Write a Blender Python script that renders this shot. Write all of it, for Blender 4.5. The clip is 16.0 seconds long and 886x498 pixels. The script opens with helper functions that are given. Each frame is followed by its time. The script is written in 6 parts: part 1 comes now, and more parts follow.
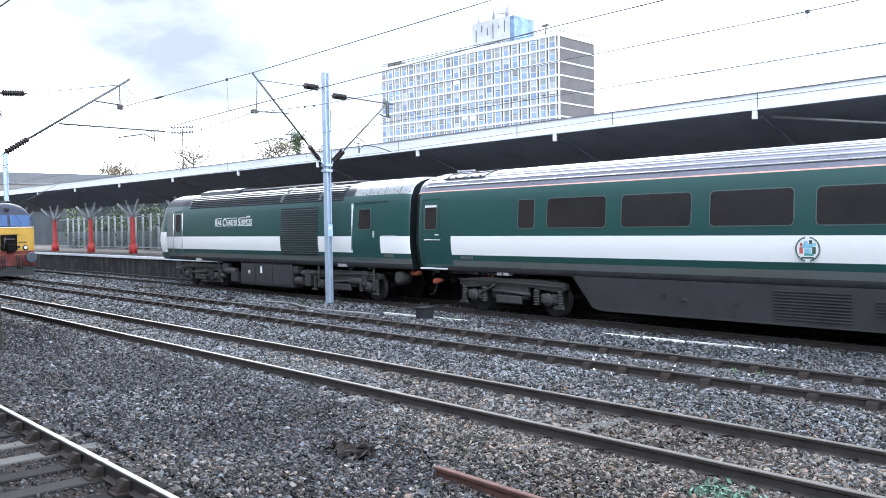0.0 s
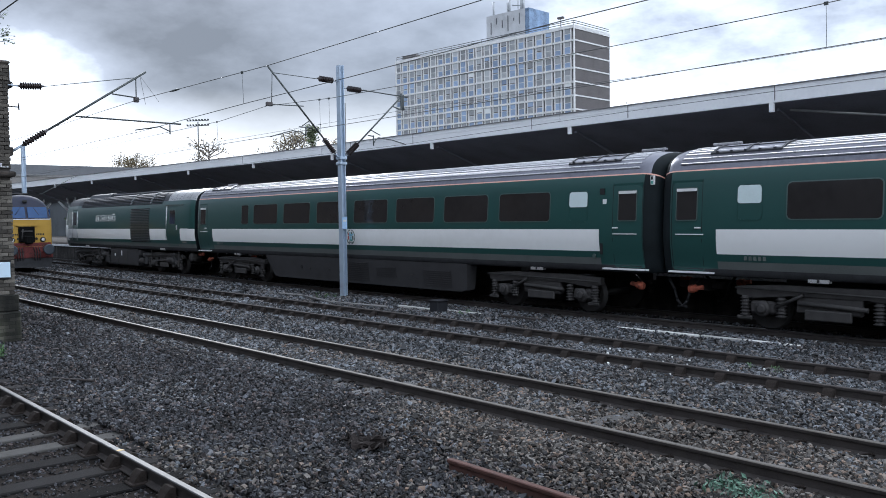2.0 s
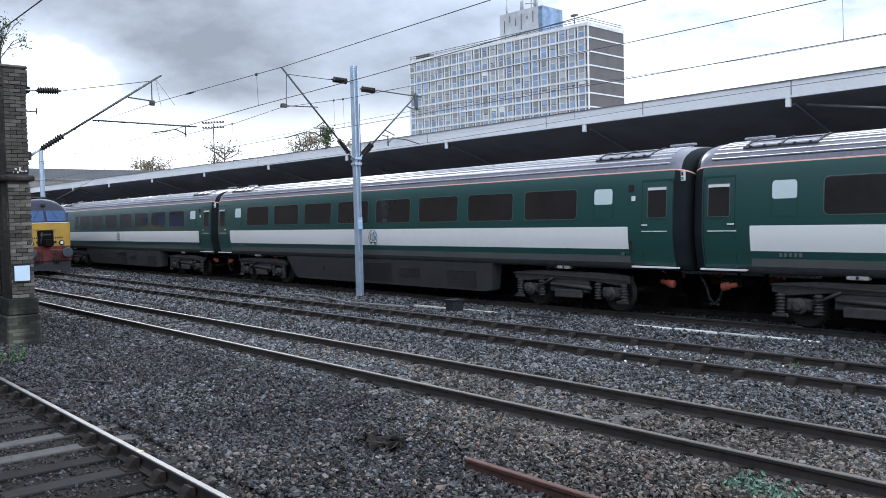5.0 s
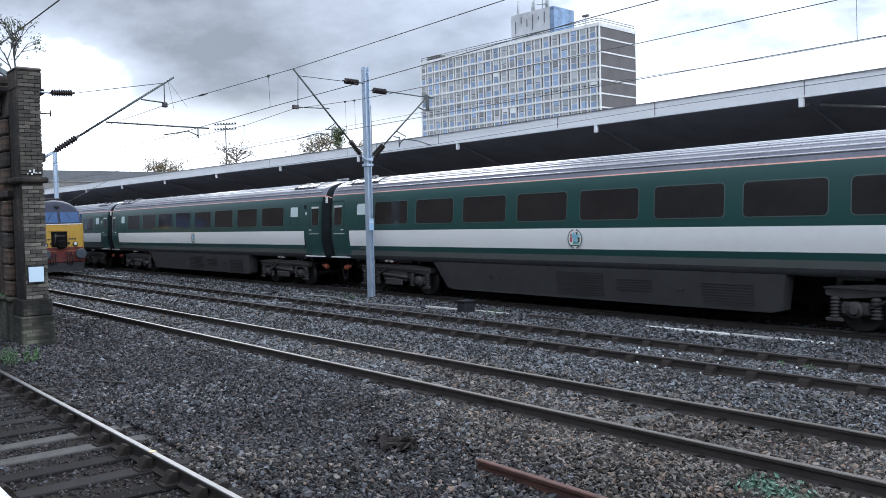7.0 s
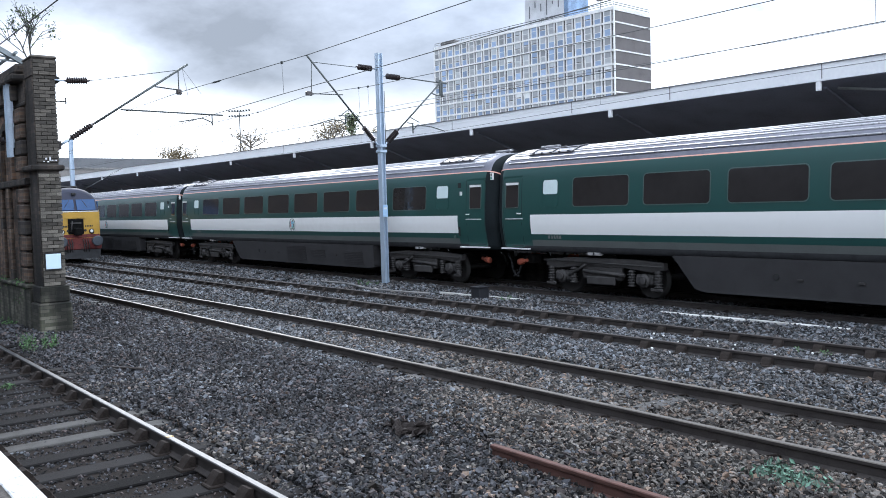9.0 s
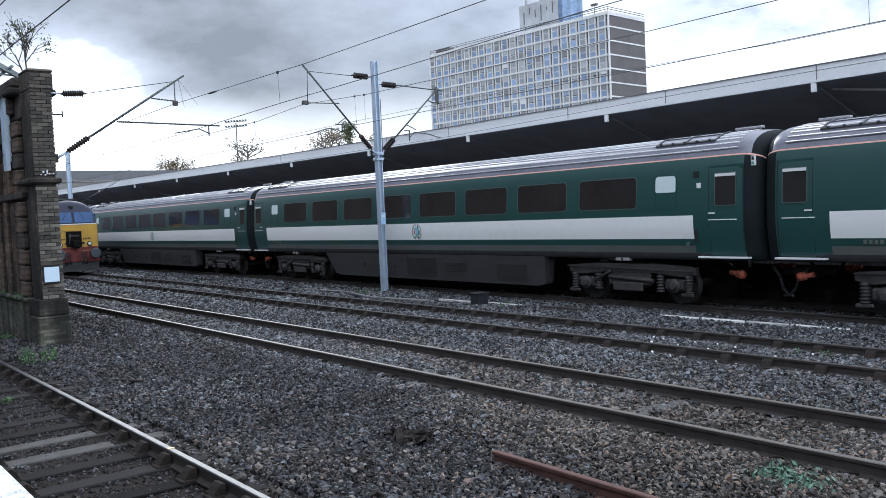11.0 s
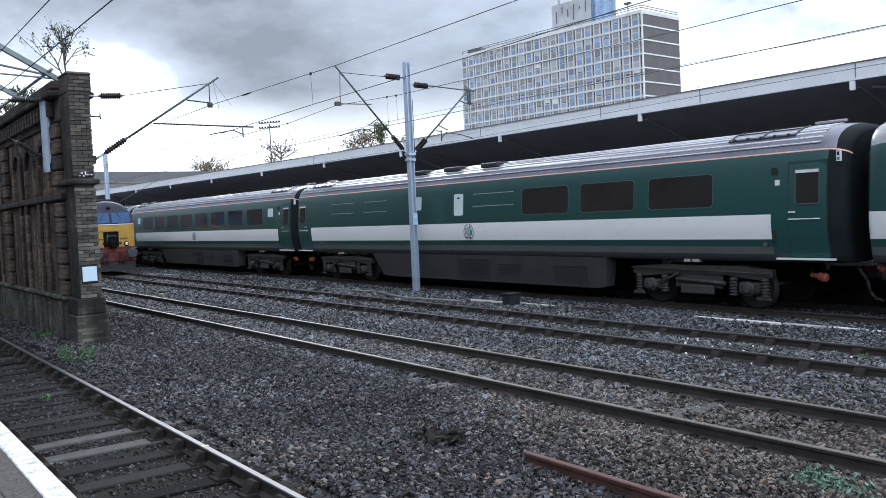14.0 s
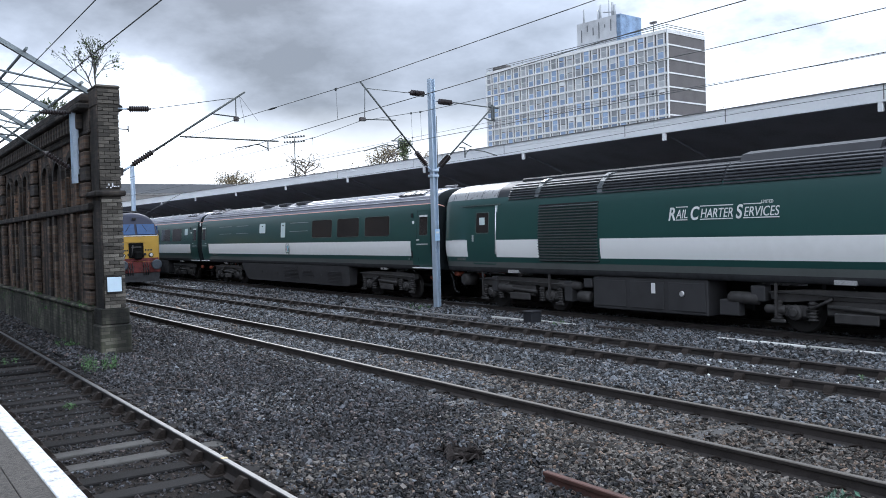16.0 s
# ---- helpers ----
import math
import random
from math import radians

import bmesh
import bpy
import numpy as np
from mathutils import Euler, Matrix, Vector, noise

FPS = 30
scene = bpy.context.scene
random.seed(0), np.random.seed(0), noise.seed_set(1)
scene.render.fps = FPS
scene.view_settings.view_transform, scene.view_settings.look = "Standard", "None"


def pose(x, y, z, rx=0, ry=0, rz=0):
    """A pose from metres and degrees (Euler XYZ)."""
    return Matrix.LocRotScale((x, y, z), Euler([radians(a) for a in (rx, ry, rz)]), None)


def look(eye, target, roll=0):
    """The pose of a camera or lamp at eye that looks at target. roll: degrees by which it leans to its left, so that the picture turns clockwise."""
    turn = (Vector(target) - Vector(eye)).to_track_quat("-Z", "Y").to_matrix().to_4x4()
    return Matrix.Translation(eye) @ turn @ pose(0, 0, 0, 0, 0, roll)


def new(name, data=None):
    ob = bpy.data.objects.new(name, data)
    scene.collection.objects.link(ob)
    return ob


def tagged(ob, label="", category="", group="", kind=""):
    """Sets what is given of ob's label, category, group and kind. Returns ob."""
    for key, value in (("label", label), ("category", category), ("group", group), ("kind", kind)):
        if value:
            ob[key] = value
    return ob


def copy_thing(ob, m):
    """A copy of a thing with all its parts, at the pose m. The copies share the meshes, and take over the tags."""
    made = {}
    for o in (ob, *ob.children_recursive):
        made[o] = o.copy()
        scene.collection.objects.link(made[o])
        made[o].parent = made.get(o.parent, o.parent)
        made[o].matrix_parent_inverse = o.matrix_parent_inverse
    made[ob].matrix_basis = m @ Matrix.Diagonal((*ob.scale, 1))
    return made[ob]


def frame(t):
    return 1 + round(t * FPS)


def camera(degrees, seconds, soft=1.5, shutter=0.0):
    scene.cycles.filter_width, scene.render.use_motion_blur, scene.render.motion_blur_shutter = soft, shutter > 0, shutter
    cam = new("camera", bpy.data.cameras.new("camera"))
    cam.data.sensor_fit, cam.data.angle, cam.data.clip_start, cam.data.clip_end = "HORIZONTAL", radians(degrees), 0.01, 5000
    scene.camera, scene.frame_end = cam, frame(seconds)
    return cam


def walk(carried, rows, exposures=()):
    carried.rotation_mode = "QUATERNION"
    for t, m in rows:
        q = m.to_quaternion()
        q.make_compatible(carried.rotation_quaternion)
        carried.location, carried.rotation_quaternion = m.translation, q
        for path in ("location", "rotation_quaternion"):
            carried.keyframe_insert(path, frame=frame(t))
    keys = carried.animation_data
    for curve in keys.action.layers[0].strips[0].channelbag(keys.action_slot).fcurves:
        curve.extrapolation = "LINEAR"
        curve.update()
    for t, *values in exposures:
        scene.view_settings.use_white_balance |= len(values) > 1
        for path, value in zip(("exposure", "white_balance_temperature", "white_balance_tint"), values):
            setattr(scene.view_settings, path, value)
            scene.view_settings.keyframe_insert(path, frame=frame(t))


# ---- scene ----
# ---------------------------------------------------------------- camera
# x runs along the tracks (the train leaves towards -x), y across them, z = 0 at rail top
cam = camera(55.5, 16.0, soft=0.9)
PATH = [(0.0, 47.77, -1.62, 0.92), (0.5, 47.99, -1.92, 1.21), (1.0, 47.90, -1.90, 1.14), (1.5, 48.32, -1.94, 1.10),
        (2.0, 48.74, -2.08, 0.78), (2.5, 48.86, -2.10, 0.58), (3.0, 48.95, -2.05, 0.66), (3.5, 48.81, -2.04, 0.79),
        (4.0, 48.88, -2.05, 0.96), (4.5, 49.34, -2.09, 1.20), (7.0, 50.54, -2.02, 1.44), (7.5, 50.71, -2.07, 1.25),
        (8.0, 51.16, -2.46, 1.34), (8.5, 51.43, -2.92, 1.54), (9.0, 51.48, -2.94, 1.63), (11.5, 51.33, -2.37, 2.72),
        (12.0, 51.39, -2.27, 2.78), (12.5, 51.61, -2.27, 2.70), (13.0, 52.25, -2.31, 2.69), (13.5, 52.98, -2.33, 2.89),
        (14.0, 53.50, -2.36, 2.56), (14.5, 53.91, -1.92, 2.06), (15.0, 54.21, -1.46, 2.02), (15.5, 54.40, -1.32, 1.83),
        (16.0, 55.01, -1.20, 1.69)]
EYE = 2.34
walk(cam, [(t, pose(0, 0, EYE, 90 + p, r, y)) for t, y, p, r in PATH],
     exposures=[(t, e + 0.66, 5750, 10) for t, e in ((0, 1.13), (0.5, 0.86), (1.0, 0.08), (1.5, -0.2), (3.0, 0.0), (4.5, 0.18), (7.5, 0.12), (8.5, 0.15), (9.0, 0.4), (11.5, -0.02), (12, 0.02), (16, 0.08))])

# ---------------------------------------------------------------- world and sun
world = bpy.data.worlds.new("overcast_sky")
scene.world = world
world.use_nodes = True
wn, wl = world.node_tree.nodes, world.node_tree.links
wn.clear()


def wnode(kind, **props):
    n = wn.new(kind)
    for k, v in props.items():
        if k == "operation":
            n.operation = v
        elif k == "blend":
            n.data_type, n.blend_type = "RGBA", v
    return n


tc = wnode("ShaderNodeTexCoord")
sep = wnode("ShaderNodeSeparateXYZ")
wl.new(tc.outputs["Generated"], sep.inputs[0])


def wmath(op, a, b=0.0, c=0.0):
    n = wnode("ShaderNodeMath", operation=op)
    for k, v in enumerate((a, b, c)):
        if isinstance(v, (int, float)):
            n.inputs[k].default_value = v
        else:
            wl.new(v, n.inputs[k])
    return n.outputs[0]


def wdot(axis):
    n = wnode("ShaderNodeVectorMath", operation="DOT_PRODUCT")
    n.inputs[1].default_value = axis
    wl.new(tc.outputs["Generated"], n.inputs[0])
    return n.outputs["Value"]


def wsmooth(value, lo, hi):
    n = wnode("ShaderNodeMapRange")
    n.interpolation_type = "SMOOTHSTEP"
    n.inputs["From Min"].default_value, n.inputs["From Max"].default_value = lo, hi
    wl.new(value, n.inputs["Value"])
    return n.outputs[0]


def wnoise(scale, detail, rough, offset, stretch=2.2):
    mp, n = wn.new("ShaderNodeMapping"), wn.new("ShaderNodeTexNoise")
    mp.inputs["Location"].default_value, mp.inputs["Scale"].default_value = offset, (1, 1, stretch)
    wl.new(tc.outputs["Generated"], mp.inputs["Vector"])
    wl.new(mp.outputs[0], n.inputs["Vector"])
    n.inputs["Scale"].default_value, n.inputs["Detail"].default_value, n.inputs["Roughness"].default_value = scale, detail, rough
    return n.outputs["Fac"]


ramp = wnode("ShaderNodeValToRGB")
els = ramp.color_ramp.elements
els[0].position, els[0].color = 0.0, (0.22, 0.245, 0.28, 1)
els[1].position, els[1].color = 0.66, (2.0, 2.06, 2.12, 1)
mid = els.new(0.5)
mid.color = (0.66, 0.7, 0.77, 1)
mid.position = 0.36
# soft broken cover, brightened towards +x and behind the camera to light the train
billow = wmath("MULTIPLY_ADD", wnoise(2.6, 7, 0.58, (1.3, 0.2, 0.4)), 1.3, -0.17)
lean = wmath("MULTIPLY_ADD", wdot((0.76, 0.32, 0.0)), 0.5, 0.1)
cover = wmath("ADD", billow, lean)
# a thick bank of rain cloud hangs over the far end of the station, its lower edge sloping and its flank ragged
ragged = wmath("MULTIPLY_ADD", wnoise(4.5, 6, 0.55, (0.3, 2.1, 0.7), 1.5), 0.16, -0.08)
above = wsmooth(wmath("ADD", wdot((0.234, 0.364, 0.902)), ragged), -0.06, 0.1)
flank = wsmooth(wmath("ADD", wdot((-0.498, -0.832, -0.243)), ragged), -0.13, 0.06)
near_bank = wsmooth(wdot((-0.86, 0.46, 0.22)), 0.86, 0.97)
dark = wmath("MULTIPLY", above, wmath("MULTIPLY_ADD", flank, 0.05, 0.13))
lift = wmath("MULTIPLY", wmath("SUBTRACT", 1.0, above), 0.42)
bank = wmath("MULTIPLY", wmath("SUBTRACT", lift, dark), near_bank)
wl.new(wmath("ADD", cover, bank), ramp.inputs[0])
# thin cloud towards the horizon is brighter
haze = wnode("ShaderNodeMapRange")
haze.inputs["From Min"].default_value, haze.inputs["From Max"].default_value = 0.02, 0.15
haze.inputs["To Min"].default_value, haze.inputs["To Max"].default_value = 1.0, 0.0
wl.new(sep.outputs["Z"], haze.inputs["Value"])
hmix = wnode("ShaderNodeMix", blend="MIX")
wl.new(haze.outputs[0], hmix.inputs[0])
wl.new(ramp.outputs[0], hmix.inputs[6])
hmix.inputs[7].default_value = (2.0, 1.98, 1.92, 1)
sky = wn.new("ShaderNodeTexSky")
sky.sky_type, sky.sun_disc = "NISHITA", False
SUN_EL, SUN_AZ = radians(30), radians(-68)
sky.sun_elevation, sky.sun_rotation = SUN_EL, SUN_AZ
bg_sky, bg_cloud = wn.new("ShaderNodeBackground"), wn.new("ShaderNodeBackground")
wl.new(sky.outputs[0], bg_sky.inputs[0])
bg_sky.inputs[1].default_value = 0.05
wl.new(hmix.outputs[2], bg_cloud.inputs[0])
bg_cloud.inputs[1].default_value = 0.72
wadd, wout = wn.new("ShaderNodeMixShader"), wn.new("ShaderNodeOutputWorld")
wadd.inputs[0].default_value = 0.9
wl.new(bg_sky.outputs[0], wadd.inputs[1])
wl.new(bg_cloud.outputs[0], wadd.inputs[2])
wl.new(wadd.outputs[0], wout.inputs[0])

sun_data = bpy.data.lights.new("sun", "SUN")
sun_data.energy, sun_data.angle, sun_data.color = 1.0, radians(18), (1.0, 0.96, 0.9)
sun = new("sun", sun_data)
sun.matrix_world = look((math.sin(SUN_AZ) * math.cos(SUN_EL) * 60, math.cos(SUN_AZ) * math.cos(SUN_EL) * 60, math.sin(SUN_EL) * 60), (0, 0, 0))


# ---------------------------------------------------------------- materials
def mat(name, color, rough=0.6, metal=0.0, vary=0.25, scale=6.0, fine=60.0, bump=0.15, island=0.0, tint=None, gloss=None, dist=0.01, obj=0.0, spec=0.5, warm=None, uneven=0.12):
    """A procedural surface: base colour, mottling at two scales, fine relief and, if asked, a shade of its own for each piece."""
    m = bpy.data.materials.new(name)
    m.use_nodes = True
    n, l = m.node_tree.nodes, m.node_tree.links
    bsdf = n["Principled BSDF"]
    bsdf.inputs["Roughness"].default_value, bsdf.inputs["Metallic"].default_value = rough, metal
    bsdf.inputs["Specular IOR Level"].default_value = spec
    co = n.new("ShaderNodeTexCoord")
    big, small = n.new("ShaderNodeTexNoise"), n.new("ShaderNodeTexNoise")
    big.inputs["Scale"].default_value, big.inputs["Detail"].default_value = scale, 6
    small.inputs["Scale"].default_value, small.inputs["Detail"].default_value = fine, 4
    l.new(co.outputs["Object"], big.inputs["Vector"])
    l.new(co.outputs["Object"], small.inputs["Vector"])
    r = n.new("ShaderNodeValToRGB")
    c2 = tint or tuple(max(0, c * (1 - vary)) for c in color)
    c3 = tuple(min(1, c * (1 + vary * 0.6)) for c in color)
    r.color_ramp.elements[0].position, r.color_ramp.elements[0].color = 0.34, (*c2, 1)
    r.color_ramp.elements[1].position, r.color_ramp.elements[1].color = 0.68, (*c3, 1)
    md = r.color_ramp.elements.new(0.5)
    md.color = (*color, 1)
    mixf = n.new("ShaderNodeMix")
    mixf.data_type = "FLOAT"
    mixf.inputs[0].default_value = 0.4
    l.new(big.outputs["Fac"], mixf.inputs[2])
    l.new(small.outputs["Fac"], mixf.inputs[3])
    l.new(mixf.outputs[0], r.inputs[0])
    out = r.outputs[0]
    if warm:
        # some pieces are of another, warmer stone
        geo, wr, wm = n.new("ShaderNodeNewGeometry"), n.new("ShaderNodeMath"), n.new("ShaderNodeMix")
        wr.operation = "MULTIPLY"
        wr.inputs[1].default_value = 7.31
        fr, gt = n.new("ShaderNodeMath"), n.new("ShaderNodeMapRange")
        fr.operation = "FRACT"
        gt.inputs["From Min"].default_value, gt.inputs["From Max"].default_value = 0.55, 0.95
        wm.data_type, wm.blend_type = "RGBA", "MULTIPLY"
        wm.inputs[7].default_value = (*warm, 1)
        l.new(geo.outputs["Random Per Island"], wr.inputs[0])
        l.new(wr.outputs[0], fr.inputs[0])
        l.new(fr.outputs[0], gt.inputs["Value"])
        l.new(gt.outputs[0], wm.inputs[0])
        l.new(out, wm.inputs[6])
        out = wm.outputs[2]
    for amount, kind, sock in ((island, "ShaderNodeNewGeometry", "Random Per Island"), (obj, "ShaderNodeObjectInfo", "Random")):
        if amount:
            src = n.new(kind)
            mr = n.new("ShaderNodeMapRange")
            mr.inputs["To Min"].default_value, mr.inputs["To Max"].default_value = 1 - amount, 1 + amount
            pw = n.new("ShaderNodeMath")
            pw.operation = "POWER"
            pw.inputs[1].default_value = 2.0 if sock == "Random Per Island" else 1.0
            l.new(src.outputs[sock], pw.inputs[0])
            if sock == "Random Per Island":
                mr.inputs["To Max"].default_value = 1 + 1.85 * amount
            l.new(pw.outputs[0], mr.inputs["Value"])
            mul = n.new("ShaderNodeVectorMath")
            mul.operation = "SCALE"
            l.new(out, mul.inputs[0])
            l.new(mr.outputs[0], mul.inputs["Scale"])
            out = mul.outputs[0]
    l.new(out, bsdf.inputs["Base Color"])
    rr = n.new("ShaderNodeMapRange")
    rr.inputs["To Min"].default_value, rr.inputs["To Max"].default_value = max(0.02, rough - uneven), min(1, rough + uneven)
    l.new(small.outputs["Fac"], rr.inputs["Value"])
    l.new(rr.outputs[0], bsdf.inputs["Roughness"])
    if bump:
        b = n.new("ShaderNodeBump")
        b.inputs["Strength"].default_value, b.inputs["Distance"].default_value = bump, dist
        l.new(small.outputs["Fac"], b.inputs["Height"])
        l.new(b.outputs[0], bsdf.inputs["Normal"])
    return m


def brick_mat(name, c1, c2, mortar, w=0.225, h=0.075, soot=0.5):
    m = bpy.data.materials.new(name)
    m.use_nodes = True
    n, l = m.node_tree.nodes, m.node_tree.links
    bsdf = n["Principled BSDF"]
    bsdf.inputs["Roughness"].default_value = 0.9
    co, sp, cb = n.new("ShaderNodeTexCoord"), n.new("ShaderNodeSeparateXYZ"), n.new("ShaderNodeCombineXYZ")
    l.new(co.outputs["Object"], sp.inputs[0])
    ad = n.new("ShaderNodeMath")
    l.new(sp.outputs["X"], ad.inputs[0])
    l.new(sp.outputs["Y"], ad.inputs[1])
    l.new(ad.outputs[0], cb.inputs["X"])
    l.new(sp.outputs["Z"], cb.inputs["Y"])
    br = n.new("ShaderNodeTexBrick")
    br.inputs["Scale"].default_value = 1.0
    br.inputs["Brick Width"].default_value, br.inputs["Row Height"].default_value = w, h
    br.inputs["Mortar Size"].default_value = 0.006
    br.inputs["Color1"].default_value, br.inputs["Color2"].default_value, br.inputs["Mortar"].default_value = (*c1, 1), (*c2, 1), (*mortar, 1)
    l.new(cb.outputs[0], br.inputs["Vector"])
    st = n.new("ShaderNodeTexNoise")
    st.inputs["Scale"].default_value, st.inputs["Detail"].default_value = 0.9, 7
    l.new(co.outputs["Object"], st.inputs["Vector"])
    mr = n.new("ShaderNodeMapRange")
    mr.inputs["From Min"].default_value, mr.inputs["From Max"].default_value = 0.35, 0.68
    mr.inputs["To Min"].default_value, mr.inputs["To Max"].default_value = 1 - soot, 1.15
    l.new(st.outputs["Fac"], mr.inputs["Value"])
    # soot and lime have run down the face in long streaks
    mp, rn, sr_ = n.new("ShaderNodeMapping"), n.new("ShaderNodeTexNoise"), n.new("ShaderNodeMapRange")
    mp.inputs["Scale"].default_value = (3.2, 3.2, 0.45)
    rn.inputs["Scale"].default_value, rn.inputs["Detail"].default_value = 1.0, 6
    l.new(co.outputs["Object"], mp.inputs["Vector"])
    l.new(mp.outputs[0], rn.inputs["Vector"])
    sr_.inputs["From Min"].default_value, sr_.inputs["From Max"].default_value = 0.36, 0.66
    sr_.inputs["To Min"].default_value, sr_.inputs["To Max"].default_value = 1 - soot, 1.7
    l.new(rn.outputs["Fac"], sr_.inputs["Value"])
    both = n.new("ShaderNodeMath")
    both.operation = "MULTIPLY"
    l.new(mr.outputs[0], both.inputs[0])
    l.new(sr_.outputs[0], both.inputs[1])
    mul = n.new("ShaderNodeVectorMath")
    mul.operation = "SCALE"
    l.new(br.outputs["Color"], mul.inputs[0])
    l.new(both.outputs[0], mul.inputs["Scale"])
    l.new(mul.outputs[0], bsdf.inputs["Base Color"])
    b = n.new("ShaderNodeBump")
    b.inputs["Strength"].default_value, b.inputs["Distance"].default_value = 0.6, 0.01
    b.invert = True
    l.new(br.outputs["Fac"], b.inputs["Height"])
    l.new(b.outputs[0], bsdf.inputs["Normal"])
    return m


M = {}
M["stone"] = mat("ballast_stone", (0.086, 0.092, 0.101), 0.85, vary=0.5, scale=0.7, fine=60, bump=0.3, island=0.85, tint=(0.05, 0.048, 0.048), spec=0.4, warm=(1.18, 0.98, 0.84))
M["stone_dirty"] = mat("dirty_ballast_stone", (0.041, 0.042, 0.047), 0.85, vary=0.45, scale=0.8, fine=60, bump=0.3, island=0.85, tint=(0.03, 0.028, 0.028), spec=0.4, warm=(1.3, 1.0, 0.84))
M["stone_brown"] = mat("brown_ballast_stone", (0.093, 0.085, 0.077), 0.85, vary=0.5, scale=0.7, fine=60, bump=0.3, island=0.85, tint=(0.05, 0.043, 0.037), spec=0.4, warm=(1.25, 0.97, 0.8))
M["grit"] = mat("ballast_bed", (0.035, 0.034, 0.035), 0.95, vary=0.4, scale=1.5, fine=45, bump=0.9, dist=0.03)
M["dirt"] = mat("oily_dirt", (0.023, 0.019, 0.017), 0.95, vary=0.5, scale=3, fine=50, bump=0.8, dist=0.02, spec=0.08)
M["rail_top"] = mat("polished_steel", (0.1, 0.1, 0.1), 0.5, 0.9, vary=0.15, scale=3, fine=120, bump=0.03)
M["rail_worn"] = mat("dull_rail_head", (0.13, 0.115, 0.1), 0.5, 0.6, vary=0.25, scale=4, fine=90, bump=0.05)
M["rail_rust"] = mat("rail_rust", (0.044, 0.037, 0.034), 0.85, 0.1, vary=0.4, scale=5, fine=80, bump=0.3, tint=(0.022, 0.018, 0.017))
M["rail_red"] = mat("red_rust", (0.1, 0.048, 0.038), 0.85, 0.1, vary=0.4, scale=7, fine=80, bump=0.3, tint=(0.05, 0.028, 0.024))
M["timber"] = mat("old_sleeper_wood", (0.021, 0.02, 0.02), 0.85, vary=0.5, scale=4, fine=70, bump=0.5, tint=(0.022, 0.02, 0.019), obj=0.7, spec=0.06)
M["timber_pale"] = mat("bleached_sleeper_wood", (0.075, 0.072, 0.068), 0.85, vary=0.4, scale=5, fine=70, bump=0.5, tint=(0.05, 0.046, 0.042), spec=0.2)
M["sleeper_grey"] = mat("stained_concrete", (0.1, 0.097, 0.095), 0.9, vary=0.45, scale=4, fine=60, bump=0.3, tint=(0.055, 0.052, 0.05), obj=0.3, spec=0.3)
M["concrete"] = mat("weathered_concrete", (0.21, 0.205, 0.2), 0.88, vary=0.3, scale=3, fine=60, bump=0.3)
M["asphalt"] = mat("platform_asphalt", (0.075, 0.066, 0.058), 0.9, vary=0.9, scale=45, fine=190, bump=0.9, tint=(0.02, 0.018, 0.017))
M["pc_silver"] = mat("silver_grey_roof_paint", (0.36, 0.36, 0.36), 0.3, 0.3, vary=0.1, scale=0.8, fine=10, bump=0.01)
M["strut"] = mat("pale_strut_steel", (0.52, 0.54, 0.56), 0.6, 0.2, vary=0.2, scale=4, fine=40, bump=0.05)
M["white_line"] = mat("worn_white_paint", (0.66, 0.67, 0.69), 0.75, vary=0.3, scale=13, fine=70, bump=0.4, tint=(0.2, 0.2, 0.205))
M["stone_cop"] = mat("coping_stone", (0.22, 0.21, 0.2), 0.9, vary=0.3, scale=3, fine=60, bump=0.4)
M["plat_wall"] = brick_mat("platform_brick", (0.026, 0.024, 0.024), (0.055, 0.047, 0.043), (0.04, 0.038, 0.036), soot=0.8)
M["brick_buff"] = mat("buff_brick", (0.085, 0.075, 0.062), 0.9, vary=0.5, scale=1.1, fine=50, bump=0.4, tint=(0.02, 0.018, 0.017), obj=0.5)
M["brick_pale"] = mat("pale_weathered_brick", (0.135, 0.123, 0.104), 0.9, vary=0.45, scale=2, fine=50, bump=0.4, tint=(0.045, 0.04, 0.034), obj=0.55)
M["brick_cap"] = brick_mat("cap_brick", (0.07, 0.06, 0.05), (0.12, 0.105, 0.085), (0.03, 0.027, 0.025), soot=0.7)
M["mortar"] = mat("mortar", (0.055, 0.048, 0.042), 0.95, vary=0.3, scale=5, fine=70, bump=0.3)
M["brick_red"] = brick_mat("sooty_red_brick", (0.055, 0.038, 0.029), (0.18, 0.11, 0.072), (0.1, 0.085, 0.07), soot=0.88)
M["brick_dark"] = brick_mat("sooty_dark_brick", (0.024, 0.021, 0.02), (0.075, 0.058, 0.046), (0.035, 0.031, 0.028), soot=0.75)
M["brick_pale_wall"] = brick_mat("washed_out_brick", (0.1, 0.07, 0.05), (0.22, 0.16, 0.115), (0.11, 0.1, 0.085), soot=0.7)
M["moss"] = brick_mat("mossy_brick", (0.045, 0.047, 0.03), (0.125, 0.118, 0.092), (0.05, 0.05, 0.037), soot=0.8)
M["coach_green"] = mat("coach_green_paint", (0.018, 0.064, 0.058), 0.3, vary=0.05, scale=0.4, fine=4, bump=0.0, uneven=0.015)
M["band_white"] = mat("cream_white_band", (0.8, 0.8, 0.785), 0.4, vary=0.015, scale=0.35, fine=5, bump=0.0, tint=(0.765, 0.765, 0.745), uneven=0.02)
M["band_grey"] = mat("grey_lining", (0.105, 0.115, 0.11), 0.4, vary=0.15, scale=2, fine=30, bump=0.02)
M["orange"] = mat("pale_orange_line", (0.8, 0.42, 0.33), 0.4, vary=0.1, bump=0.0)
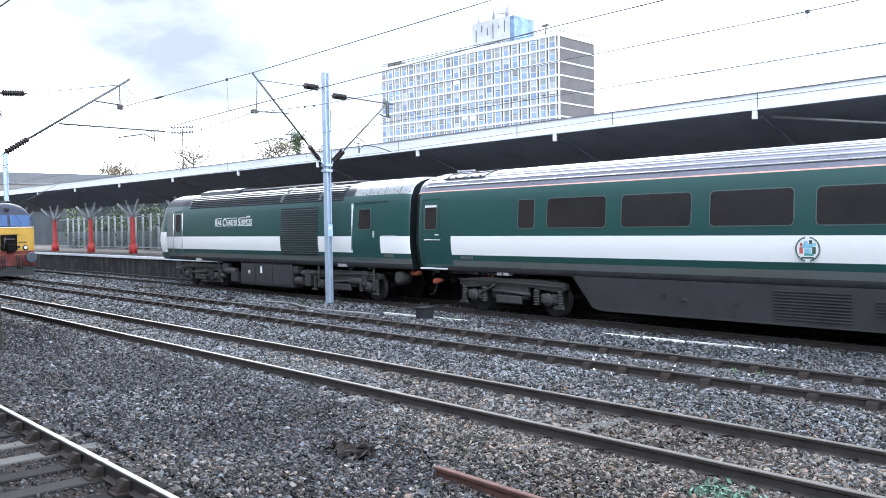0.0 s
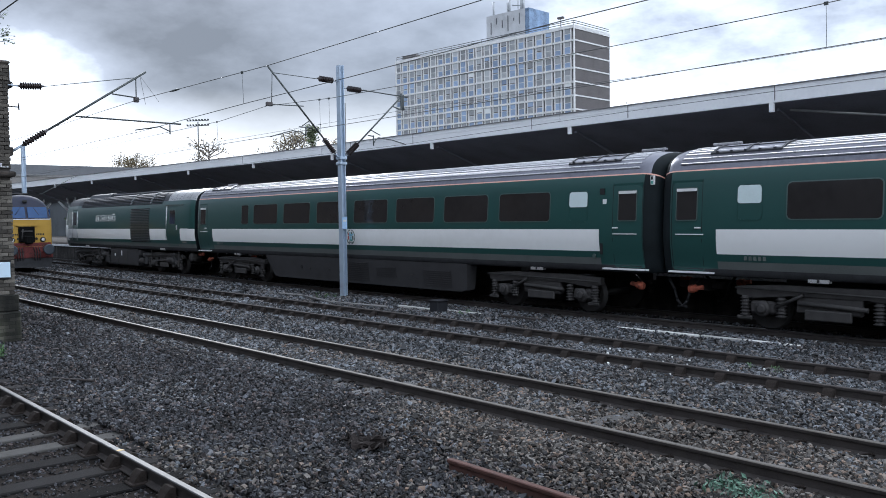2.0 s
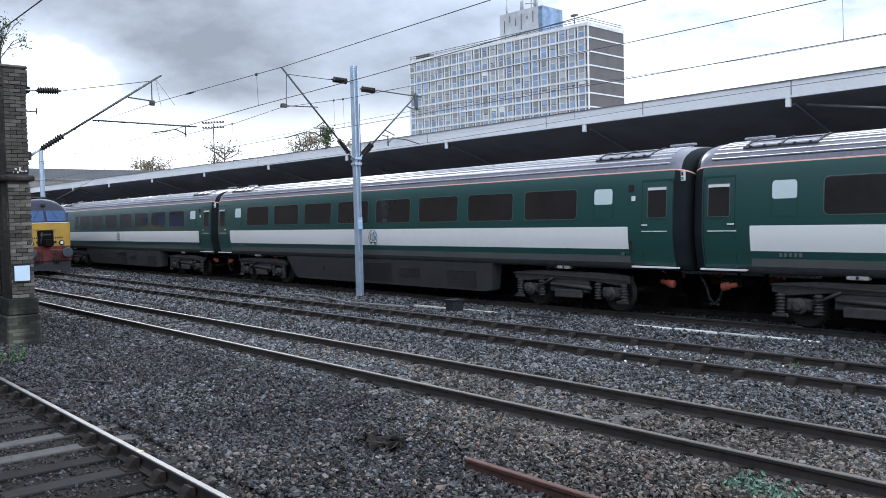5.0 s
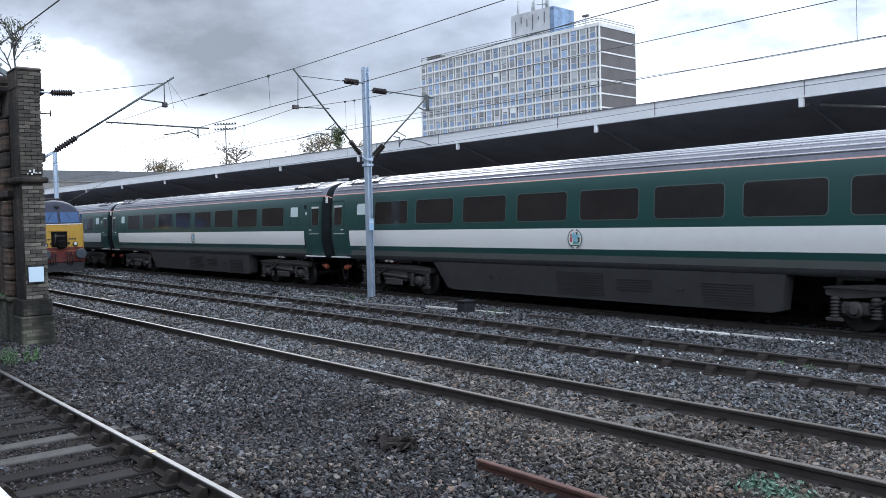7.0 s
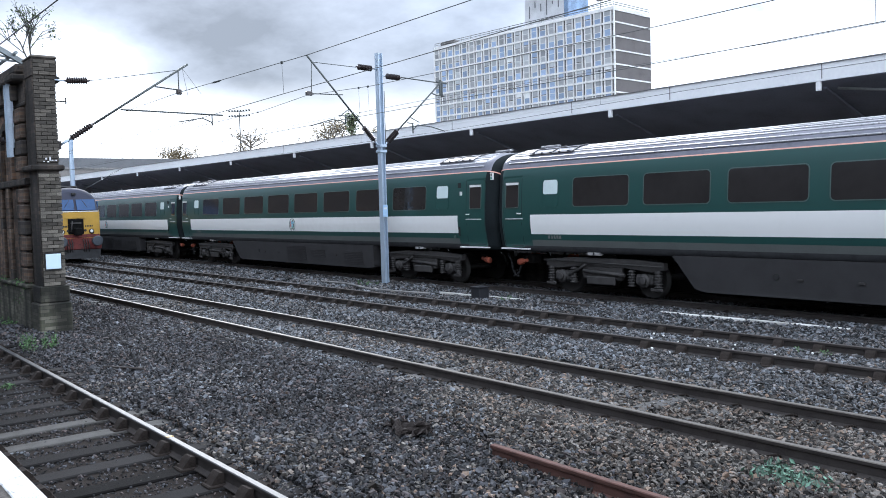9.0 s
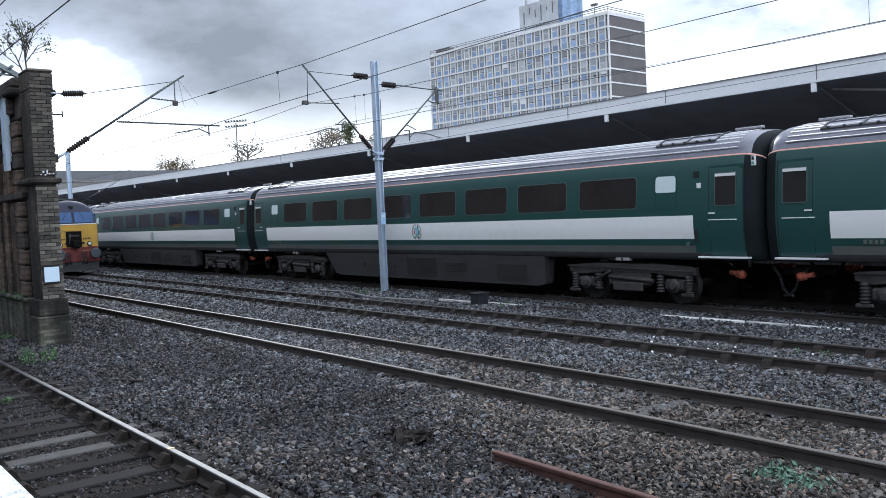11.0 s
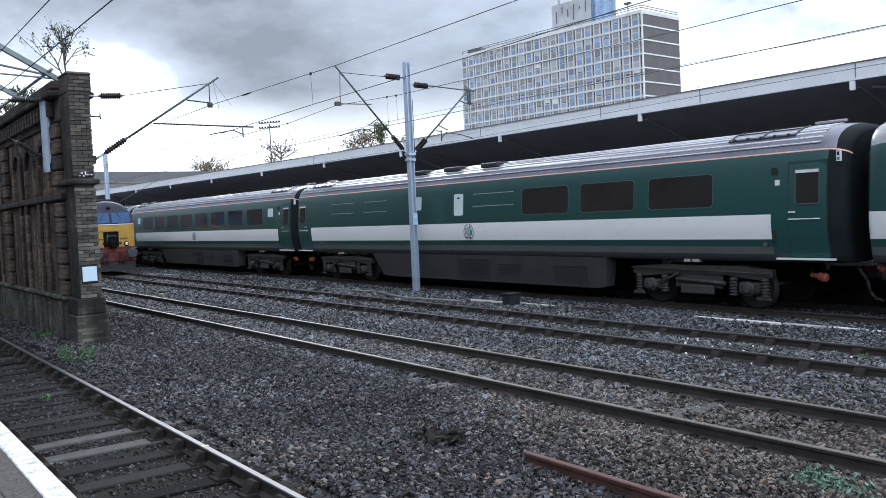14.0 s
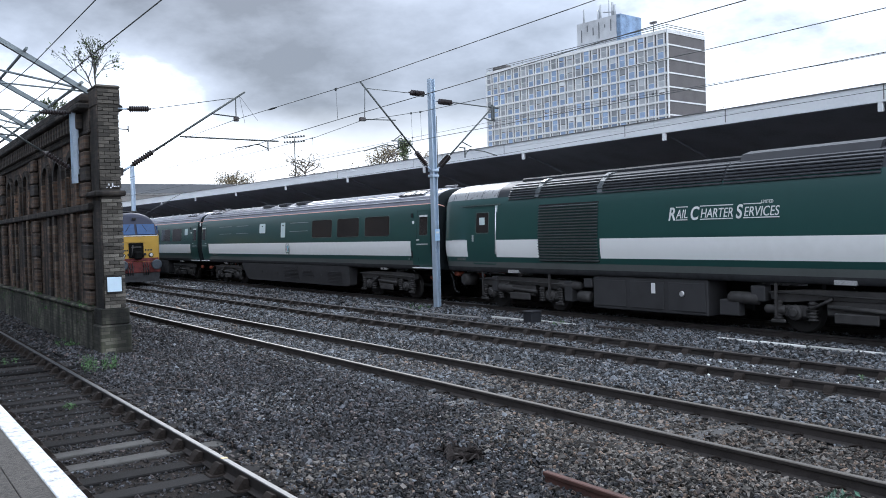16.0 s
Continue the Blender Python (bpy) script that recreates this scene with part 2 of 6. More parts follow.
M["roof_grey"] = mat("coach_roof_grey", (0.2, 0.2, 0.235), 0.34, 0.3, vary=0.2, scale=0.7, fine=9, bump=0.015, tint=(0.14, 0.14, 0.17))
# paler than the roof sheet: highlights on the ribs are put into the colour
M["roof_rib"] = mat("roof_rib_metal", (0.44, 0.44, 0.46), 0.3, 0.3, vary=0.2, scale=2, fine=14, bump=0.02)
M["end_black"] = mat("black_coach_end", (0.01, 0.014, 0.016), 0.7, vary=0.3, scale=2, fine=30, bump=0.05, spec=0.15)
M["roof_dark"] = mat("dark_roof", (0.022, 0.023, 0.028), 0.5, 0.1, vary=0.3, scale=2, fine=30, bump=0.05)
M["under"] = mat("underframe_grime", (0.042, 0.043, 0.047), 0.8, 0.1, vary=0.4, scale=4, fine=40, bump=0.2)
M["skirt"] = mat("grimy_skirt", (0.034, 0.033, 0.035), 0.75, vary=0.3, scale=2, fine=30, bump=0.05)
M["bogie"] = mat("bogie_grime", (0.044, 0.041, 0.04), 0.7, 0.1, vary=0.4, scale=6, fine=50, bump=0.2)
M["wheel"] = mat("wheel_steel", (0.03, 0.028, 0.027), 0.6, 0.3, vary=0.3, scale=6, fine=50, bump=0.1)
M["glass_dark"] = mat("tinted_window", (0.027, 0.025, 0.025), 0.1, vary=0.2, scale=0.9, fine=5, bump=0.0, spec=0.5, uneven=0.01)
M["alu"] = mat("window_frame_metal", (0.1, 0.14, 0.13), 0.35, 0.4, vary=0.2, scale=8, fine=60, bump=0.02)
M["frost"] = mat("frosted_window", (0.62, 0.72, 0.72), 0.35, vary=0.06, scale=2, fine=20, bump=0.02)
M["silver"] = mat("bright_metal", (0.7, 0.7, 0.7), 0.3, 0.6, vary=0.15, scale=10, fine=60, bump=0.05)
M["white"] = mat("white_lettering", (0.75, 0.75, 0.74), 0.5, vary=0.05, bump=0.0)
M["dull_steel"] = mat("dull_steel", (0.2, 0.2, 0.2), 0.45, 0.5, vary=0.3, scale=8, fine=50, bump=0.05)
M["black"] = mat("black_rubber", (0.012, 0.012, 0.013), 0.7, vary=0.2, scale=8, fine=50, bump=0.1)
M["orange_buf"] = mat("orange_coupling_head", (0.36, 0.085, 0.045), 0.75, vary=0.5, scale=14, fine=60, bump=0.3, tint=(0.05, 0.022, 0.018))
M["louvre"] = mat("louvre_blade", (0.1, 0.11, 0.115), 0.36, 0.2, vary=0.3, scale=5, fine=40, bump=0.05)
M["louvre_sooty"] = mat("sooty_louvre_blade", (0.05, 0.053, 0.06), 0.5, 0.1, vary=0.4, scale=4, fine=40, bump=0.1)
M["chair_iron"] = mat("rusty_chair_iron", (0.032, 0.026, 0.023), 0.95, vary=0.4, scale=8, fine=60, bump=0.3, spec=0.12)
M["loco_yellow"] = mat("yellow_warning_paint", (0.42, 0.25, 0.03), 0.45, vary=0.2, scale=2, fine=30, bump=0.03)
M["loco_blue"] = mat("dark_blue_paint", (0.012, 0.015, 0.036), 0.65, vary=0.25, scale=2, fine=30, bump=0.03)
M["loco_red"] = mat("dirty_red_paint", (0.13, 0.022, 0.02), 0.75, vary=0.5, scale=3, fine=30, bump=0.1, tint=(0.014, 0.009, 0.009))
# near-black: the shade of the coupling hollow is put into the colour
M["recess"] = mat("recess_shade", (0.006, 0.006, 0.006), 0.9, vary=0.4, scale=8, fine=50, bump=0.2, spec=0.1)
M["buffer_blue"] = mat("dark_buffer_paint", (0.05, 0.06, 0.075), 0.5, 0.2, vary=0.3, scale=5, fine=40, bump=0.05)
M["loco_glass"] = mat("cab_glass", (0.035, 0.08, 0.19), 0.12, vary=0.15, scale=1.5, fine=10, bump=0.0, spec=0.25)
M["canopy_edge"] = mat("white_fascia", (0.76, 0.77, 0.78), 0.55, vary=0.06, scale=0.7, fine=12, bump=0.02, tint=(0.7, 0.71, 0.73))
M["canopy_under"] = mat("canopy_soffit", (0.15, 0.157, 0.185), 0.85, vary=0.25, scale=1.2, fine=20, bump=0.08)
M["felt"] = mat("roof_felt", (0.22, 0.22, 0.23), 0.9, vary=0.25, scale=1.5, fine=30, bump=0.2)
M["red_col"] = mat("red_column_paint", (0.5, 0.05, 0.045), 0.45, vary=0.2, scale=3, fine=30, bump=0.03)
M["grey_steel"] = mat("grey_steel", (0.42, 0.44, 0.46), 0.5, 0.3, vary=0.25, scale=4, fine=40, bump=0.05)
M["galv"] = mat("galvanised_steel", (0.42, 0.5, 0.6), 0.45, 0.3, vary=0.18, scale=3, fine=50, bump=0.05)
M["truss"] = mat("weathered_truss_steel", (0.2, 0.225, 0.235), 0.6, 0.3, vary=0.3, scale=4, fine=40, bump=0.08)
M["insul"] = mat("brown_insulator", (0.03, 0.022, 0.022), 0.3, vary=0.25, scale=8, fine=50, bump=0.05)
M["dark_steel"] = mat("dark_arm_steel", (0.075, 0.085, 0.085), 0.55, 0.3, vary=0.25, scale=6, fine=50, bump=0.05)
M["wire"] = mat("dull_copper_wire", (0.1, 0.105, 0.105), 0.6, 0.4, vary=0.2, bump=0.0)
M["tower_white"] = mat("white_concrete_grid", (0.7, 0.7, 0.69), 0.8, vary=0.14, scale=0.4, fine=3, bump=0.05, tint=(0.56, 0.56, 0.555))
M["tower_dark"] = mat("dark_panel", (0.105, 0.095, 0.095), 0.7, vary=0.25, scale=0.3, fine=4, bump=0.05)
M["tower_glass"] = mat("office_glass", (0.27, 0.35, 0.49), 0.2, vary=0.2, scale=0.4, fine=2, bump=0.0, obj=0.28)
M["tower_blind"] = mat("office_blind", (0.34, 0.355, 0.37), 0.4, vary=0.25, scale=0.4, fine=2, bump=0.0, obj=0.38)
M["tower_bright"] = mat("white_office_blind", (0.72, 0.74, 0.74), 0.5, vary=0.1, scale=0.4, fine=2, bump=0.0)
M["plant_blue"] = mat("pale_plant_room", (0.47, 0.48, 0.5), 0.6, vary=0.25, scale=0.4, fine=4, bump=0.05)
M["plant_deep"] = mat("blue_plant_room", (0.17, 0.25, 0.38), 0.6, vary=0.6, scale=0.5, fine=4, bump=0.05)
M["leaf"] = mat("leaf", (0.07, 0.1, 0.035), 0.6, vary=0.4, scale=3, fine=20, bump=0.0, island=0.4)
M["leaf_pale"] = mat("pale_tree_leaf", (0.14, 0.17, 0.09), 0.6, vary=0.4, scale=3, fine=20, bump=0.0, island=0.4)
M["leaf_autumn"] = mat("autumn_leaf", (0.19, 0.15, 0.085), 0.6, vary=0.4, scale=3, fine=20, bump=0.0, island=0.4)
M["weed"] = mat("weed_leaf", (0.06, 0.13, 0.04), 0.6, vary=0.4, scale=6, fine=40, bump=0.0, island=0.4)
M["weed_pale"] = mat("pale_weed_leaf", (0.09, 0.17, 0.12), 0.6, vary=0.3, scale=6, fine=40, bump=0.0, island=0.4)
M["bark"] = mat("bark", (0.19, 0.165, 0.14), 0.9, vary=0.4, scale=6, fine=60, bump=0.5)
M["slate"] = mat("slate_roof", (0.13, 0.135, 0.145), 0.75, vary=0.25, scale=0.3, fine=3, bump=0.1)
M["dark_cladding"] = mat("dark_blue_grey_cladding", (0.07, 0.08, 0.09), 0.8, vary=0.35, scale=0.5, fine=4, bump=0.1)
M["shed_wall"] = mat("far_shed_wall", (0.2, 0.19, 0.18), 0.85, vary=0.25, scale=0.3, fine=3, bump=0.1)
M["sign_white"] = mat("pale_sign_plate", (0.6, 0.74, 0.85), 0.4, vary=0.05, scale=3, fine=30, bump=0.0)
M["plate_blue"] = mat("pale_blue_plate", (0.4, 0.58, 0.8), 0.5, vary=0.1, scale=10, fine=60, bump=0.0)
M["crest_gold"] = mat("crest_ring", (0.05, 0.09, 0.07), 0.4, vary=0.2, scale=20, fine=80, bump=0.0)
M["crest_blue"] = mat("crest_blue", (0.25, 0.5, 0.62), 0.4, vary=0.3, scale=20, fine=80, bump=0.0)
M["crest_green"] = mat("crest_green", (0.1, 0.32, 0.27), 0.4, vary=0.3, scale=20, fine=80, bump=0.0)
M["crest_red"] = mat("crest_red", (0.5, 0.12, 0.1), 0.4, vary=0.3, scale=20, fine=80, bump=0.0)
M["cable"] = mat("pale_cable_trough", (0.5, 0.49, 0.47), 0.8, vary=0.3, scale=3, fine=50, bump=0.2, tint=(0.3, 0.29, 0.27))
M["trough_white"] = mat("whitewashed_lid", (0.72, 0.71, 0.69), 0.8, vary=0.2, scale=4, fine=50, bump=0.2, tint=(0.4, 0.39, 0.37))
M["litter"] = mat("rag_black", (0.022, 0.016, 0.014), 0.9, vary=0.4, scale=12, fine=70, bump=0.5)


# ---------------------------------------------------------------- building helpers
def finish(ob, material, smooth=False, angle=35):
    me = ob.data
    for m in (material if isinstance(material, (list, tuple)) else [material]):
        me.materials.append(m)
    if smooth:
        for p in me.polygons:
            p.use_smooth = True
        me.set_sharp_from_angle(angle=radians(angle))
    return ob


def part(name, bm, material, parent=None, label="", smooth=False):
    """Link a bmesh as one mesh object, under a thing or a part."""
    me = bpy.data.meshes.new(name)
    bm.to_mesh(me)
    bm.free()
    ob = finish(new(name, me), material, smooth)
    if parent:
        ob.parent = parent
    if label:
        ob["label"] = label
    return ob


def thing(name, label, category, x=0, y=0, z=0, group="", kind="", rz=0):
    ob = new(name)
    ob.matrix_basis = pose(x, y, z, 0, 0, rz)
    ob.empty_display_size = 0.2
    return tagged(ob, label, category, group, kind)


def add_box(bm, x0, x1, y0, y1, z0, z1, mi=0, m=None, bevel=0.0):
    vs = [bm.verts.new(v) for v in ((x0, y0, z0), (x1, y0, z0), (x1, y1, z0), (x0, y1, z0), (x0, y0, z1), (x1, y0, z1), (x1, y1, z1), (x0, y1, z1))]
    fs = [bm.faces.new([vs[i] for i in q]) for q in ((0, 3, 2, 1), (4, 5, 6, 7), (0, 1, 5, 4), (1, 2, 6, 5), (2, 3, 7, 6), (3, 0, 4, 7))]
    for f in fs:
        f.material_index = mi
    if bevel:
        made = bmesh.ops.bevel(bm, geom=list({e for f in fs for e in f.edges}), offset=bevel, segments=1, affect="EDGES")
        vs = list({v for f in made["faces"] for v in f.verts} | {v for v in vs if v.is_valid})
    if m is not None:
        for v in vs:
            v.co = m @ v.co
    return fs


def box(x0, x1, y0, y1, z0, z1, bevel=0.0):
    bm = bmesh.new()
    add_box(bm, x0, x1, y0, y1, z0, z1, bevel=bevel)
    return bm


def add_tube(bm, a, b, r, seg=8, r2=None, mi=0, caps=True):
    a, b = Vector(a), Vector(b)
    d = b - a
    q = d.to_track_quat("Z", "Y")
    r2 = r if r2 is None else r2
    ra = [bm.verts.new(a + q @ Vector((math.cos(i * math.tau / seg) * r, math.sin(i * math.tau / seg) * r, 0))) for i in range(seg)]
    rb = [bm.verts.new(b + q @ Vector((math.cos(i * math.tau / seg) * r2, math.sin(i * math.tau / seg) * r2, 0))) for i in range(seg)]
    for i in range(seg):
        f = bm.faces.new((ra[i], ra[(i + 1) % seg], rb[(i + 1) % seg], rb[i]))
        f.material_index, f.smooth = mi, True
    if caps:
        bm.faces.new(ra[::-1]).material_index = mi
        bm.faces.new(rb).material_index = mi


def tube(a, b, r, seg=8, r2=None):
    bm = bmesh.new()
    add_tube(bm, a, b, r, seg, r2)
    return bm


def add_lathe(bm, a, b, profile, seg=12, mi=0):
    """Rings along a-b; profile: (share of the way, radius)."""
    a, b = Vector(a), Vector(b)
    q = (b - a).to_track_quat("Z", "Y")
    rings = []
    for u, r in profile:
        c = a.lerp(b, u)
        rings.append([bm.verts.new(c + q @ Vector((math.cos(i * math.tau / seg) * r, math.sin(i * math.tau / seg) * r, 0))) for i in range(seg)])
    for ra, rb in zip(rings, rings[1:]):
        for i in range(seg):
            f = bm.faces.new((ra[i], ra[(i + 1) % seg], rb[(i + 1) % seg], rb[i]))
            f.material_index, f.smooth = mi, True
    bm.faces.new(rings[0][::-1]).material_index = mi
    bm.faces.new(rings[-1]).material_index = mi


def lathe(a, b, profile, seg=12):
    bm = bmesh.new()
    add_lathe(bm, a, b, profile, seg)
    return bm


def add_extrude(bm, outline, x0, x1, mi=0, m=None):
    """A closed outline of (y, z) pushed from x0 to x1."""
    a = [bm.verts.new((x0, y, z)) for y, z in outline]
    b = [bm.verts.new((x1, y, z)) for y, z in outline]
    k = len(outline)
    for i in range(k):
        bm.faces.new((a[i], a[(i + 1) % k], b[(i + 1) % k], b[i])).material_index = mi
    bm.faces.new(a[::-1]).material_index = mi
    bm.faces.new(b).material_index = mi
    if m is not None:
        for v in a + b:
            v.co = m @ v.co


def extrude(outline, x0, x1):
    bm = bmesh.new()
    add_extrude(bm, outline, x0, x1)
    bmesh.ops.recalc_face_normals(bm, faces=bm.faces)
    return bm


def rounded(x0, x1, z0, z1, r, n=4):
    pts = []
    for cx, cz, a0 in ((x1 - r, z1 - r, 0), (x0 + r, z1 - r, 90), (x0 + r, z0 + r, 180), (x1 - r, z0 + r, 270)):
        for i in range(n + 1):
            a = radians(a0 + 90 * i / n)
            pts.append((cx + r * math.cos(a), cz + r * math.sin(a)))
    return pts


def quads(name, verts, faces, material, parent=None):
    me = bpy.data.meshes.new(name)
    me.from_pydata(verts, [], faces)
    ob = finish(new(name, me), material)
    if parent:
        ob.parent = parent
    return ob


# ---------------------------------------------------------------- ground and tracks
GROUND = -0.19
ground = part("ground", box(-2500, 1500, -1500, 2500, GROUND - 1, GROUND), M["grit"])
tagged(ground, "dark gritty railway ground under the ballast", "ground", kind="structure")

TRACKS = {"a": (1.632, 3.137), "b": (7.417, 8.922), "c": (11.444, 12.949), "d": (16.2, 17.705)}
X_FAR, X_NEAR = -130.0, 40.0
RAIL = [(-0.07, -0.155), (0.07, -0.155), (0.07, -0.145), (0.012, -0.125), (0.009, -0.05), (0.034, -0.036), (0.036, -0.008), (0.028, 0.0),
        (-0.028, 0.0), (-0.036, -0.008), (-0.034, -0.036), (-0.009, -0.05), (-0.012, -0.125), (-0.07, -0.145)]


def rail_mesh(name, y, x0, x1, shiny, parent, material="rail_rust"):
    bm = bmesh.new()
    add_extrude(bm, [(y + a, b) for a, b in RAIL], x0, x1)
    bmesh.ops.recalc_face_normals(bm, faces=bm.faces)
    for f in bm.faces:
        if f.normal.z > 0.7 and f.calc_center_median().z > -0.02:
            f.material_index = 1
    return part(name, bm, [M[material], {1: M["rail_top"], 2: M["rail_worn"]}.get(shiny, M[material])], parent)


def sleeper_mesh(length, width, height):
    bm = box(-width / 2, width / 2, -length / 2, length / 2, -height, 0, bevel=0.012)
    me = bpy.data.meshes.new("sleeper")
    bm.to_mesh(me)
    bm.free()
    return me


def chair_mesh(big):
    bm = bmesh.new()
    if big:
        add_box(bm, -0.1, 0.1, -0.2, 0.2, -0.17, -0.13, bevel=0.01)
        add_extrude(bm, [(-0.17, -0.13), (-0.04, -0.13), (-0.04, -0.035), (-0.085, -0.025), (-0.12, -0.06)], -0.075, 0.075)
        add_extrude(bm, [(0.04, -0.13), (0.18, -0.13), (0.14, -0.06), (0.1, -0.02), (0.04, -0.03)], -0.075, 0.075)
        add_box(bm, -0.12, 0.11, 0.012, 0.038, -0.115, -0.05)
        for s in (-1, 1):
            add_tube(bm, (0.06 * s, 0.155 * s, -0.14), (0.06 * s, 0.155 * s, -0.105), 0.02, 6)
    else:
        add_box(bm, -0.09, 0.09, -0.13, 0.13, -0.16, -0.145)
        for s in (-1, 1):
            add_tube(bm, (-0.05, 0.09 * s, -0.14), (0.05, 0.09 * s, -0.105), 0.014, 6)
            add_tube(bm, (0.05, 0.09 * s, -0.105), (0.06, 0.05 * s, -0.13), 0.014, 6)
    bmesh.ops.recalc_face_normals(bm, faces=bm.faces)
    me = bpy.data.meshes.new("rail_chair")
    bm.to_mesh(me)
    bm.free()
    return me


def build_track(key, label, shiny, sleeper_mat, width, step, x0, x1, big_chairs, top):
    ya, yb = TRACKS[key]
    t = thing("track_" + key, label, "railway track", kind="structure")
    for y in (ya, yb):
        rail_mesh("rail", y, X_FAR, X_NEAR, shiny, t)
    me, ch = sleeper_mesh(2.55, width, 0.13), chair_mesh(big_chairs)
    me.materials.append(sleeper_mat)
    ch.materials.append(M["chair_iron"])
    k = 0
    x = x1
    while x > x0:
        jx = random.uniform(-0.03, 0.03)
        s = new("sleeper", me)
        s.parent = t
        s.matrix_basis = pose(x + jx, (ya + yb) / 2 + random.uniform(-0.04, 0.04), top + random.uniform(-0.012, 0.008), 0, random.uniform(-0.6, 0.6), random.uniform(-1.2, 1.2))
        for y in (ya, yb):
            c = new("rail_chair", ch)
            c.parent = t
            c.matrix_basis = pose(x + jx, y, 0)
        x -= step * random.uniform(0.96, 1.05)
        k += 1
    return t


track_a = build_track("a", "worn platform track with exposed timber sleepers", True, M["timber"], 0.26, 0.66, -58, 14, True, -0.15)
track_b = build_track("b", "ballasted running track with worn rail heads", 2, M["sleeper_grey"], 0.27, 0.7, -60, 14, False, -0.145)
for s_ in [o for o in track_a.children if o.name.startswith("sleeper") and -10.75 < o.matrix_basis.translation.x < -9.4]:
    s_.data = s_.data.copy()
    s_.data.materials[0] = M["timber_pale"]
track_c = build_track("c", "rusty siding track in heavy chairs", False, M["timber"], 0.26, 0.76, -66, 14, True, -0.155)
track_d = build_track("d", "dark track under the green train", True, M["timber"], 0.26, 0.72, -70, 14, False, -0.155)


def stones(name, label, count_at, x0, x1, y0, y1, tracks_thin, seed, material):
    """Crushed stone scattered with a density that falls off with the distance from the platform."""
    r = np.random.default_rng(seed)
    cell = 1.0
    pts = []
    for cx in np.arange(x0, x1, cell):
        for cy in np.arange(y0, y1, cell):
            depth = -0.72 * cx + 0.69 * cy
            n = count_at(depth) if depth > 5.5 and cx < -0.26 * cy + 1.5 else 60
            p = r.random((n, 2)) * cell + (cx, cy)
            pts.append(np.column_stack([p, np.full(n, depth)]))
    p = np.concatenate(pts)
    p = p[p[:, 1] < y1]
    keep = np.ones(len(p), bool)
    for key, (ya, yb) in TRACKS.items():
        for y in (ya, yb):
            keep &= np.abs(p[:, 1] - y) > 0.085
    keep &= tracks_thin(p, r)
    p = p[keep]
    n = len(p)
    size = np.where(p[:, 2] < 5.5, 0.04, np.where(p[:, 2] < 11, 0.0165, np.where(p[:, 2] < 15, 0.0185, np.where(p[:, 2] < 20, 0.02, np.where(p[:, 2] < 25, 0.0225, 0.033))))) * r.lognormal(0, 0.26, n)
    # a broken lump: a box with jittered corners, broader than high, that lies more or less flat
    lump = np.array([(-1, -0.8, -0.6), (1, -0.8, -0.6), (1, 0.8, -0.6), (-1, 0.8, -0.6), (-0.8, -0.6, 0.6), (0.8, -0.6, 0.6), (0.8, 0.6, 0.6), (-0.8, 0.6, 0.6)], float)
    v = lump[None] + 0.75 * (r.random((n, 8, 3)) - 0.5)
    size = np.where(p[:, 1] < 3.45, size * 0.6, size)
    v *= r.uniform(0.7, 1.4, (n, 1, 3)) * np.array([1.1, 0.95, 0.9]) * size[:, None, None]
    yaw, tx, ty = r.uniform(0, math.tau, n), r.normal(0, 0.55, n), r.normal(0, 0.55, n)
    one, nil = np.ones(n), np.zeros(n)
    rz = np.array([[np.cos(yaw), -np.sin(yaw), nil], [np.sin(yaw), np.cos(yaw), nil], [nil, nil, one]]).transpose(2, 0, 1)
    rx = np.array([[one, nil, nil], [nil, np.cos(tx), -np.sin(tx)], [nil, np.sin(tx), np.cos(tx)]]).transpose(2, 0, 1)
    ry = np.array([[np.cos(ty), nil, np.sin(ty)], [nil, one, nil], [-np.sin(ty), nil, np.cos(ty)]]).transpose(2, 0, 1)
    v = np.einsum("nij,nkj->nki", ry @ rx @ rz, v)
    hump = 0.02 * np.sin(p[:, 0] * 1.3 + p[:, 1] * 0.7) + 0.018 * np.sin(p[:, 0] * 0.45 - p[:, 1] * 2.1)
    base = GROUND + 0.026 + hump + r.random(n) * 0.052
    for key, (ya, yb) in TRACKS.items():
        inside = (p[:, 1] > ya - (0.8 if key == "b" else 0.45)) & (p[:, 1] < yb + 0.45)
        base = np.where(inside, np.minimum(base, GROUND + (0.012 if key == "a" else 0.035) + r.random(n) * 0.018), base)
    v += np.column_stack([p[:, :2], base])[:, None, :]
    me = bpy.data.meshes.new(name)
    faces = np.array([(0, 3, 2, 1), (4, 5, 6, 7), (0, 1, 5, 4), (1, 2, 6, 5), (2, 3, 7, 6), (3, 0, 4, 7)])
    me.vertices.add(n * 8)
    me.vertices.foreach_set("co", v.ravel())
    loops = (faces[None] + 8 * np.arange(n)[:, None, None]).reshape(-1)
    me.loops.add(len(loops))
    me.loops.foreach_set("vertex_index", loops.astype(np.int32))
    me.polygons.add(n * 6)
    me.polygons.foreach_set("loop_start", (np.arange(n * 6) * 4).astype(np.int32))
    me.update(calc_edges=True)
    me.validate()
    me.shade_flat()
    ob = finish(new(name, me), material)
    # oil and dirt darken the strip beside the platform track
    blot = np.array([noise.noise(Vector((x * 0.45, y * 0.7, 3.1))) for x, y in p[:, :2]])
    dirt = blot * 0.9 + np.clip((-p[:, 0] - 5.0) / 9.0, -0.4, 0.65) - np.clip(np.abs(p[:, 1] - 4.6) - 1.6, 0, 9) * 0.8 + np.where(p[:, 1] < 3.25, 0.75, 0.0) + r.normal(0, 0.32, n)
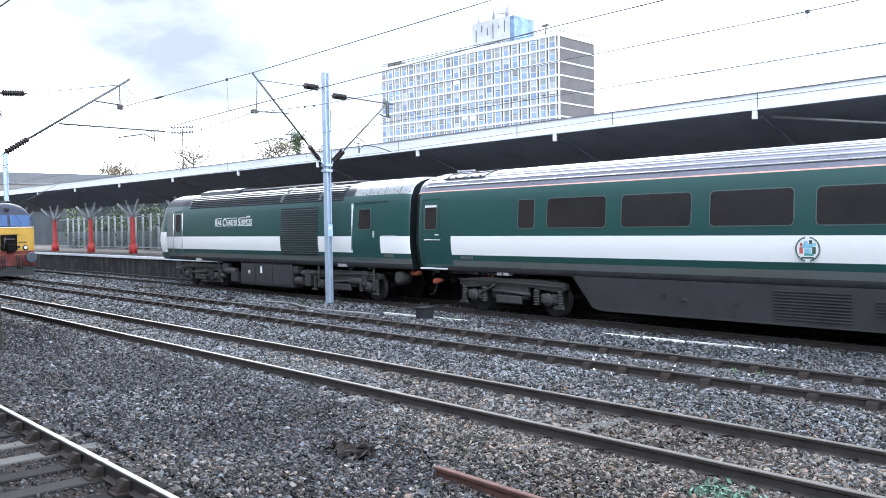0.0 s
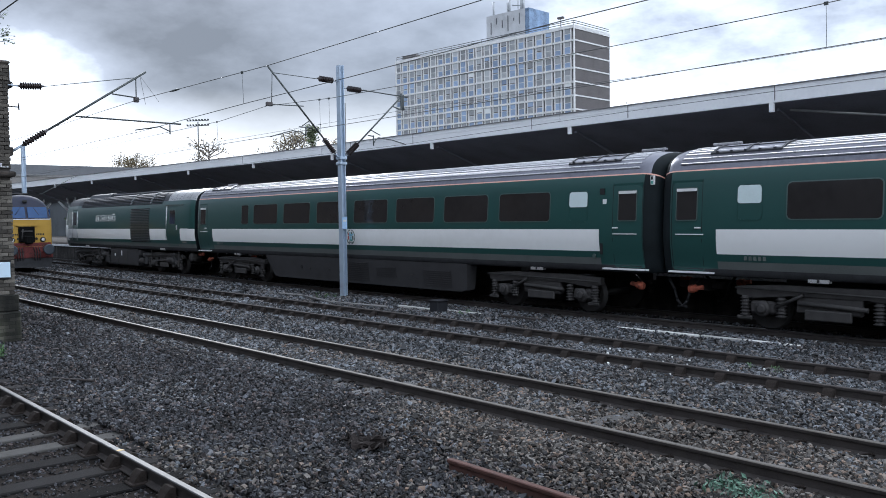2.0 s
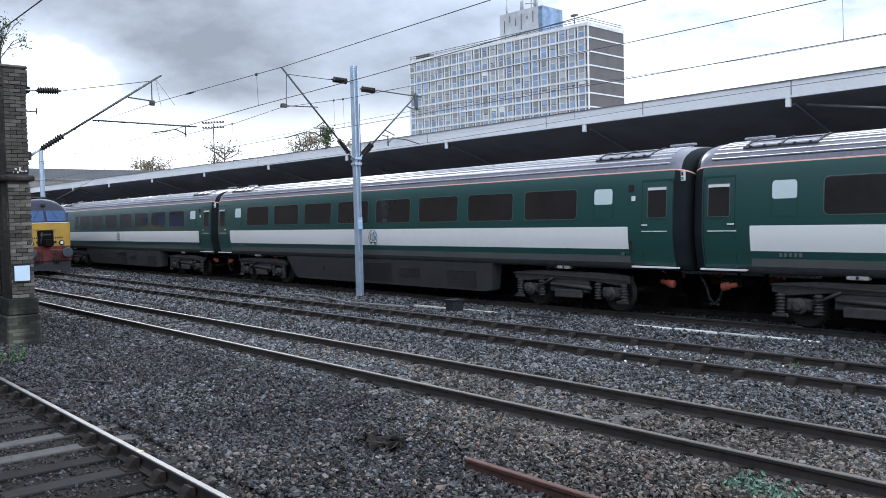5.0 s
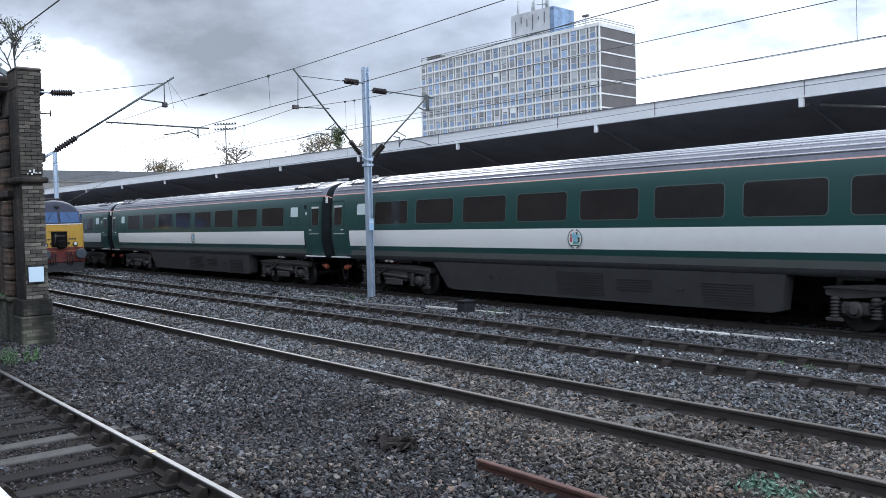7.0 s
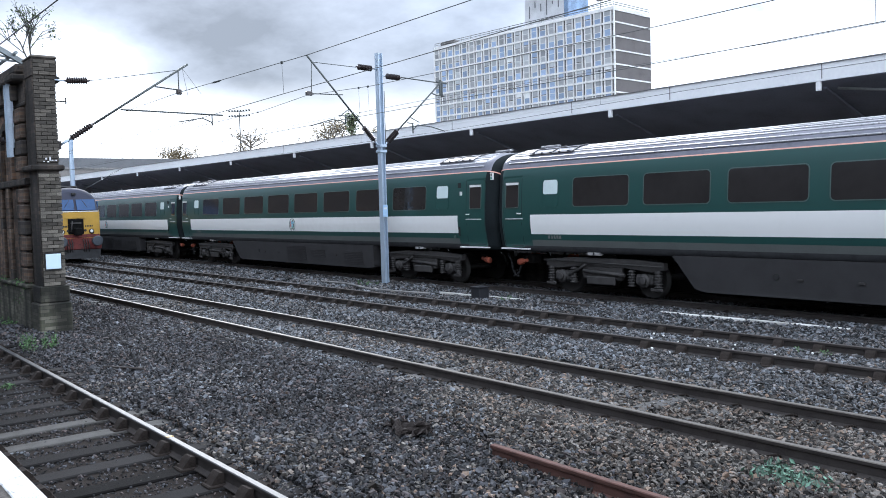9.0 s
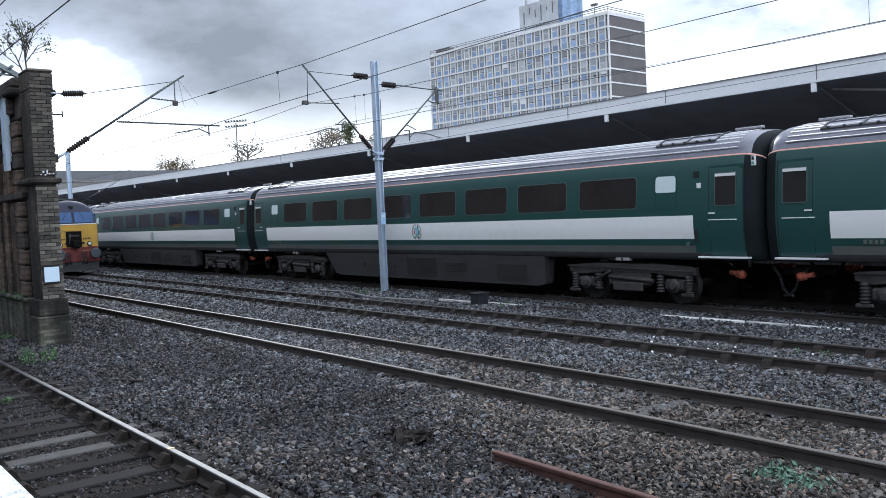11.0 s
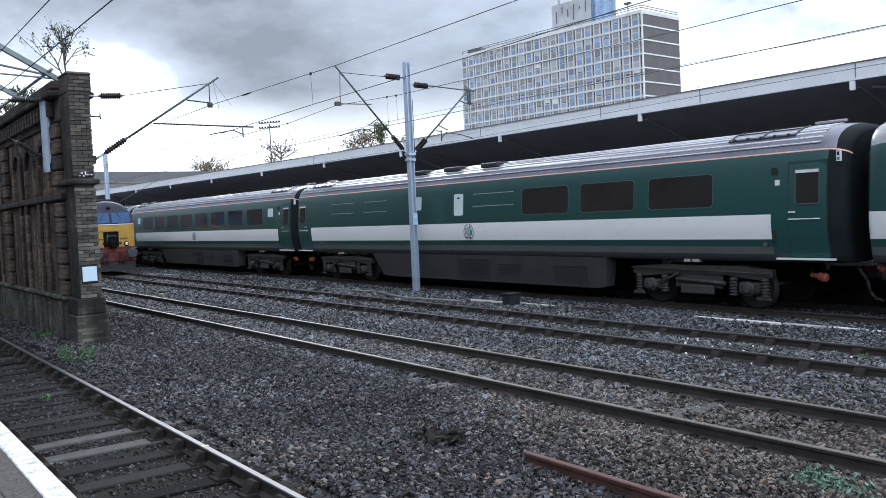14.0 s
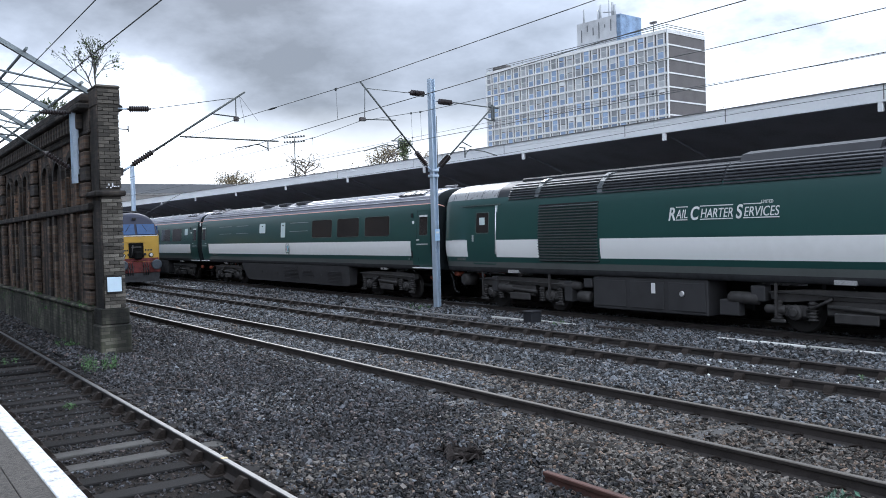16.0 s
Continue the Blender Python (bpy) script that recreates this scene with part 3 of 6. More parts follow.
    brown = np.array([noise.noise(Vector((x * 0.35, y * 0.6, 8.4))) for x, y in p[:, :2]]) * 0.9 + np.clip((p[:, 0] + 8.5) / 6.0, -0.5, 0.5) - np.clip(np.abs(p[:, 1] - 6.0) - 2.6, 0, 9) * 0.25 + r.normal(0, 0.42, n)
    kind = np.where(dirt > 0.1, 1, np.where(brown > -0.02, 2, 0))
    me.polygons.foreach_set("material_index", np.repeat(kind.astype(np.int32), 6))
    return tagged(ob, label, "ballast", kind="stuff")


def thin(p, r):
    y = p[:, 1]
    k = np.ones(len(p), bool)
    dirty = (y > 1.0) & (y < 3.45)
    k &= ~dirty | (r.random(len(p)) < 0.3)
    return k


def thick(depth):
    return 1500 if depth < 11 else 960 if depth < 15 else 580 if depth < 20 else 450 if depth < 21 else 260 if depth < 28 else 110 if depth < 50 else 40


stones("ballast_stones", "grey crushed-stone ballast between the tracks", thick, -72, 14, 1.1, 18.3, thin, 11, [M["stone"], M["stone_dirty"], M["stone_brown"]])
bed = part("track_bed", box(X_FAR, X_NEAR, 1.04, 3.42, GROUND, GROUND + 0.012), M["dirt"])
tagged(bed, "dark oily dirt under the timber sleepers", "track bed", kind="structure")

# ---------------------------------------------------------------- near platform
plat = thing("platform_near", "asphalt platform with a worn white edge line", "platform", kind="structure")
part("surface", box(-70, 30, -9, 0.72, GROUND, 0.9), M["asphalt"], plat)
part("coping", box(-70, 30, 0.724, 1.02, 0.7, 0.903, bevel=0.004), M["asphalt"], plat)
part("platform_wall", box(-70, 30, 0.726, 0.96, GROUND, 0.698), M["plat_wall"], plat)
part("edge_line", box(-70, 30, 0.885, 1.023, 0.8, 0.912, bevel=0.006), M["white_line"], plat, "worn white edge line")
part("joint", box(-7.15, -7.05, -2, 0.722, 0.88, 0.904), M["concrete"], plat, "pale joint strip across the asphalt")

# ---------------------------------------------------------------- far platform, canopy
PY = 18.45
farp = thing("platform_far", "long platform with a white edge beyond the train", "platform", kind="structure")
part("surface", box(-140, 60, PY + 0.32, PY + 12, GROUND, 0.9), M["asphalt"], farp)
part("coping", box(-140, 60, PY, PY + 0.316, 0.78, 0.915, bevel=0.01), M["white_line"], farp, "white painted edge stones")
part("platform_wall", box(-140, 60, PY + 0.08, PY + 0.314, GROUND, 0.778), M["plat_wall"], farp)


def canopy_y(x):
    return 19.35 if x > -32 else 19.35 + (x + 32) * 0.05


BAY = [14.7 - 6.25 * k for k in range(19)]
canopy = thing("canopy", "long platform canopy with pale fascia and dark soffit", "canopy", kind="structure")


def strip(name, section, material, label="", xs=BAY):
    """A ribbon with the closed section (dy from the canopy edge, z) along the bent canopy line."""
    verts, faces, k = [], [], len(section)
    for x in xs:
        verts += [(x, canopy_y(x) + dy, z) for dy, z in section]
    for i in range(len(xs) - 1):
        for j in range(k):
            a, b = i * k + j, i * k + (j + 1) % k
            faces.append((a, b, b + k, a + k))
    faces += [tuple(range(k)), tuple(range((len(xs) - 1) * k, len(xs) * k))[::-1]]
    bm = bmesh.new()
    vs = [bm.verts.new(v) for v in verts]
    for f in faces:
        bm.faces.new([vs[i] for i in f])
    bmesh.ops.recalc_face_normals(bm, faces=bm.faces)
    return part(name, bm, material, canopy, label)


strip("soffit", [(0.03, 4.98), (3.1, 3.98), (6.2, 4.98), (6.2, 5.22), (3.1, 4.22), (0.03, 5.22)], M["canopy_under"], "dark sloping soffit")
strip("roof_sheet", [(0.03, 5.224), (3.1, 4.224), (6.2, 5.224), (6.2, 5.26), (3.1, 4.26), (0.03, 5.26)], M["felt"])
strip("fascia", [(-0.03, 5.0), (0.026, 5.0), (0.026, 5.256), (-0.03, 5.256)], M["canopy_edge"], "pale painted fascia board")
strip("gutter", [(-0.034, 5.26), (0.1, 5.26), (0.1, 5.39), (-0.034, 5.39)], M["canopy_edge"], "pale eaves gutter")
strip("gutter_lip", [(-0.075, 5.393), (0.1, 5.393), (0.1, 5.412), (-0.075, 5.412)], M["dull_steel"])
for x in (8.5, -0.3, -9.95, -14.2, -17.8, -23.6, -27.5, -36.0):
    part("fascia_joint", box(x - 0.012, x + 0.012, canopy_y(x) - 0.042, canopy_y(x) - 0.036, 5.05, 5.385), M["dull_steel"], canopy)
part("conduit", tube((-9.71, 19.6, 4.82), (-4.4, 19.6, 3.97), 0.03, 8), M["dull_steel"], canopy, "pale sloping conduit under the soffit")
stub = box(-0.06, 0.06, -0.02, 0.06, -0.22, 0.0, bevel=0.008)
stub_me = bpy.data.meshes.new("bracket_end")
stub.to_mesh(stub_me)
stub.free()
stub_me.materials.append(M["canopy_edge"])
beam = bmesh.new()
add_extrude(beam, [(0.3, -0.16), (3.1, -1.12), (3.1, -1.02), (0.3, -0.08)], -0.05, 0.05)
bmesh.ops.recalc_face_normals(beam, faces=beam.faces)
beam_me = bpy.data.meshes.new("rafter")
beam.to_mesh(beam_me)
beam.free()
beam_me.materials.append(M["canopy_under"])
for k in range(15):
    x = 8.79 - 6.28 * k
    y = canopy_y(x)
    for nm, me in (("bracket_end", stub_me), ("rafter", beam_me)):
        o = new(nm, me)
        o.parent = canopy
        o.matrix_basis = pose(x, y, 5.0)


def platform_column(x, y):
    c = thing("platform_column", "red steel column with pale splayed struts", "column", x, y, 0.9, group="canopy columns")
    part("base", lathe((0, 0, 0), (0, 0, 0.62), [(0, 0.26), (0.75, 0.26), (1, 0.19)], 8), M["red_col"], c)
    part("shaft", lathe((0, 0, 0.62), (0, 0, 2.3), [(0, 0.15), (1, 0.13)], 12), M["red_col"], c, smooth=True)
    for dx, dy in ((-0.9, 0), (0.9, 0), (0, -0.9), (0, 0.75)):
        part("strut", tube((dx * 0.1, dy * 0.1, 2.25), (dx, dy, 3.3 if dy == 0 else 3.05), 0.075), M["strut"], c)
    return c


col0 = platform_column(-1.2, canopy_y(-1.2) + 2.3)
for k in range(1, 12):
    x = -1.2 - 6.25 * k
    copy_thing(col0, pose(x, canopy_y(x) + 2.3, 0.9))

fence = thing("platform_fence", "grey steel fence of tall posts behind the platform", "fence", 0, 0, 0.9)
for k in range(24):
    x = -46 - 1.35 * k
    part("post", box(x - 0.08, x + 0.08, 25.3, 25.42, 0, 2.6), M["grey_steel"], fence)
part("rail", box(-79, -28, 25.26, 25.296, 0.12, 0.2), M["grey_steel"], fence)
part("rail", box(-79, -28, 25.26, 25.296, 2.4, 2.48), M["grey_steel"], fence)
for k in range(18):
    x = -80 + 1.9 * k
    mesh_ = bmesh.new()
    for i in range(19):
        add_box(mesh_, x + i * 0.1, x + i * 0.1 + 0.05, 25.5, 25.52, 0.06, 1.4)
    part("mesh_panel", mesh_, M["truss"], fence, "low grey mesh panel")


# ---------------------------------------------------------------- overhead line
def insulator(a, b, parent, r=0.075):
    prof = [(0, 0.02), (0.08, 0.028)]
    n = 9
    for i in range(n):
        u = 0.1 + 0.8 * i / n
        prof += [(u, r * 0.62), (u + 0.3 / n, r), (u + 0.55 / n, r * 0.62)]
    prof += [(0.92, 0.028), (1, 0.02)]
    return part("insulator", lathe(a, b, prof, 10), M["insul"], parent, "ribbed brown insulator", smooth=True)


def i_section(bm, w, d, flange, web, z0, z1):
    """A rolled steel post: two flanges joined by a web."""
    pts = [(-w, -d), (w, -d), (w, -d + flange), (web, -d + flange), (web, d - flange), (w, d - flange), (w, d), (-w, d), (-w, d - flange), (-web, d - flange), (-web, -d + flange), (-w, -d + flange)]
    lo, hi = [bm.verts.new((x, y, z0)) for x, y in pts], [bm.verts.new((x, y, z1)) for x, y in pts]
    bm.faces.new(lo[::-1])
    bm.faces.new(hi)
    for k in range(12):
        bm.faces.new((lo[k], lo[(k + 1) % 12], hi[(k + 1) % 12], hi[k]))
    bmesh.ops.recalc_face_normals(bm, faces=bm.faces)


mast = thing("overhead_mast", "slim pale-blue steel mast carrying two overhead arms", "mast", -22.0, 15.1, GROUND)
G = -GROUND
mb = bmesh.new()
i_section(mb, 0.1, 0.081, 0.022, 0.009, 0.1, 7.16 + G)
part("post", mb, M["galv"], mast)
part("footing", box(-0.2, 0.2, -0.16, 0.16, -0.05, 0.12, bevel=0.02), M["concrete"], mast)
part("number_plate", box(0.104, 0.116, -0.09, 0.09, 2.05 + G, 2.42 + G), M["plate_blue"], mast, "small pale-blue plate")
part("plate_mark", box(0.118, 0.12, -0.06, 0.06, 2.28 + G, 2.34 + G), M["white"], mast)
part("earth_wire", tube((0.02, 0.16, 6.0 + G), (0.02, 0.16, 4.0 + G), 0.012, 6), M["wire"], mast)
for z in (4.27, 4.1):
    part("clamp", box(-0.13, 0.13, -0.13, 0.13, z - 0.04 + G, z + 0.04 + G, bevel=0.01), M["galv"], mast)
for side, tip, tie_z, tip_r in ((-1, (-2.56, 6.88), 6.66, 0.028), (1, (2.46, 6.42), 6.47, 0.028)):
    root = (0, 0.1 * side, 4.27 + G)
    end = (0, tip[0], tip[1] + G)
    d = Vector(end) - Vector(root)
    p1, p2 = Vector(root) + d * 0.05, Vector(root) + d * 0.24
    part("arm_foot", tube(root, p1, 0.03), M["galv"], mast)
    insulator(p1, p2, mast, 0.1)
    part("arm_tube", tube(p2, end, tip_r), M["dark_steel"], mast)
    tz = tie_z + G
    insulator((0, 0.22 * side, tz), (0, 0.85 * side, tz + (0.02 if side < 0 else -0.02)), mast, 0.095)
    part("tie_stub", tube((0, 0.07 * side, tz), (0, 0.24 * side, tz), 0.02), M["galv"], mast)
    part("tie_rod", tube((0, 0.85 * side, tz), (0, tip[0] * 0.92, tz + (0.03 if side < 0 else -0.06)), 0.011 if side < 0 else 0.02), M["dark_steel"], mast)


def bent(name, pts, r, parent):
    bm = bmesh.new()
    for p, q in zip(pts, pts[1:]):
        add_tube(bm, (0, p[0] - 15.1, p[1] + G), (0, q[0] - 15.1, q[1] + G), r, 6)
    return part(name, bm, M["dark_steel"], parent)


# registration gear on both arms
bent("arm_link", [(13.69, 5.19), (13.94, 5.36)], 0.016, mast)
bent("registration_tube", [(13.58, 5.16), (14.08, 5.15)], 0.018, mast)
bent("drop_bracket", [(13.83, 5.18), (13.81, 4.9)], 0.022, mast)
bent("steady_arm", [(13.81, 4.91), (13.65, 5.0), (13.35, 5.03), (13.12, 4.97), (12.6, 4.81)], 0.017, mast)
bent("arm_link", [(16.28, 5.21), (16.63, 5.07)], 0.016, mast)
bent("registration_tube", [(16.14, 5.04), (16.38, 5.02)], 0.018, mast)
bent("drop_bracket", [(16.36, 5.05), (16.36, 4.71)], 0.022, mast)
bent("steady_arm", [(16.36, 4.81), (16.45, 4.9), (16.55, 4.99), (17.13, 4.94), (17.68, 4.82)], 0.017, mast)
bent("tip_bracket", [(17.62, 6.46), (17.6, 5.94)], 0.026, mast)
bent("tip_hook", [(17.15, 6.05), (17.4, 5.98), (17.7, 5.97)], 0.02, mast)
bent("tip_plate", [(17.39, 6.42), (17.8, 6.4)], 0.032, mast)
part("catenary_bracket", tube((0, -1.35, 5.79 + G), (0, -2.46, 5.76 + G), 0.016), M["dark_steel"], mast)
part("hanger", tube((0, -2.4, 6.75 + G), (0, -2.44, 5.74 + G), 0.012), M["dark_steel"], mast)
part("clamp_weight", box(-0.05, 0.05, -2.62, -2.42, 5.7 + G, 5.82 + G, bevel=0.015), M["insul"], mast)
part("wire_saddle", box(-0.03, 0.03, 2.4, 2.47, 6.0 + G, 6.5 + G, bevel=0.01), M["dark_steel"], mast)

mast2 = thing("overhead_mast", "distant pale-blue steel mast beside the siding", "mast", -55.5, 14.75, GROUND)
mb = bmesh.new()
i_section(mb, 0.12, 0.112, 0.024, 0.01, 0, 7.3)
part("post", mb, M["galv"], mast2)
part("arm_tube", tube((0, -0.1, 4.0), (0, -2.6, 6.3), 0.016), M["dark_steel"], mast2)
part("arm_tube", tube((0, 0.1, 3.9), (0, 3.2, 5.6), 0.016), M["dark_steel"], mast2)
part("tie_rod", tube((0, 0.1, 5.5), (0, 3.1, 5.6), 0.016), M["dark_steel"], mast2)

# y, radius, catenary (x, z), contact wire (x, z), droppers (x)
WIRES = {
    "a": (2.8, 0.008, [(-100, 5.9), (-21, 5.72), (-17, 5.62), (-12, 5.61), (25, 5.7)], [(-100, 5.0), (-21, 4.99), (-9, 4.93), (25, 4.93)], (-27.0, -5.0)),
    "b": (7.7, 0.0065, [(-100, 5.35), (-50, 5.3), (-34, 5.05), (-19.6, 5.2), (-13.5, 5.125), (-8, 5.17), (2, 5.3), (25, 5.3)],
          [(-100, 4.5), (-19.6, 4.46), (-14.4, 4.55), (-11, 4.585), (-6.5, 4.66), (25, 4.7)], (-30.5, -14.45, -4.0)),
    "c": (12.5, 0.0075, [(-100, 5.8), (-55, 5.8), (-38, 5.5), (-25, 5.54), (-22, 5.7), (-18.6, 5.54), (-16, 5.5), (-9.6, 5.42), (-6, 5.42), (12, 5.7), (25, 5.6)],
          [(-100, 4.8), (-22, 4.81), (-9, 4.78), (25, 4.8)], (-25.2, -19.2, -18.75, -5.65)),
    "d": (17.6, 0.006, [(-100, 5.9), (-22, 5.95), (-10, 5.75), (25, 5.8)], [(-100, 4.82), (-22, 4.82), (-15, 4.94), (-12.6, 4.98), (-9, 5.01), (25, 5.05)], (-27.0, -15.2)),
}


def wire(pts, y, r):
    bm = bmesh.new()
    for (xa, za), (xb, zb) in zip(pts, pts[1:]):
        add_tube(bm, (xa, y, za), (xb, y, zb), r, 6)
    return bm


def height_at(pts, x):
    return float(np.interp(x, [p[0] for p in pts], [p[1] for p in pts]))


for key, (y, r, cat, con, drops) in WIRES.items():
    w = thing("overhead_line_" + key, "thin dark catenary and contact wires over the track", "overhead wire", 0, y, 0)
    part("catenary", wire(cat, 0, r), M["wire"], w)
    part("contact_wire", wire(con, 0.02, r), M["wire"], w)
    for x in drops:
        part("dropper", tube((x, 0, height_at(cat, x)), (x, 0.02, height_at(con, x)), 0.004, 4), M["wire"], w)
        part("dropper_clip", box(x - 0.03, x + 0.03, -0.012, 0.012, height_at(cat, x) - 0.03, height_at(cat, x) + 0.02), M["dark_steel"], w)
part("splice", lathe((-17.7, 7.7, 5.172), (-17.2, 7.7, 5.166), [(0, 0.01), (0.3, 0.022), (0.7, 0.022), (1, 0.01)], 8), M["dark_steel"], bpy.data.objects["overhead_line_b"])
bpy.data.objects["splice"].matrix_basis = pose(0, -7.7, 0)

# ---------------------------------------------------------------- office tower
U = Vector((-0.9973, -0.0735, 0))
N = Vector((0.0735, -0.9973, 0))
TW, TD, TH = 68.0, 16.4, 52.0
tower = thing("office_tower", "tall slab office block with a white window grid", "building")
# the wall frame: x runs from the near corner along the front, y into the building
tower.matrix_basis = pose(-141.7, 170.0, GROUND, 0, 0, math.degrees(math.atan2(U.y, U.x)))
# in this frame the front faces +y, since the frame turns half round


def tb(name, x0, x1, y0, y1, z0, z1, m, label=""):
    return part(name, box(x0, x1, -y1, -y0, z0, z1), M[m], tower, label)


tb("wall", 0.02, TW - 0.02, 0.3, TD - 0.02, 0, TH - 0.6, "tower_dark")
tb("roof", -0.1, TW + 0.1, -0.1, TD + 0.1, TH - 0.6, TH, "tower_white")
COLS, ROWS, FL = 22, 14, 3.55
X0, cw = -0.11, 3.087


def storey(r):
    """Height of the band that caps storey r."""
    return TH - 0.62 if r == 0 else 51.85 - r * FL


for r in range(ROWS + 1):
    z = storey(r)
    if z > 1:
        tb("spandrel", 0, TW, -0.17, 0.28, z - 0.5 if r else z - 0.25, z, "tower_white")
        tb("end_band", -0.12, 0.016, 0.0, TD, z - 0.36, z, "tower_white")
for c in range(COLS):
    x = X0 + c * cw
    tb("mullion", x, x + 0.3, -0.13, 0.29, 1, TH - 0.63, "tower_white")
    tb("window_post", x + 0.96, x + 1.24, -0.11, 0.29, 1, TH - 0.63, "tower_white")
tb("corner_pier", -0.14, 0.2, -0.16, 0.26, 0, TH - 0.62, "tower_white")
tb("corner_pier", TW - 0.34, TW + 0.14, -0.16, 0.26, 0, TH - 0.62, "tower_white")
WW, WH = cw - 1.24, FL - 0.5


def tower_mesh(name, x0, x1, y0, y1, z0, z1, material):
    b = box(x0, x1, y0, y1, z0, z1)
    me = bpy.data.meshes.new(name)
    b.to_mesh(me)
    b.free()
    me.materials.append(M[material])
    return me


transom_me = tower_mesh("transom", 0, WW, 0.0, 0.09, -0.06, 0.06, "tower_white")
shade_me = tower_mesh("window_gap", 0, WW, 0.0, 0.03, 0.06, 0.3, "tower_dark")
pane_me = {}
for share in (0.42, 0.5, 0.58):
    for kind in ("tower_glass", "tower_blind", "tower_bright"):
        pane_me[kind, share, 0] = tower_mesh("pane", 0, WW, 0.0, 0.03, 0, WH * share - 0.03, kind)
        pane_me[kind, share, 1] = tower_mesh("pane", 0, WW, 0.0, 0.03, WH * share + 0.03, WH, kind)
for r in range(9):
    for c in range(COLS):
        x, z, share = X0 + c * cw + 1.24, storey(r + 1), random.choice((0.42, 0.5, 0.5, 0.58))
        upper = "tower_blind" if random.random() < 0.8 else "tower_glass"
        lower = "tower_glass" if random.random() < 0.72 else "tower_blind"
        if (r, c) in ((2, 11), (5, 9), (5, 10), (4, 0)):
            upper = "tower_bright"
        for k, kind in ((0, lower), (1, upper)):
            o = new("pane", pane_me[kind, share, k])
            o.parent = tower
            o.matrix_basis = pose(x, -0.1, z)
        o = new("transom", transom_me)
        o.parent = tower
        o.matrix_basis = pose(x, -0.1, z + WH * share)
        if random.random() < (0.2 if r < 3 else 0.5):
            o = new("window_gap", shade_me)
            o.parent = tower
            o.matrix_basis = pose(x, -0.06, z + WH * share)
low = bmesh.new()
for r in range(9, ROWS - 1):
    for c in range(COLS):
        add_box(low, X0 + c * cw + 1.24, X0 + c * cw + cw, -0.1, -0.06, storey(r + 1), storey(r + 1) + WH)
part("lower_panes", low, M["tower_glass"], tower)
tb("plant_room", 18.6, 33, 3.5, 12, TH, TH + 8.2, "plant_blue", "pale plant room on the roof")
tb("plant_room", 17.2, 18.55, 3.2, 12.2, TH, TH + 8.0, "plant_deep", "blue stained end of the plant room")
for i in range(7):
    x = 18.5 + i * 2.1
    tb("vent_post", x, x + 0.2, 3.3, 3.46, TH + 2.8 + 1.3 * (i % 3), TH + 6.2 + (i % 2), "slate")
for x in (20.5, 21.3, 25.5, 26.2, 31.5):
    part("aerial", tube((x, -5, TH + 8.2), (x, -5, TH + 10.9 + (x % 2)), 0.34, 8), M["grey_steel"], tower)
part("aerial", tube((22.5, -5, TH + 8.2), (22.5, -5, TH + 14.5), 0.14, 6), M["grey_steel"], tower)
part("aerial_frame", tube((20.5, -5, TH + 9.4), (24.5, -5, TH + 10.2), 0.2, 6), M["grey_steel"], tower)
for z in (0.55, 1.1):
    part("roof_rail", tube((0.2, -0.2, TH + z), (TW - 0.2, -0.2, TH + z), 0.09, 6), M["dark_steel"], tower)
    part("roof_rail", tube((0.2, -0.2, TH + z), (0.2, -TD + 0.2, TH + z), 0.09, 6), M["dark_steel"], tower)
for i in range(18):
    x = 0.2 + i * (TW - 0.4) / 17
    part("rail_post", tube((x, -0.2, TH), (x, -0.2, TH + 1.1), 0.05, 5), M["dark_steel"], tower)
part("roof_box", box(60, 66, -3, -1, TH, TH + 1.3), M["tower_dark"], tower)
part("camera_bracket", tube((4.5, -0.5, TH), (4.5, -0.5, TH + 2.2), 0.1, 6), M["tower_dark"], tower)
part("camera_head", box(3.6, 5.4, -0.9, -0.1, TH + 2.2, TH + 2.7), M["tower_dark"], tower)


# ---------------------------------------------------------------- the train
YC = 16.95
W2 = 1.383
# half section of a coach: distance from the middle, height
SIDE = [(1.18, 1.06), (1.25, 1.1), (1.285, 1.22), (1.318, 1.38), (1.346, 1.53), (1.373, 1.7), (1.384, 1.87), (1.38, 2.04), (1.372, 2.24), (1.352, 2.6), (1.322, 2.96), (1.306, 3.1), (1.288, 3.19), (1.262, 3.262), (1.25, 3.29)]
ROOF = [(1.205, 3.4), (1.16, 3.49), (1.04, 3.6), (0.86, 3.69), (0.62, 3.76), (0.32, 3.8), (0.0, 3.81)]
HALF = SIDE + ROOF


def side_y(z):
    """Distance of the body side from the middle at height z."""
    for (a, z0), (b, z1) in zip(HALF, HALF[1:]):
        if z0 <= z <= z1:
            return a + (b - a) * (z - z0) / (z1 - z0)
    return HALF[0][0]


def strip_index(z0, z1, band):
    zm = (z0 + z1) / 2
    if zm > 3.29:
        return 4
    if zm > 3.262:
        return 3
    if 1.53 < zm < 2.04:
        return 1 if band else 0
    if 1.22 < zm < 1.38:
        return 2 if band else 0
    if zm < 1.22:
        return 5
    return 0


BODY_MATS = ["coach_green", "band_white", "band_grey", "orange", "roof_grey", "under", "roof_dark", "pc_silver", "end_black"]


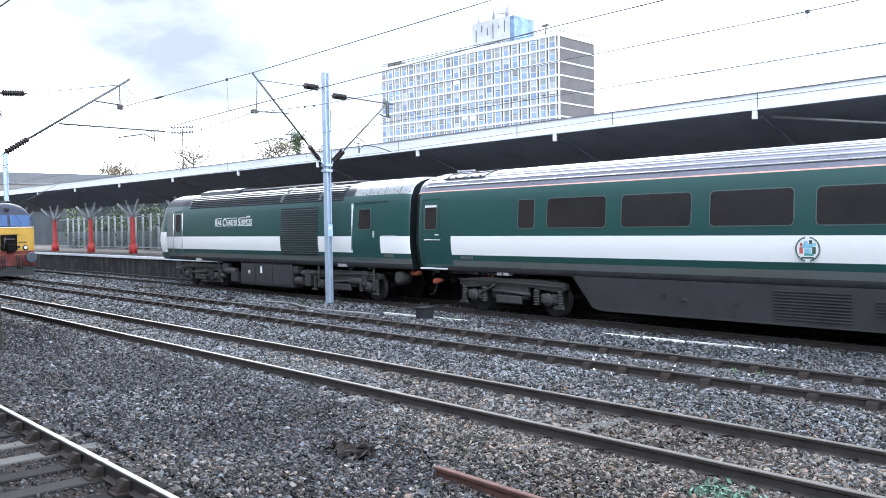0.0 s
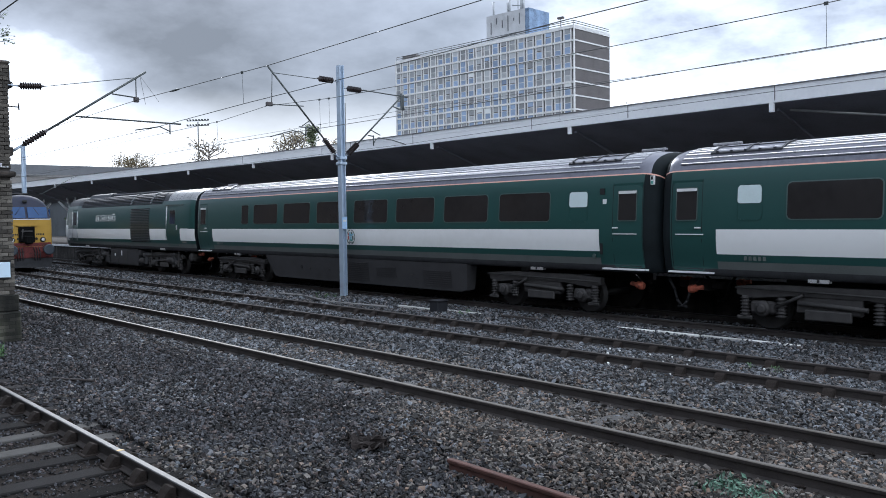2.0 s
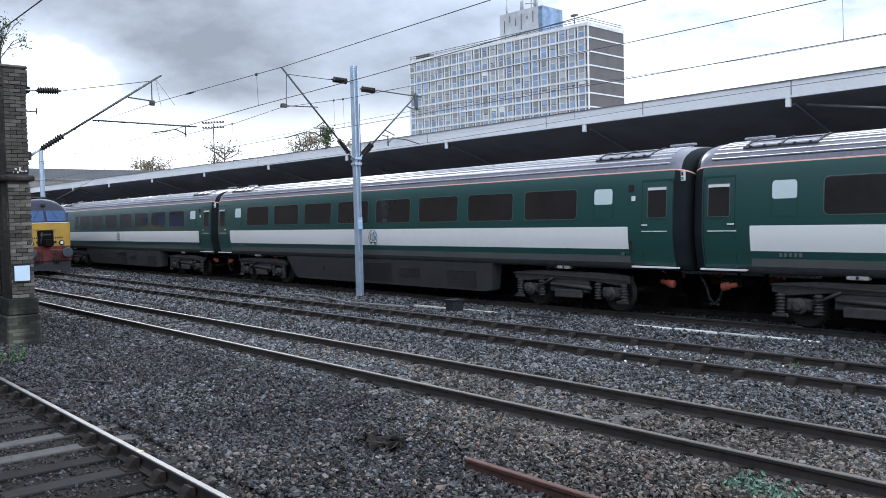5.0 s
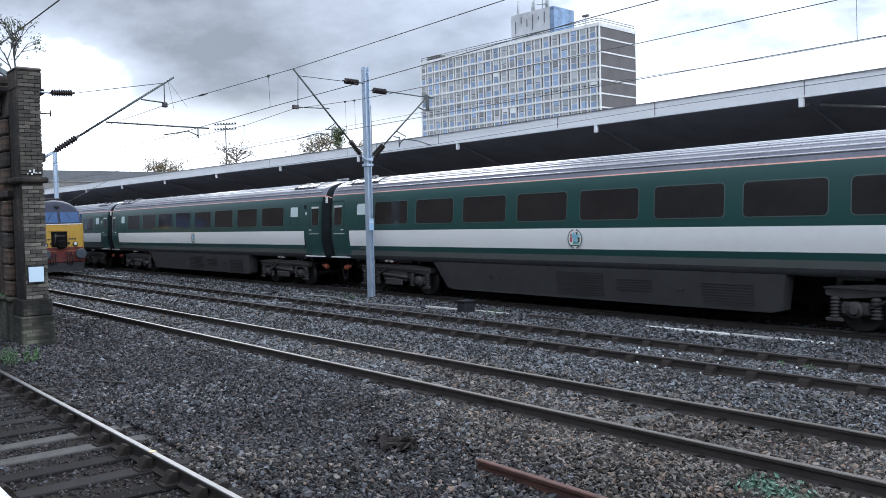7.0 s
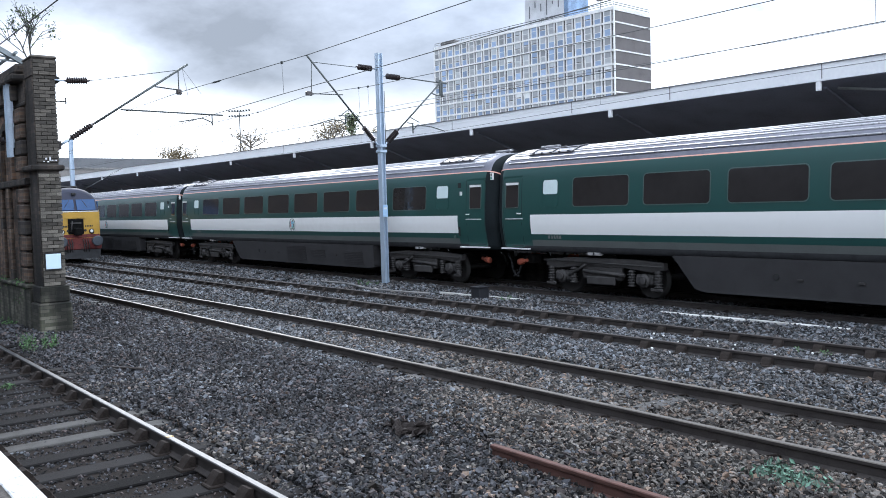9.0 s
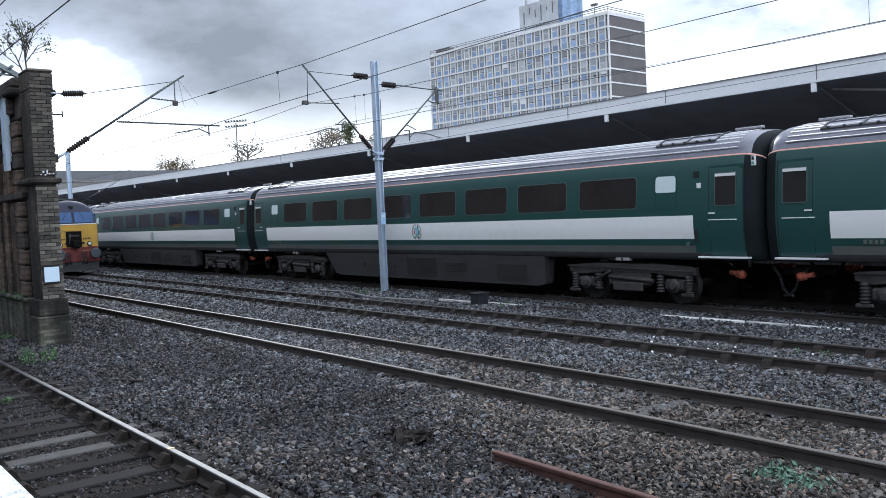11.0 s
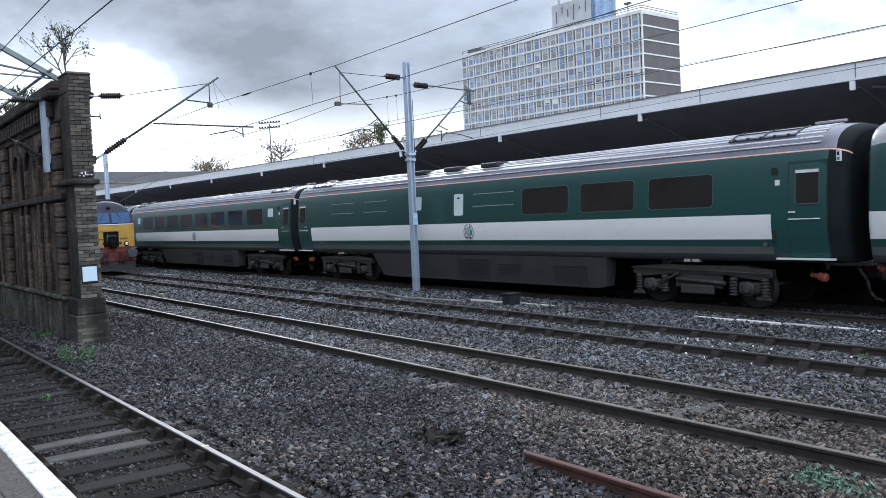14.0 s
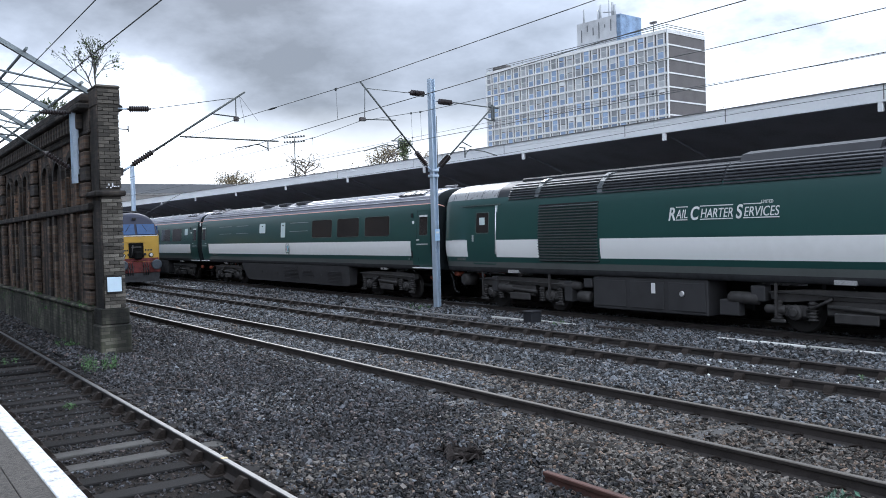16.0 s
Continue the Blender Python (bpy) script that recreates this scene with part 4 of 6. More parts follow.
def body_shell(xs, bands, shrink, loco=False):
    """The body skin over the stations xs; bands: stretches with the white band; shrink(x): how far the section is drawn in at the ends."""
    bm = bmesh.new()
    ring = [(-y, z) for y, z in HALF] + [(y, z) for y, z in HALF[-2::-1]]
    rows = []
    for x in xs:
        k = shrink(x)
        rows.append([bm.verts.new((x, y * k, 2.2 + (z - 2.2) * (k * 0.5 + 0.5) if z > 2.2 else z)) for y, z in ring])
    n = len(ring)
    for (ra, rb), (xa, xb) in zip(zip(rows, rows[1:]), zip(xs, xs[1:])):
        xm = (xa + xb) / 2
        band = any(a < xm < b for a, b in bands)
        for i in range(n - 1):
            f = bm.faces.new((ra[i], rb[i], rb[i + 1], ra[i + 1]))
            f.material_index = strip_index(ring[i][1], ring[i + 1][1], band)
            if loco and 1.22 < (ring[i][1] + ring[i + 1][1]) / 2 < 1.38:
                f.material_index = 2
            if f.material_index == 4 and (not loco and min(xm - xs[0], xs[-1] - xm) < 0.2 or loco and 2.6 < xm):
                f.material_index = 6
            elif loco and f.material_index in (3, 4):
                f.material_index = 0 if f.material_index == 3 else 7
            if not loco and min(xm - xs[0], xs[-1] - xm) < 0.3 and f.material_index in (0, 5, 6):
                f.material_index = 8
            f.smooth = True
        f = bm.faces.new((ra[0], ra[n - 1], rb[n - 1], rb[0]))
        f.material_index = 5
    for r in (rows[0], rows[-1]):
        f = bm.faces.new(r)
        f.material_index = 8
    bmesh.ops.recalc_face_normals(bm, faces=bm.faces)
    return bm


def panel(x0, x1, z0, z1, r, out, thick, side):
    """A rounded panel that follows the lean of the side; out: how far proud."""
    bm = bmesh.new()
    pts = rounded(x0, x1, z0, z1, r)
    a = [bm.verts.new((x, side * (side_y(z) + out), z)) for x, z in pts]
    b = [bm.verts.new((x, side * (side_y(z) + out - thick), z)) for x, z in pts]
    n = len(pts)
    bm.faces.new(a)
    bm.faces.new(b[::-1])
    for i in range(n):
        bm.faces.new((a[i], b[i], b[(i + 1) % n], a[(i + 1) % n]))
    bmesh.ops.recalc_face_normals(bm, faces=bm.faces)
    return bm


def ring_panel(x0, x1, z0, z1, r, w, out, side):
    bm = bmesh.new()
    po, pi = rounded(x0 - w, x1 + w, z0 - w, z1 + w, r + w), rounded(x0, x1, z0, z1, r)
    n = len(po)
    sets = []
    for pts, o in ((po, 0.001), (po, out), (pi, out), (pi, -0.012)):
        sets.append([bm.verts.new((x, side * (side_y(z) + o), z)) for x, z in pts])
    for s, t in zip(sets, sets[1:]):
        for i in range(n):
            bm.faces.new((s[i], s[(i + 1) % n], t[(i + 1) % n], t[i]))
    bmesh.ops.recalc_face_normals(bm, faces=bm.faces)
    return bm


def window(parent, x0, x1, z0, z1, side, glass="glass_dark", r=0.09, w=0.022):
    f = part("window_frame", ring_panel(x0, x1, z0, z1, r, w, 0.012, side), M["alu"], parent, "slim metal window frame")
    part("pane", panel(x0 - 0.005, x1 + 0.005, z0 - 0.005, z1 + 0.005, r, 0.006, 0.01, side), M[glass], f)
    return f


def wheelset(parent, x):
    bm = bmesh.new()
    for s in (-1, 1):
        add_lathe(bm, (0, 0.70 * s, 0), (0, 0.83 * s, 0), [(0, 0.457), (0.15, 0.457), (0.2, 0.43), (1, 0.425)] if s > 0 else [(0, 0.457), (0.15, 0.457), (0.2, 0.43), (1, 0.425)], 24)
        add_lathe(bm, (0, 0.83 * s, 0), (0, 0.86 * s, 0), [(0, 0.18), (1, 0.14)], 16)
        for k in range(3):
            a = k * math.tau / 3
            add_box(bm, math.cos(a) * 0.25 - 0.04, math.cos(a) * 0.25 + 0.04, 0.832 * s - 0.01, 0.832 * s + 0.01, math.sin(a) * 0.25 - 0.04, math.sin(a) * 0.25 + 0.04)
    add_tube(bm, (0, -0.7, 0), (0, 0.7, 0), 0.08, 12)
    w = part("wheelset", bm, M["wheel"], parent)
    w.matrix_basis = pose(x, 0, 0.457)
    return w


def bogie(parent, x, heavy=False):
    f = bmesh.new()
    for s in (-1, 1):
        y0, y1 = sorted((0.98 * s, 1.12 * s))
        add_extrude(f, [(-1.86, 0.72), (-1.5, 0.66), (-0.7, 0.74), (0.7, 0.74), (1.5, 0.66), (1.86, 0.72), (1.86, 0.88), (1.0, 0.94), (-1.0, 0.94), (-1.86, 0.88)], y0, y1 + 0.0, m=Matrix(((0, 1, 0, 0), (1, 0, 0, 0), (0, 0, 1, 0), (0, 0, 0, 1))))
        add_box(f, -0.62, 0.62, y0, y1, 0.42, 0.735, bevel=0.03)
        for ax in (-1.3, 1.3):
            add_box(f, ax - 0.28, ax + 0.28, y0 - 0.01, y1 + 0.01, 0.34, 0.6, bevel=0.05)
            add_lathe(f, (ax, 1.1 * s, 0.457), (ax, 1.19 * s, 0.457), [(0, 0.17), (0.7, 0.16), (1, 0.1)], 12)
    add_box(f, -0.3, 0.3, -0.97, 0.97, 0.55, 0.8)
    b = part("bogie", f, M["bogie"], parent, "grimy steel bogie frame")
    b.matrix_basis = pose(x, 0, 0)
    for s in (-1, 1):
        for ax in (-1.3, 1.3):
            for dx in (-0.38, 0.38):
                prof = []
                for k in range(6):
                    prof += [(k / 6, 0.07), (k / 6 + 0.05, 0.115), (k / 6 + 0.1, 0.07)]
                sp = lathe((ax + dx, 1.1 * s, 0.3), (ax + dx, 1.1 * s, 0.7), prof + [(1, 0.07)], 10)
                part("spring", sp, M["bogie"], b)
        part("damper", tube((-0.55, 1.16 * s, 0.62), (0.75, 1.16 * s, 0.56), 0.045), M["bogie"], b)
        bt = bmesh.new()
        add_box(bt, -0.42, 0.46, *sorted((1.125 * s, 1.2 * s)), 0.3, 0.5, bevel=0.02)
        part("brake_unit", bt, M["bogie"], b)
        part("spring_seat", box(-1.84, -1.5, *sorted((1.125 * s, 1.18 * s)), 0.22, 0.3, bevel=0.02), M["bogie"], b)
        part("spring_seat", box(1.5, 1.84, *sorted((1.125 * s, 1.18 * s)), 0.22, 0.3, bevel=0.02), M["bogie"], b)
        part("brake_pipe", tube((-1.85, 1.2 * s, 0.86), (1.85, 1.2 * s, 0.8), 0.02, 6), M["wheel"], b)
        part("lateral_damper", tube((-1.0, 1.17 * s, 0.5), (-0.45, 1.17 * s, 0.78), 0.035, 8), M["wheel"], b)
        part("axlebox_cover", lathe((1.3, 1.19 * s, 0.457), (1.3, 1.22 * s, 0.457), [(0, 0.11), (1, 0.07)], 10), M["bogie"], b)
        part("axlebox_cover", lathe((-1.3, 1.19 * s, 0.457), (-1.3, 1.22 * s, 0.457), [(0, 0.11), (1, 0.07)], 10), M["bogie"], b)
    ws = [wheelset(b, ax) for ax in (-1.3, 1.3)]
    return b, ws


def text_part(body, x, z, size, parent, side, y, name="lettering", material="white", shear=0.0, bold=0.0):
    cu = bpy.data.curves.new(name, "FONT")
    cu.body, cu.size, cu.extrude, cu.shear, cu.offset = body, size, 0.003, shear, bold
    tmp = bpy.data.objects.new(name, cu)
    scene.collection.objects.link(tmp)
    me = bpy.data.meshes.new_from_object(tmp)
    bpy.data.objects.remove(tmp)
    for v_ in me.vertices:
        v_.co.x *= 0.8
    ob = finish(new(name, me), M[material])
    ob.parent = parent
    width = max((v.co.x for v in me.vertices), default=0)
    if side < 0:
        ob.matrix_basis = pose(x, -y, z, 87, 0, 0)
    else:
        ob.matrix_basis = pose(x, y, z, 87, 0, 180)
    return ob, width


def crest(parent, x, side):
    z, y = 1.785, W2 + 0.004
    bm = lathe((x, side * (y - 0.003), z), (x, side * (y + 0.003), z), [(0, 0.245), (1, 0.245)], 28)
    c = part("crest", bm, M["white"], parent, "round painted crest")
    rg = bmesh.new()
    for k in range(34):
        a = k * math.tau / 34
        if k not in (8, 9, 25, 26):
            add_box(rg, x + math.cos(a) * 0.222 - 0.017, x + math.cos(a) * 0.222 + 0.017, *sorted((side * (y + 0.004), side * (y + 0.006))), z + math.sin(a) * 0.222 - 0.017, z + math.sin(a) * 0.222 + 0.017)
    part("lettering_ring", rg, M["crest_gold"], c)
    for (dx, dz, w, h, m) in ((0, 0.05, 0.085, 0.035, "crest_blue"), (-0.03, 0.1, 0.03, 0.025, "crest_blue"), (0.05, 0.11, 0.025, 0.03, "crest_gold"), (0, -0.03, 0.05, 0.04, "crest_blue"),
                              (-0.1, -0.02, 0.028, 0.05, "crest_red"), (0.1, -0.02, 0.028, 0.055, "crest_gold"), (0.02, -0.085, 0.075, 0.018, "crest_green"), (0, -0.135, 0.1, 0.014, "crest_gold"),
                              (-0.1, 0.07, 0.02, 0.03, "crest_red"), (0.11, 0.075, 0.02, 0.025, "crest_blue")):
        part("shield", box(x + 1.2 * (dx - w), x + 1.2 * (dx + w), *sorted((side * (y + 0.004), side * (y + 0.008))), z + 1.2 * (dz - h), z + 1.2 * (dz + h), bevel=0.0035), M[m], c)


def door(parent, x0, x1, side):
    """A slam door with a drop-light window, handle, grab rail and a pale step edge."""
    seam = bmesh.new()
    for a, b, c, d in ((x0, x0 + 0.014, 1.16, 3.08), (x1 - 0.014, x1, 1.16, 3.08), (x0, x1, 3.066, 3.08)):
        zs = [c, 1.4, 1.8, 2.1, 2.6, 3.0, d] if d - c > 0.1 else [c, d]
        for z0, z1 in zip(zs, zs[1:]):
            if z1 > z0:
                ya, yb = side_y(z0), side_y(z1)
                vs = [seam.verts.new(p) for p in ((a, side * (ya + 0.003), z0), (b, side * (ya + 0.003), z0), (b, side * (yb + 0.003), z1), (a, side * (yb + 0.003), z1))]
                seam.faces.new(vs)
    d = part("door", panel(x0, x1, 1.17, 3.08, 0.04, 0.006, 0.02, side), M["coach_green"], parent, "green slam door")
    part("seam", seam, M["black"], d)
    w0, w1 = (x0 + x1) / 2 - 0.24, (x0 + x1) / 2 + 0.24
    part("window_frame", ring_panel(w0, w1, 2.24, 2.9, 0.03, 0.02, 0.018, side), M["alu"], d)
    part("pane", panel(w0, w1, 2.24, 2.9, 0.03, 0.009, 0.008, side), M["glass_dark"], d)
    part("drop_light_bar", box(w0, w1, *sorted((side * (side_y(2.8) + 0.003), side * (side_y(2.8) + 0.022))), 2.84, 2.9), M["white"], d, "bright window top bar")
    inner = -1 if x0 > 5 else 1
    part("sill", box(*sorted((w0 - 0.02 if inner > 0 else w1 + 0.02, w1 + 0.16 if inner > 0 else w0 - 0.16)), *sorted((side * W2, side * (W2 + 0.02))), 1.925, 1.945), M["white"], d)
    part("handle", box(*((x1 - 0.16, x1 - 0.02) if inner > 0 else (x0 + 0.02, x0 + 0.16)), *sorted((side * W2, side * (W2 + 0.03))), 2.06, 2.09), M["white"], d, "bright door handle")
    part("step_edge", box(*((x0 - 0.06, x1 + 0.24) if inner > 0 else (x0 - 0.27, x1 + 0.12)), *sorted((side * 1.3, side * 1.4))[0:2], 1.12, 1.155), M["white"], d, "bright step edge")


def roof_y(y):
    """Height of the roof skin at the distance y from the middle."""
    ys, zs = [p[0] for p in ROOF[::-1]], [p[1] for p in ROOF[::-1]]
    return float(np.interp(y, ys, zs))


def roof_seam(y, w, side, x0, x1):
    """A low rounded rib pressed into the roof sheet."""
    za, zb = roof_y(y - w), roof_y(y + w)
    d = Vector((2 * w, zb - za)).normalized()
    nx, nz = -d.y, d.x
    out = []
    for u, h in ((-1, -0.006), (-0.75, 0.014), (-0.3, 0.022), (0.3, 0.022), (0.75, 0.014), (1, -0.006)):
        out.append((side * (y + d.x * w * u + nx * h), (za + zb) / 2 + d.y * w * u + nz * h))
    bm = bmesh.new()
    add_extrude(bm, out, x0, x1)
    bmesh.ops.recalc_face_normals(bm, faces=bm.faces)
    for f in bm.faces:
        f.smooth = len(f.verts) == 4
    return bm


def coach_base(name, label, bands, lead=0.0):
    c = thing(name, label, "railway carriage", 0, YC, 0, group="coaches of the train")
    L = 22.1
    E0, E1 = -0.72, L + 0.12
    xs = sorted({E0, E0 + 0.03, E0 + 0.1, E0 + 0.2, E0 + 0.32, E0 + 0.45, bands[0][0], 1.5, 5, 11, 16, 19, 20.7, 21.5, E1 - 0.45, E1 - 0.32, E1 - 0.2, E1 - 0.1, E1 - 0.03, E1})

    def shrink(x):
        e = min(x - E0, E1 - x)
        return 1.0 if e >= 0.45 else 0.78 + 0.22 * math.sqrt(1 - (1 - e / 0.45) ** 2)
    part("body", body_shell(xs, bands, shrink), [M[m] for m in BODY_MATS], c, smooth=False)
    # raised seams along the roof, coloured paler to paint their sky highlights
    for y, w in ((1.205, 0.022), (1.12, 0.03), (1.0, 0.034), (0.87, 0.036), (0.72, 0.04), (0.55, 0.04), (0.36, 0.04)):
        for s in (-1, 1):
            part("roof_rib", roof_seam(y, w, s, E0 + 0.5, E1 - 0.5), M["roof_rib"], c)
    for x0, x1 in ((0.4, 1.95), (19.55, 21.1)):
        for s in (-1, 1):
            hb = bmesh.new()
            for ya, yb in ((0.45, 0.75), (0.77, 1.06)):
                add_extrude(hb, [(ya * s, roof_y(ya) - 0.02), (yb * s, roof_y(yb) - 0.02), (yb * s, roof_y(yb) + 0.035), (ya * s, roof_y(ya) + 0.035)], x0, x1)
            bmesh.ops.recalc_face_normals(hb, faces=hb.faces)
            hatch = part("roof_hatch", hb, M["roof_grey"], c, "bolted roof hatch panels")
            rim = bmesh.new()
            for xx in (x0, (x0 + x1) / 2 - 0.02, x1 - 0.04):
                add_extrude(rim, [(0.45 * s, roof_y(0.45) + 0.03), (0.76 * s, roof_y(0.76) + 0.03), (1.06 * s, roof_y(1.06) + 0.03), (1.06 * s, roof_y(1.06) + 0.055), (0.76 * s, roof_y(0.76) + 0.055), (0.45 * s, roof_y(0.45) + 0.055)], xx, xx + 0.05)
            for yy in (0.74, 1.04):
                add_extrude(rim, [(yy * s, roof_y(yy) + 0.03), ((yy + 0.03) * s, roof_y(yy + 0.03) + 0.03), ((yy + 0.03) * s, roof_y(yy + 0.03) + 0.052), (yy * s, roof_y(yy) + 0.052)], x0, x1)
            bmesh.ops.recalc_face_normals(rim, faces=rim.faces)
            part("hatch_rim", rim, M["roof_dark"], hatch, "dark bolted hatch rim")
            for k in range(5):
                xx = x0 + 0.15 + k * (x1 - x0 - 0.3) / 4
                part("bolt", box(xx - 0.025, xx + 0.025, *sorted((1.03 * s, 1.075 * s)), roof_y(1.06) + 0.02, roof_y(1.06) + 0.08), M["roof_dark"], hatch)
    for x in (-0.15, 20.95):
        rail_ = bmesh.new()
        add_box(rail_, x, x + 0.65, -0.06, 0.06, 3.87, 3.92, bevel=0.008)
        for xx in (x + 0.06, x + 0.55):
            add_box(rail_, xx, xx + 0.04, -0.03, 0.03, 3.79, 3.868)
        part("roof_grab_rail", rail_, M["roof_rib"], c, "pale raised roof rail")
    # gangways
    for x0, x1 in ((E0 - 0.07, E0), (E1, E1 + 0.07)):
        g = bmesh.new()
        rows = []
        for k in range(11):
            w = 0.56 if k % 2 else 0.5
            x = x0 + (x1 - x0) * k / 10
            rows.append([g.verts.new((x, y, z)) for y, z in ((-w, 1.7 - w), (w, 1.7 - w), (w, 2.5 + w), (w * 0.7, 2.66 + w), (-w * 0.7, 2.66 + w), (-w, 2.5 + w))])
        for ra, rb in zip(rows, rows[1:]):
            for i in range(6):
                g.faces.new((ra[i], ra[(i + 1) % 6], rb[(i + 1) % 6], rb[i]))
        g.faces.new(rows[0])
        g.faces.new(rows[-1])
        bmesh.ops.recalc_face_normals(g, faces=g.faces)
        part("gangway", g, M["black"], c, "black rubber gangway bellows")
    for x in (-0.3, L + 0.3):
        d = 1 if x > 0 else -1
        cb = bmesh.new()
        add_box(cb, *sorted((x - 0.12 * d, x + 0.15 * d)), -0.16, 0.16, 0.64, 0.9, bevel=0.04)
        add_tube(cb, (x - 0.4 * d, 0, 0.77), (x, 0, 0.77), 0.08)
        part("coupler", cb, M["bogie"], c, "grimy coupler head")
        for s in (-1, 1):
            hose = bmesh.new()
            pts = [(x - 0.25 * d, s * 0.75, 0.95), (x - 0.05 * d, s * 0.8, 0.7), (x + 0.02 * d, s * 0.82, 0.48), (x + 0.12 * d, s * 0.82, 0.36), (x + 0.26 * d, s * 0.82, 0.33)]
            for a, b in zip(pts, pts[1:]):
                add_tube(hose, a, b, 0.032, 6)
            part("hose", hose, M["black"], c)
            xs_ = 0.0 if d < 0 else 21.5
            cbx = lathe((xs_ - 0.17 * d, s * 1.0, 0.8), (xs_ + 0.17 * d, s * 1.0, 0.74), [(0, 0.05), (0.45, 0.05), (0.5, 0.09), (0.62, 0.07), (0.7, 0.095), (0.95, 0.085), (1, 0.05)], 10)
            part("cable_socket", cbx, M["orange_buf"], c)
    # equipment skirt between the bogies
    for s in (-1, 1):
        sk = bmesh.new()
        out = [(5.08, 1.08), (16.1, 1.08), (16.0, 0.36), (15.75, 0.3), (5.85, 0.3), (5.6, 0.36)]
        a = [sk.verts.new((x, s * (1.29 if z > 0.5 else 1.2), z)) for x, z in out]
        b = [sk.verts.new((x, s * 0.9, z)) for x, z in out]
        sk.faces.new(a)
        sk.faces.new(b[::-1])
        for i in range(6):
            sk.faces.new((a[i], b[i], b[(i + 1) % 6], a[(i + 1) % 6]))
        bmesh.ops.recalc_face_normals(sk, faces=sk.faces)
        k = part("skirt", sk, M["skirt"], c, "grimy equipment skirt")
        for gx, gw, gz0, gz1 in ((10.0, 1.5, 0.42, 0.98), (11.9, 1.0, 0.6, 0.9), (14.2, 1.2, 0.42, 0.86)):
            gb = bmesh.new()
            z = gz0
            while z < gz1:
                yy = 1.2 + (z - 0.36) / 0.72 * 0.09
                add_box(gb, gx, gx + gw, *sorted((s * (yy - 0.02), s * (yy + 0.03))), z, z + 0.02)
                z += 0.06
            part("grille", gb, M["skirt"], k)
        for gx in (8.0, 9.2, 13.6):
            part("catch", box(gx, gx + 0.12, *sorted((s * 1.24, s * 1.275)), 0.66, 0.7), M["bogie"], k)
        part("filler_hole", lathe((7.55, s * 1.2, 0.72), (7.55, s * 1.262, 0.72), [(0, 0.07), (1, 0.065)], 12), M["black"], k)
        for x in (2.55, 18.42):
            p = part("bogie_plate", box(x, x + 0.4, *sorted((s * 1.12, s * 1.24)), 1.02, 1.09), M["silver"], c, "small white marker plate")
            part("cross_mark", box(x + 0.17, x + 0.22, *sorted((s * 1.241, s * 1.246)), 1.025, 1.085), M["under"], p)
        for k5 in range(5):
            part("number_bar", box(1.3 + k5 * 0.1, 1.36 + k5 * 0.1, *sorted((s * 1.32, s * 1.345)), 1.42, 1.5), M["band_grey"], c)
        wp_ = part("warning_plate", box(22.04, 22.12, *sorted((s * 1.2, s * 1.262)), 3.02, 3.22), M["white"], c)
        part("plate_mark", box(22.055, 22.105, *sorted((s * 1.2625, s * 1.266)), 3.13, 3.2), M["black"], wp_)
        part("plate_mark", box(22.05, 22.11, *sorted((s * 1.2625, s * 1.266)), 3.04, 3.1), M["crest_green"], wp_)
        part("vent_grille", box(20.72, 20.85, *sorted((s * 1.34, s * 1.352)), 2.84, 2.98), M["black"], c)
        part("label_plate", box(20.8, 20.9, *sorted((s * 1.34, s * 1.358)), 2.62, 2.73), M["white"], c)
        part("catch_panel", lathe((20.55, s * 1.36, 1.42), (20.55, s * 1.378, 1.42), [(0, 0.05), (1, 0.05)], 10), M["alu"], c)
        door(c, lead - 0.36, lead + 0.38, s)
        door(c, 21.08, 21.9, s)
        crest(c, 10.75, s)
        part("ladder_strip", box(20.72, 20.8, *sorted((s * 1.366, s * 1.374)), 1.46, 2.04), M["black"], c)
    w = []
    for x in (2.88, 18.68):
        b, ws = bogie(c, x)
        w += ws
    return c, w


WIN_B = [(2.205 + 2.177 * k, 3.94 + 2.177 * k) for k in range(8)]
WIN_A = WIN_B[1:]
WIN_C = [(13.15, 14.92), (15.37, 17.11), (17.56, 19.31)]
BAND = [(0.7, 20.7)]


def toilet(c, x0, x1, s):
    f = part("window_frame", ring_panel(x0, x1, 2.24, 2.93, 0.09, 0.02, 0.012, s), M["coach_green"], c)
    part("pane", panel(x0, x1, 2.56, 2.92, 0.06, 0.008, 0.01, s), M["frost"], f, "white frosted pane")


coach_1, w1 = coach_base("coach", "green coach with cream band and large tinted windows", [(0.95, 20.7)], 0.11)
for s in (-1, 1):
    for a, b in WIN_A:
        window(coach_1, a, b, 2.24, 2.94, s)
    window(coach_1, 3.43, 3.96, 2.24, 2.94, s, r=0.05)
    toilet(coach_1, 19.8, 20.35, s)

coach_2, w2 = coach_base("coach", "green open coach with eight tinted windows", BAND)
for s in (-1, 1):
    for a, b in WIN_B:
        window(coach_2, a, b, 2.24, 2.94, s)
    toilet(coach_2, 19.72, 20.26, s)
    toilet(coach_2, 1.17, 1.68, s)

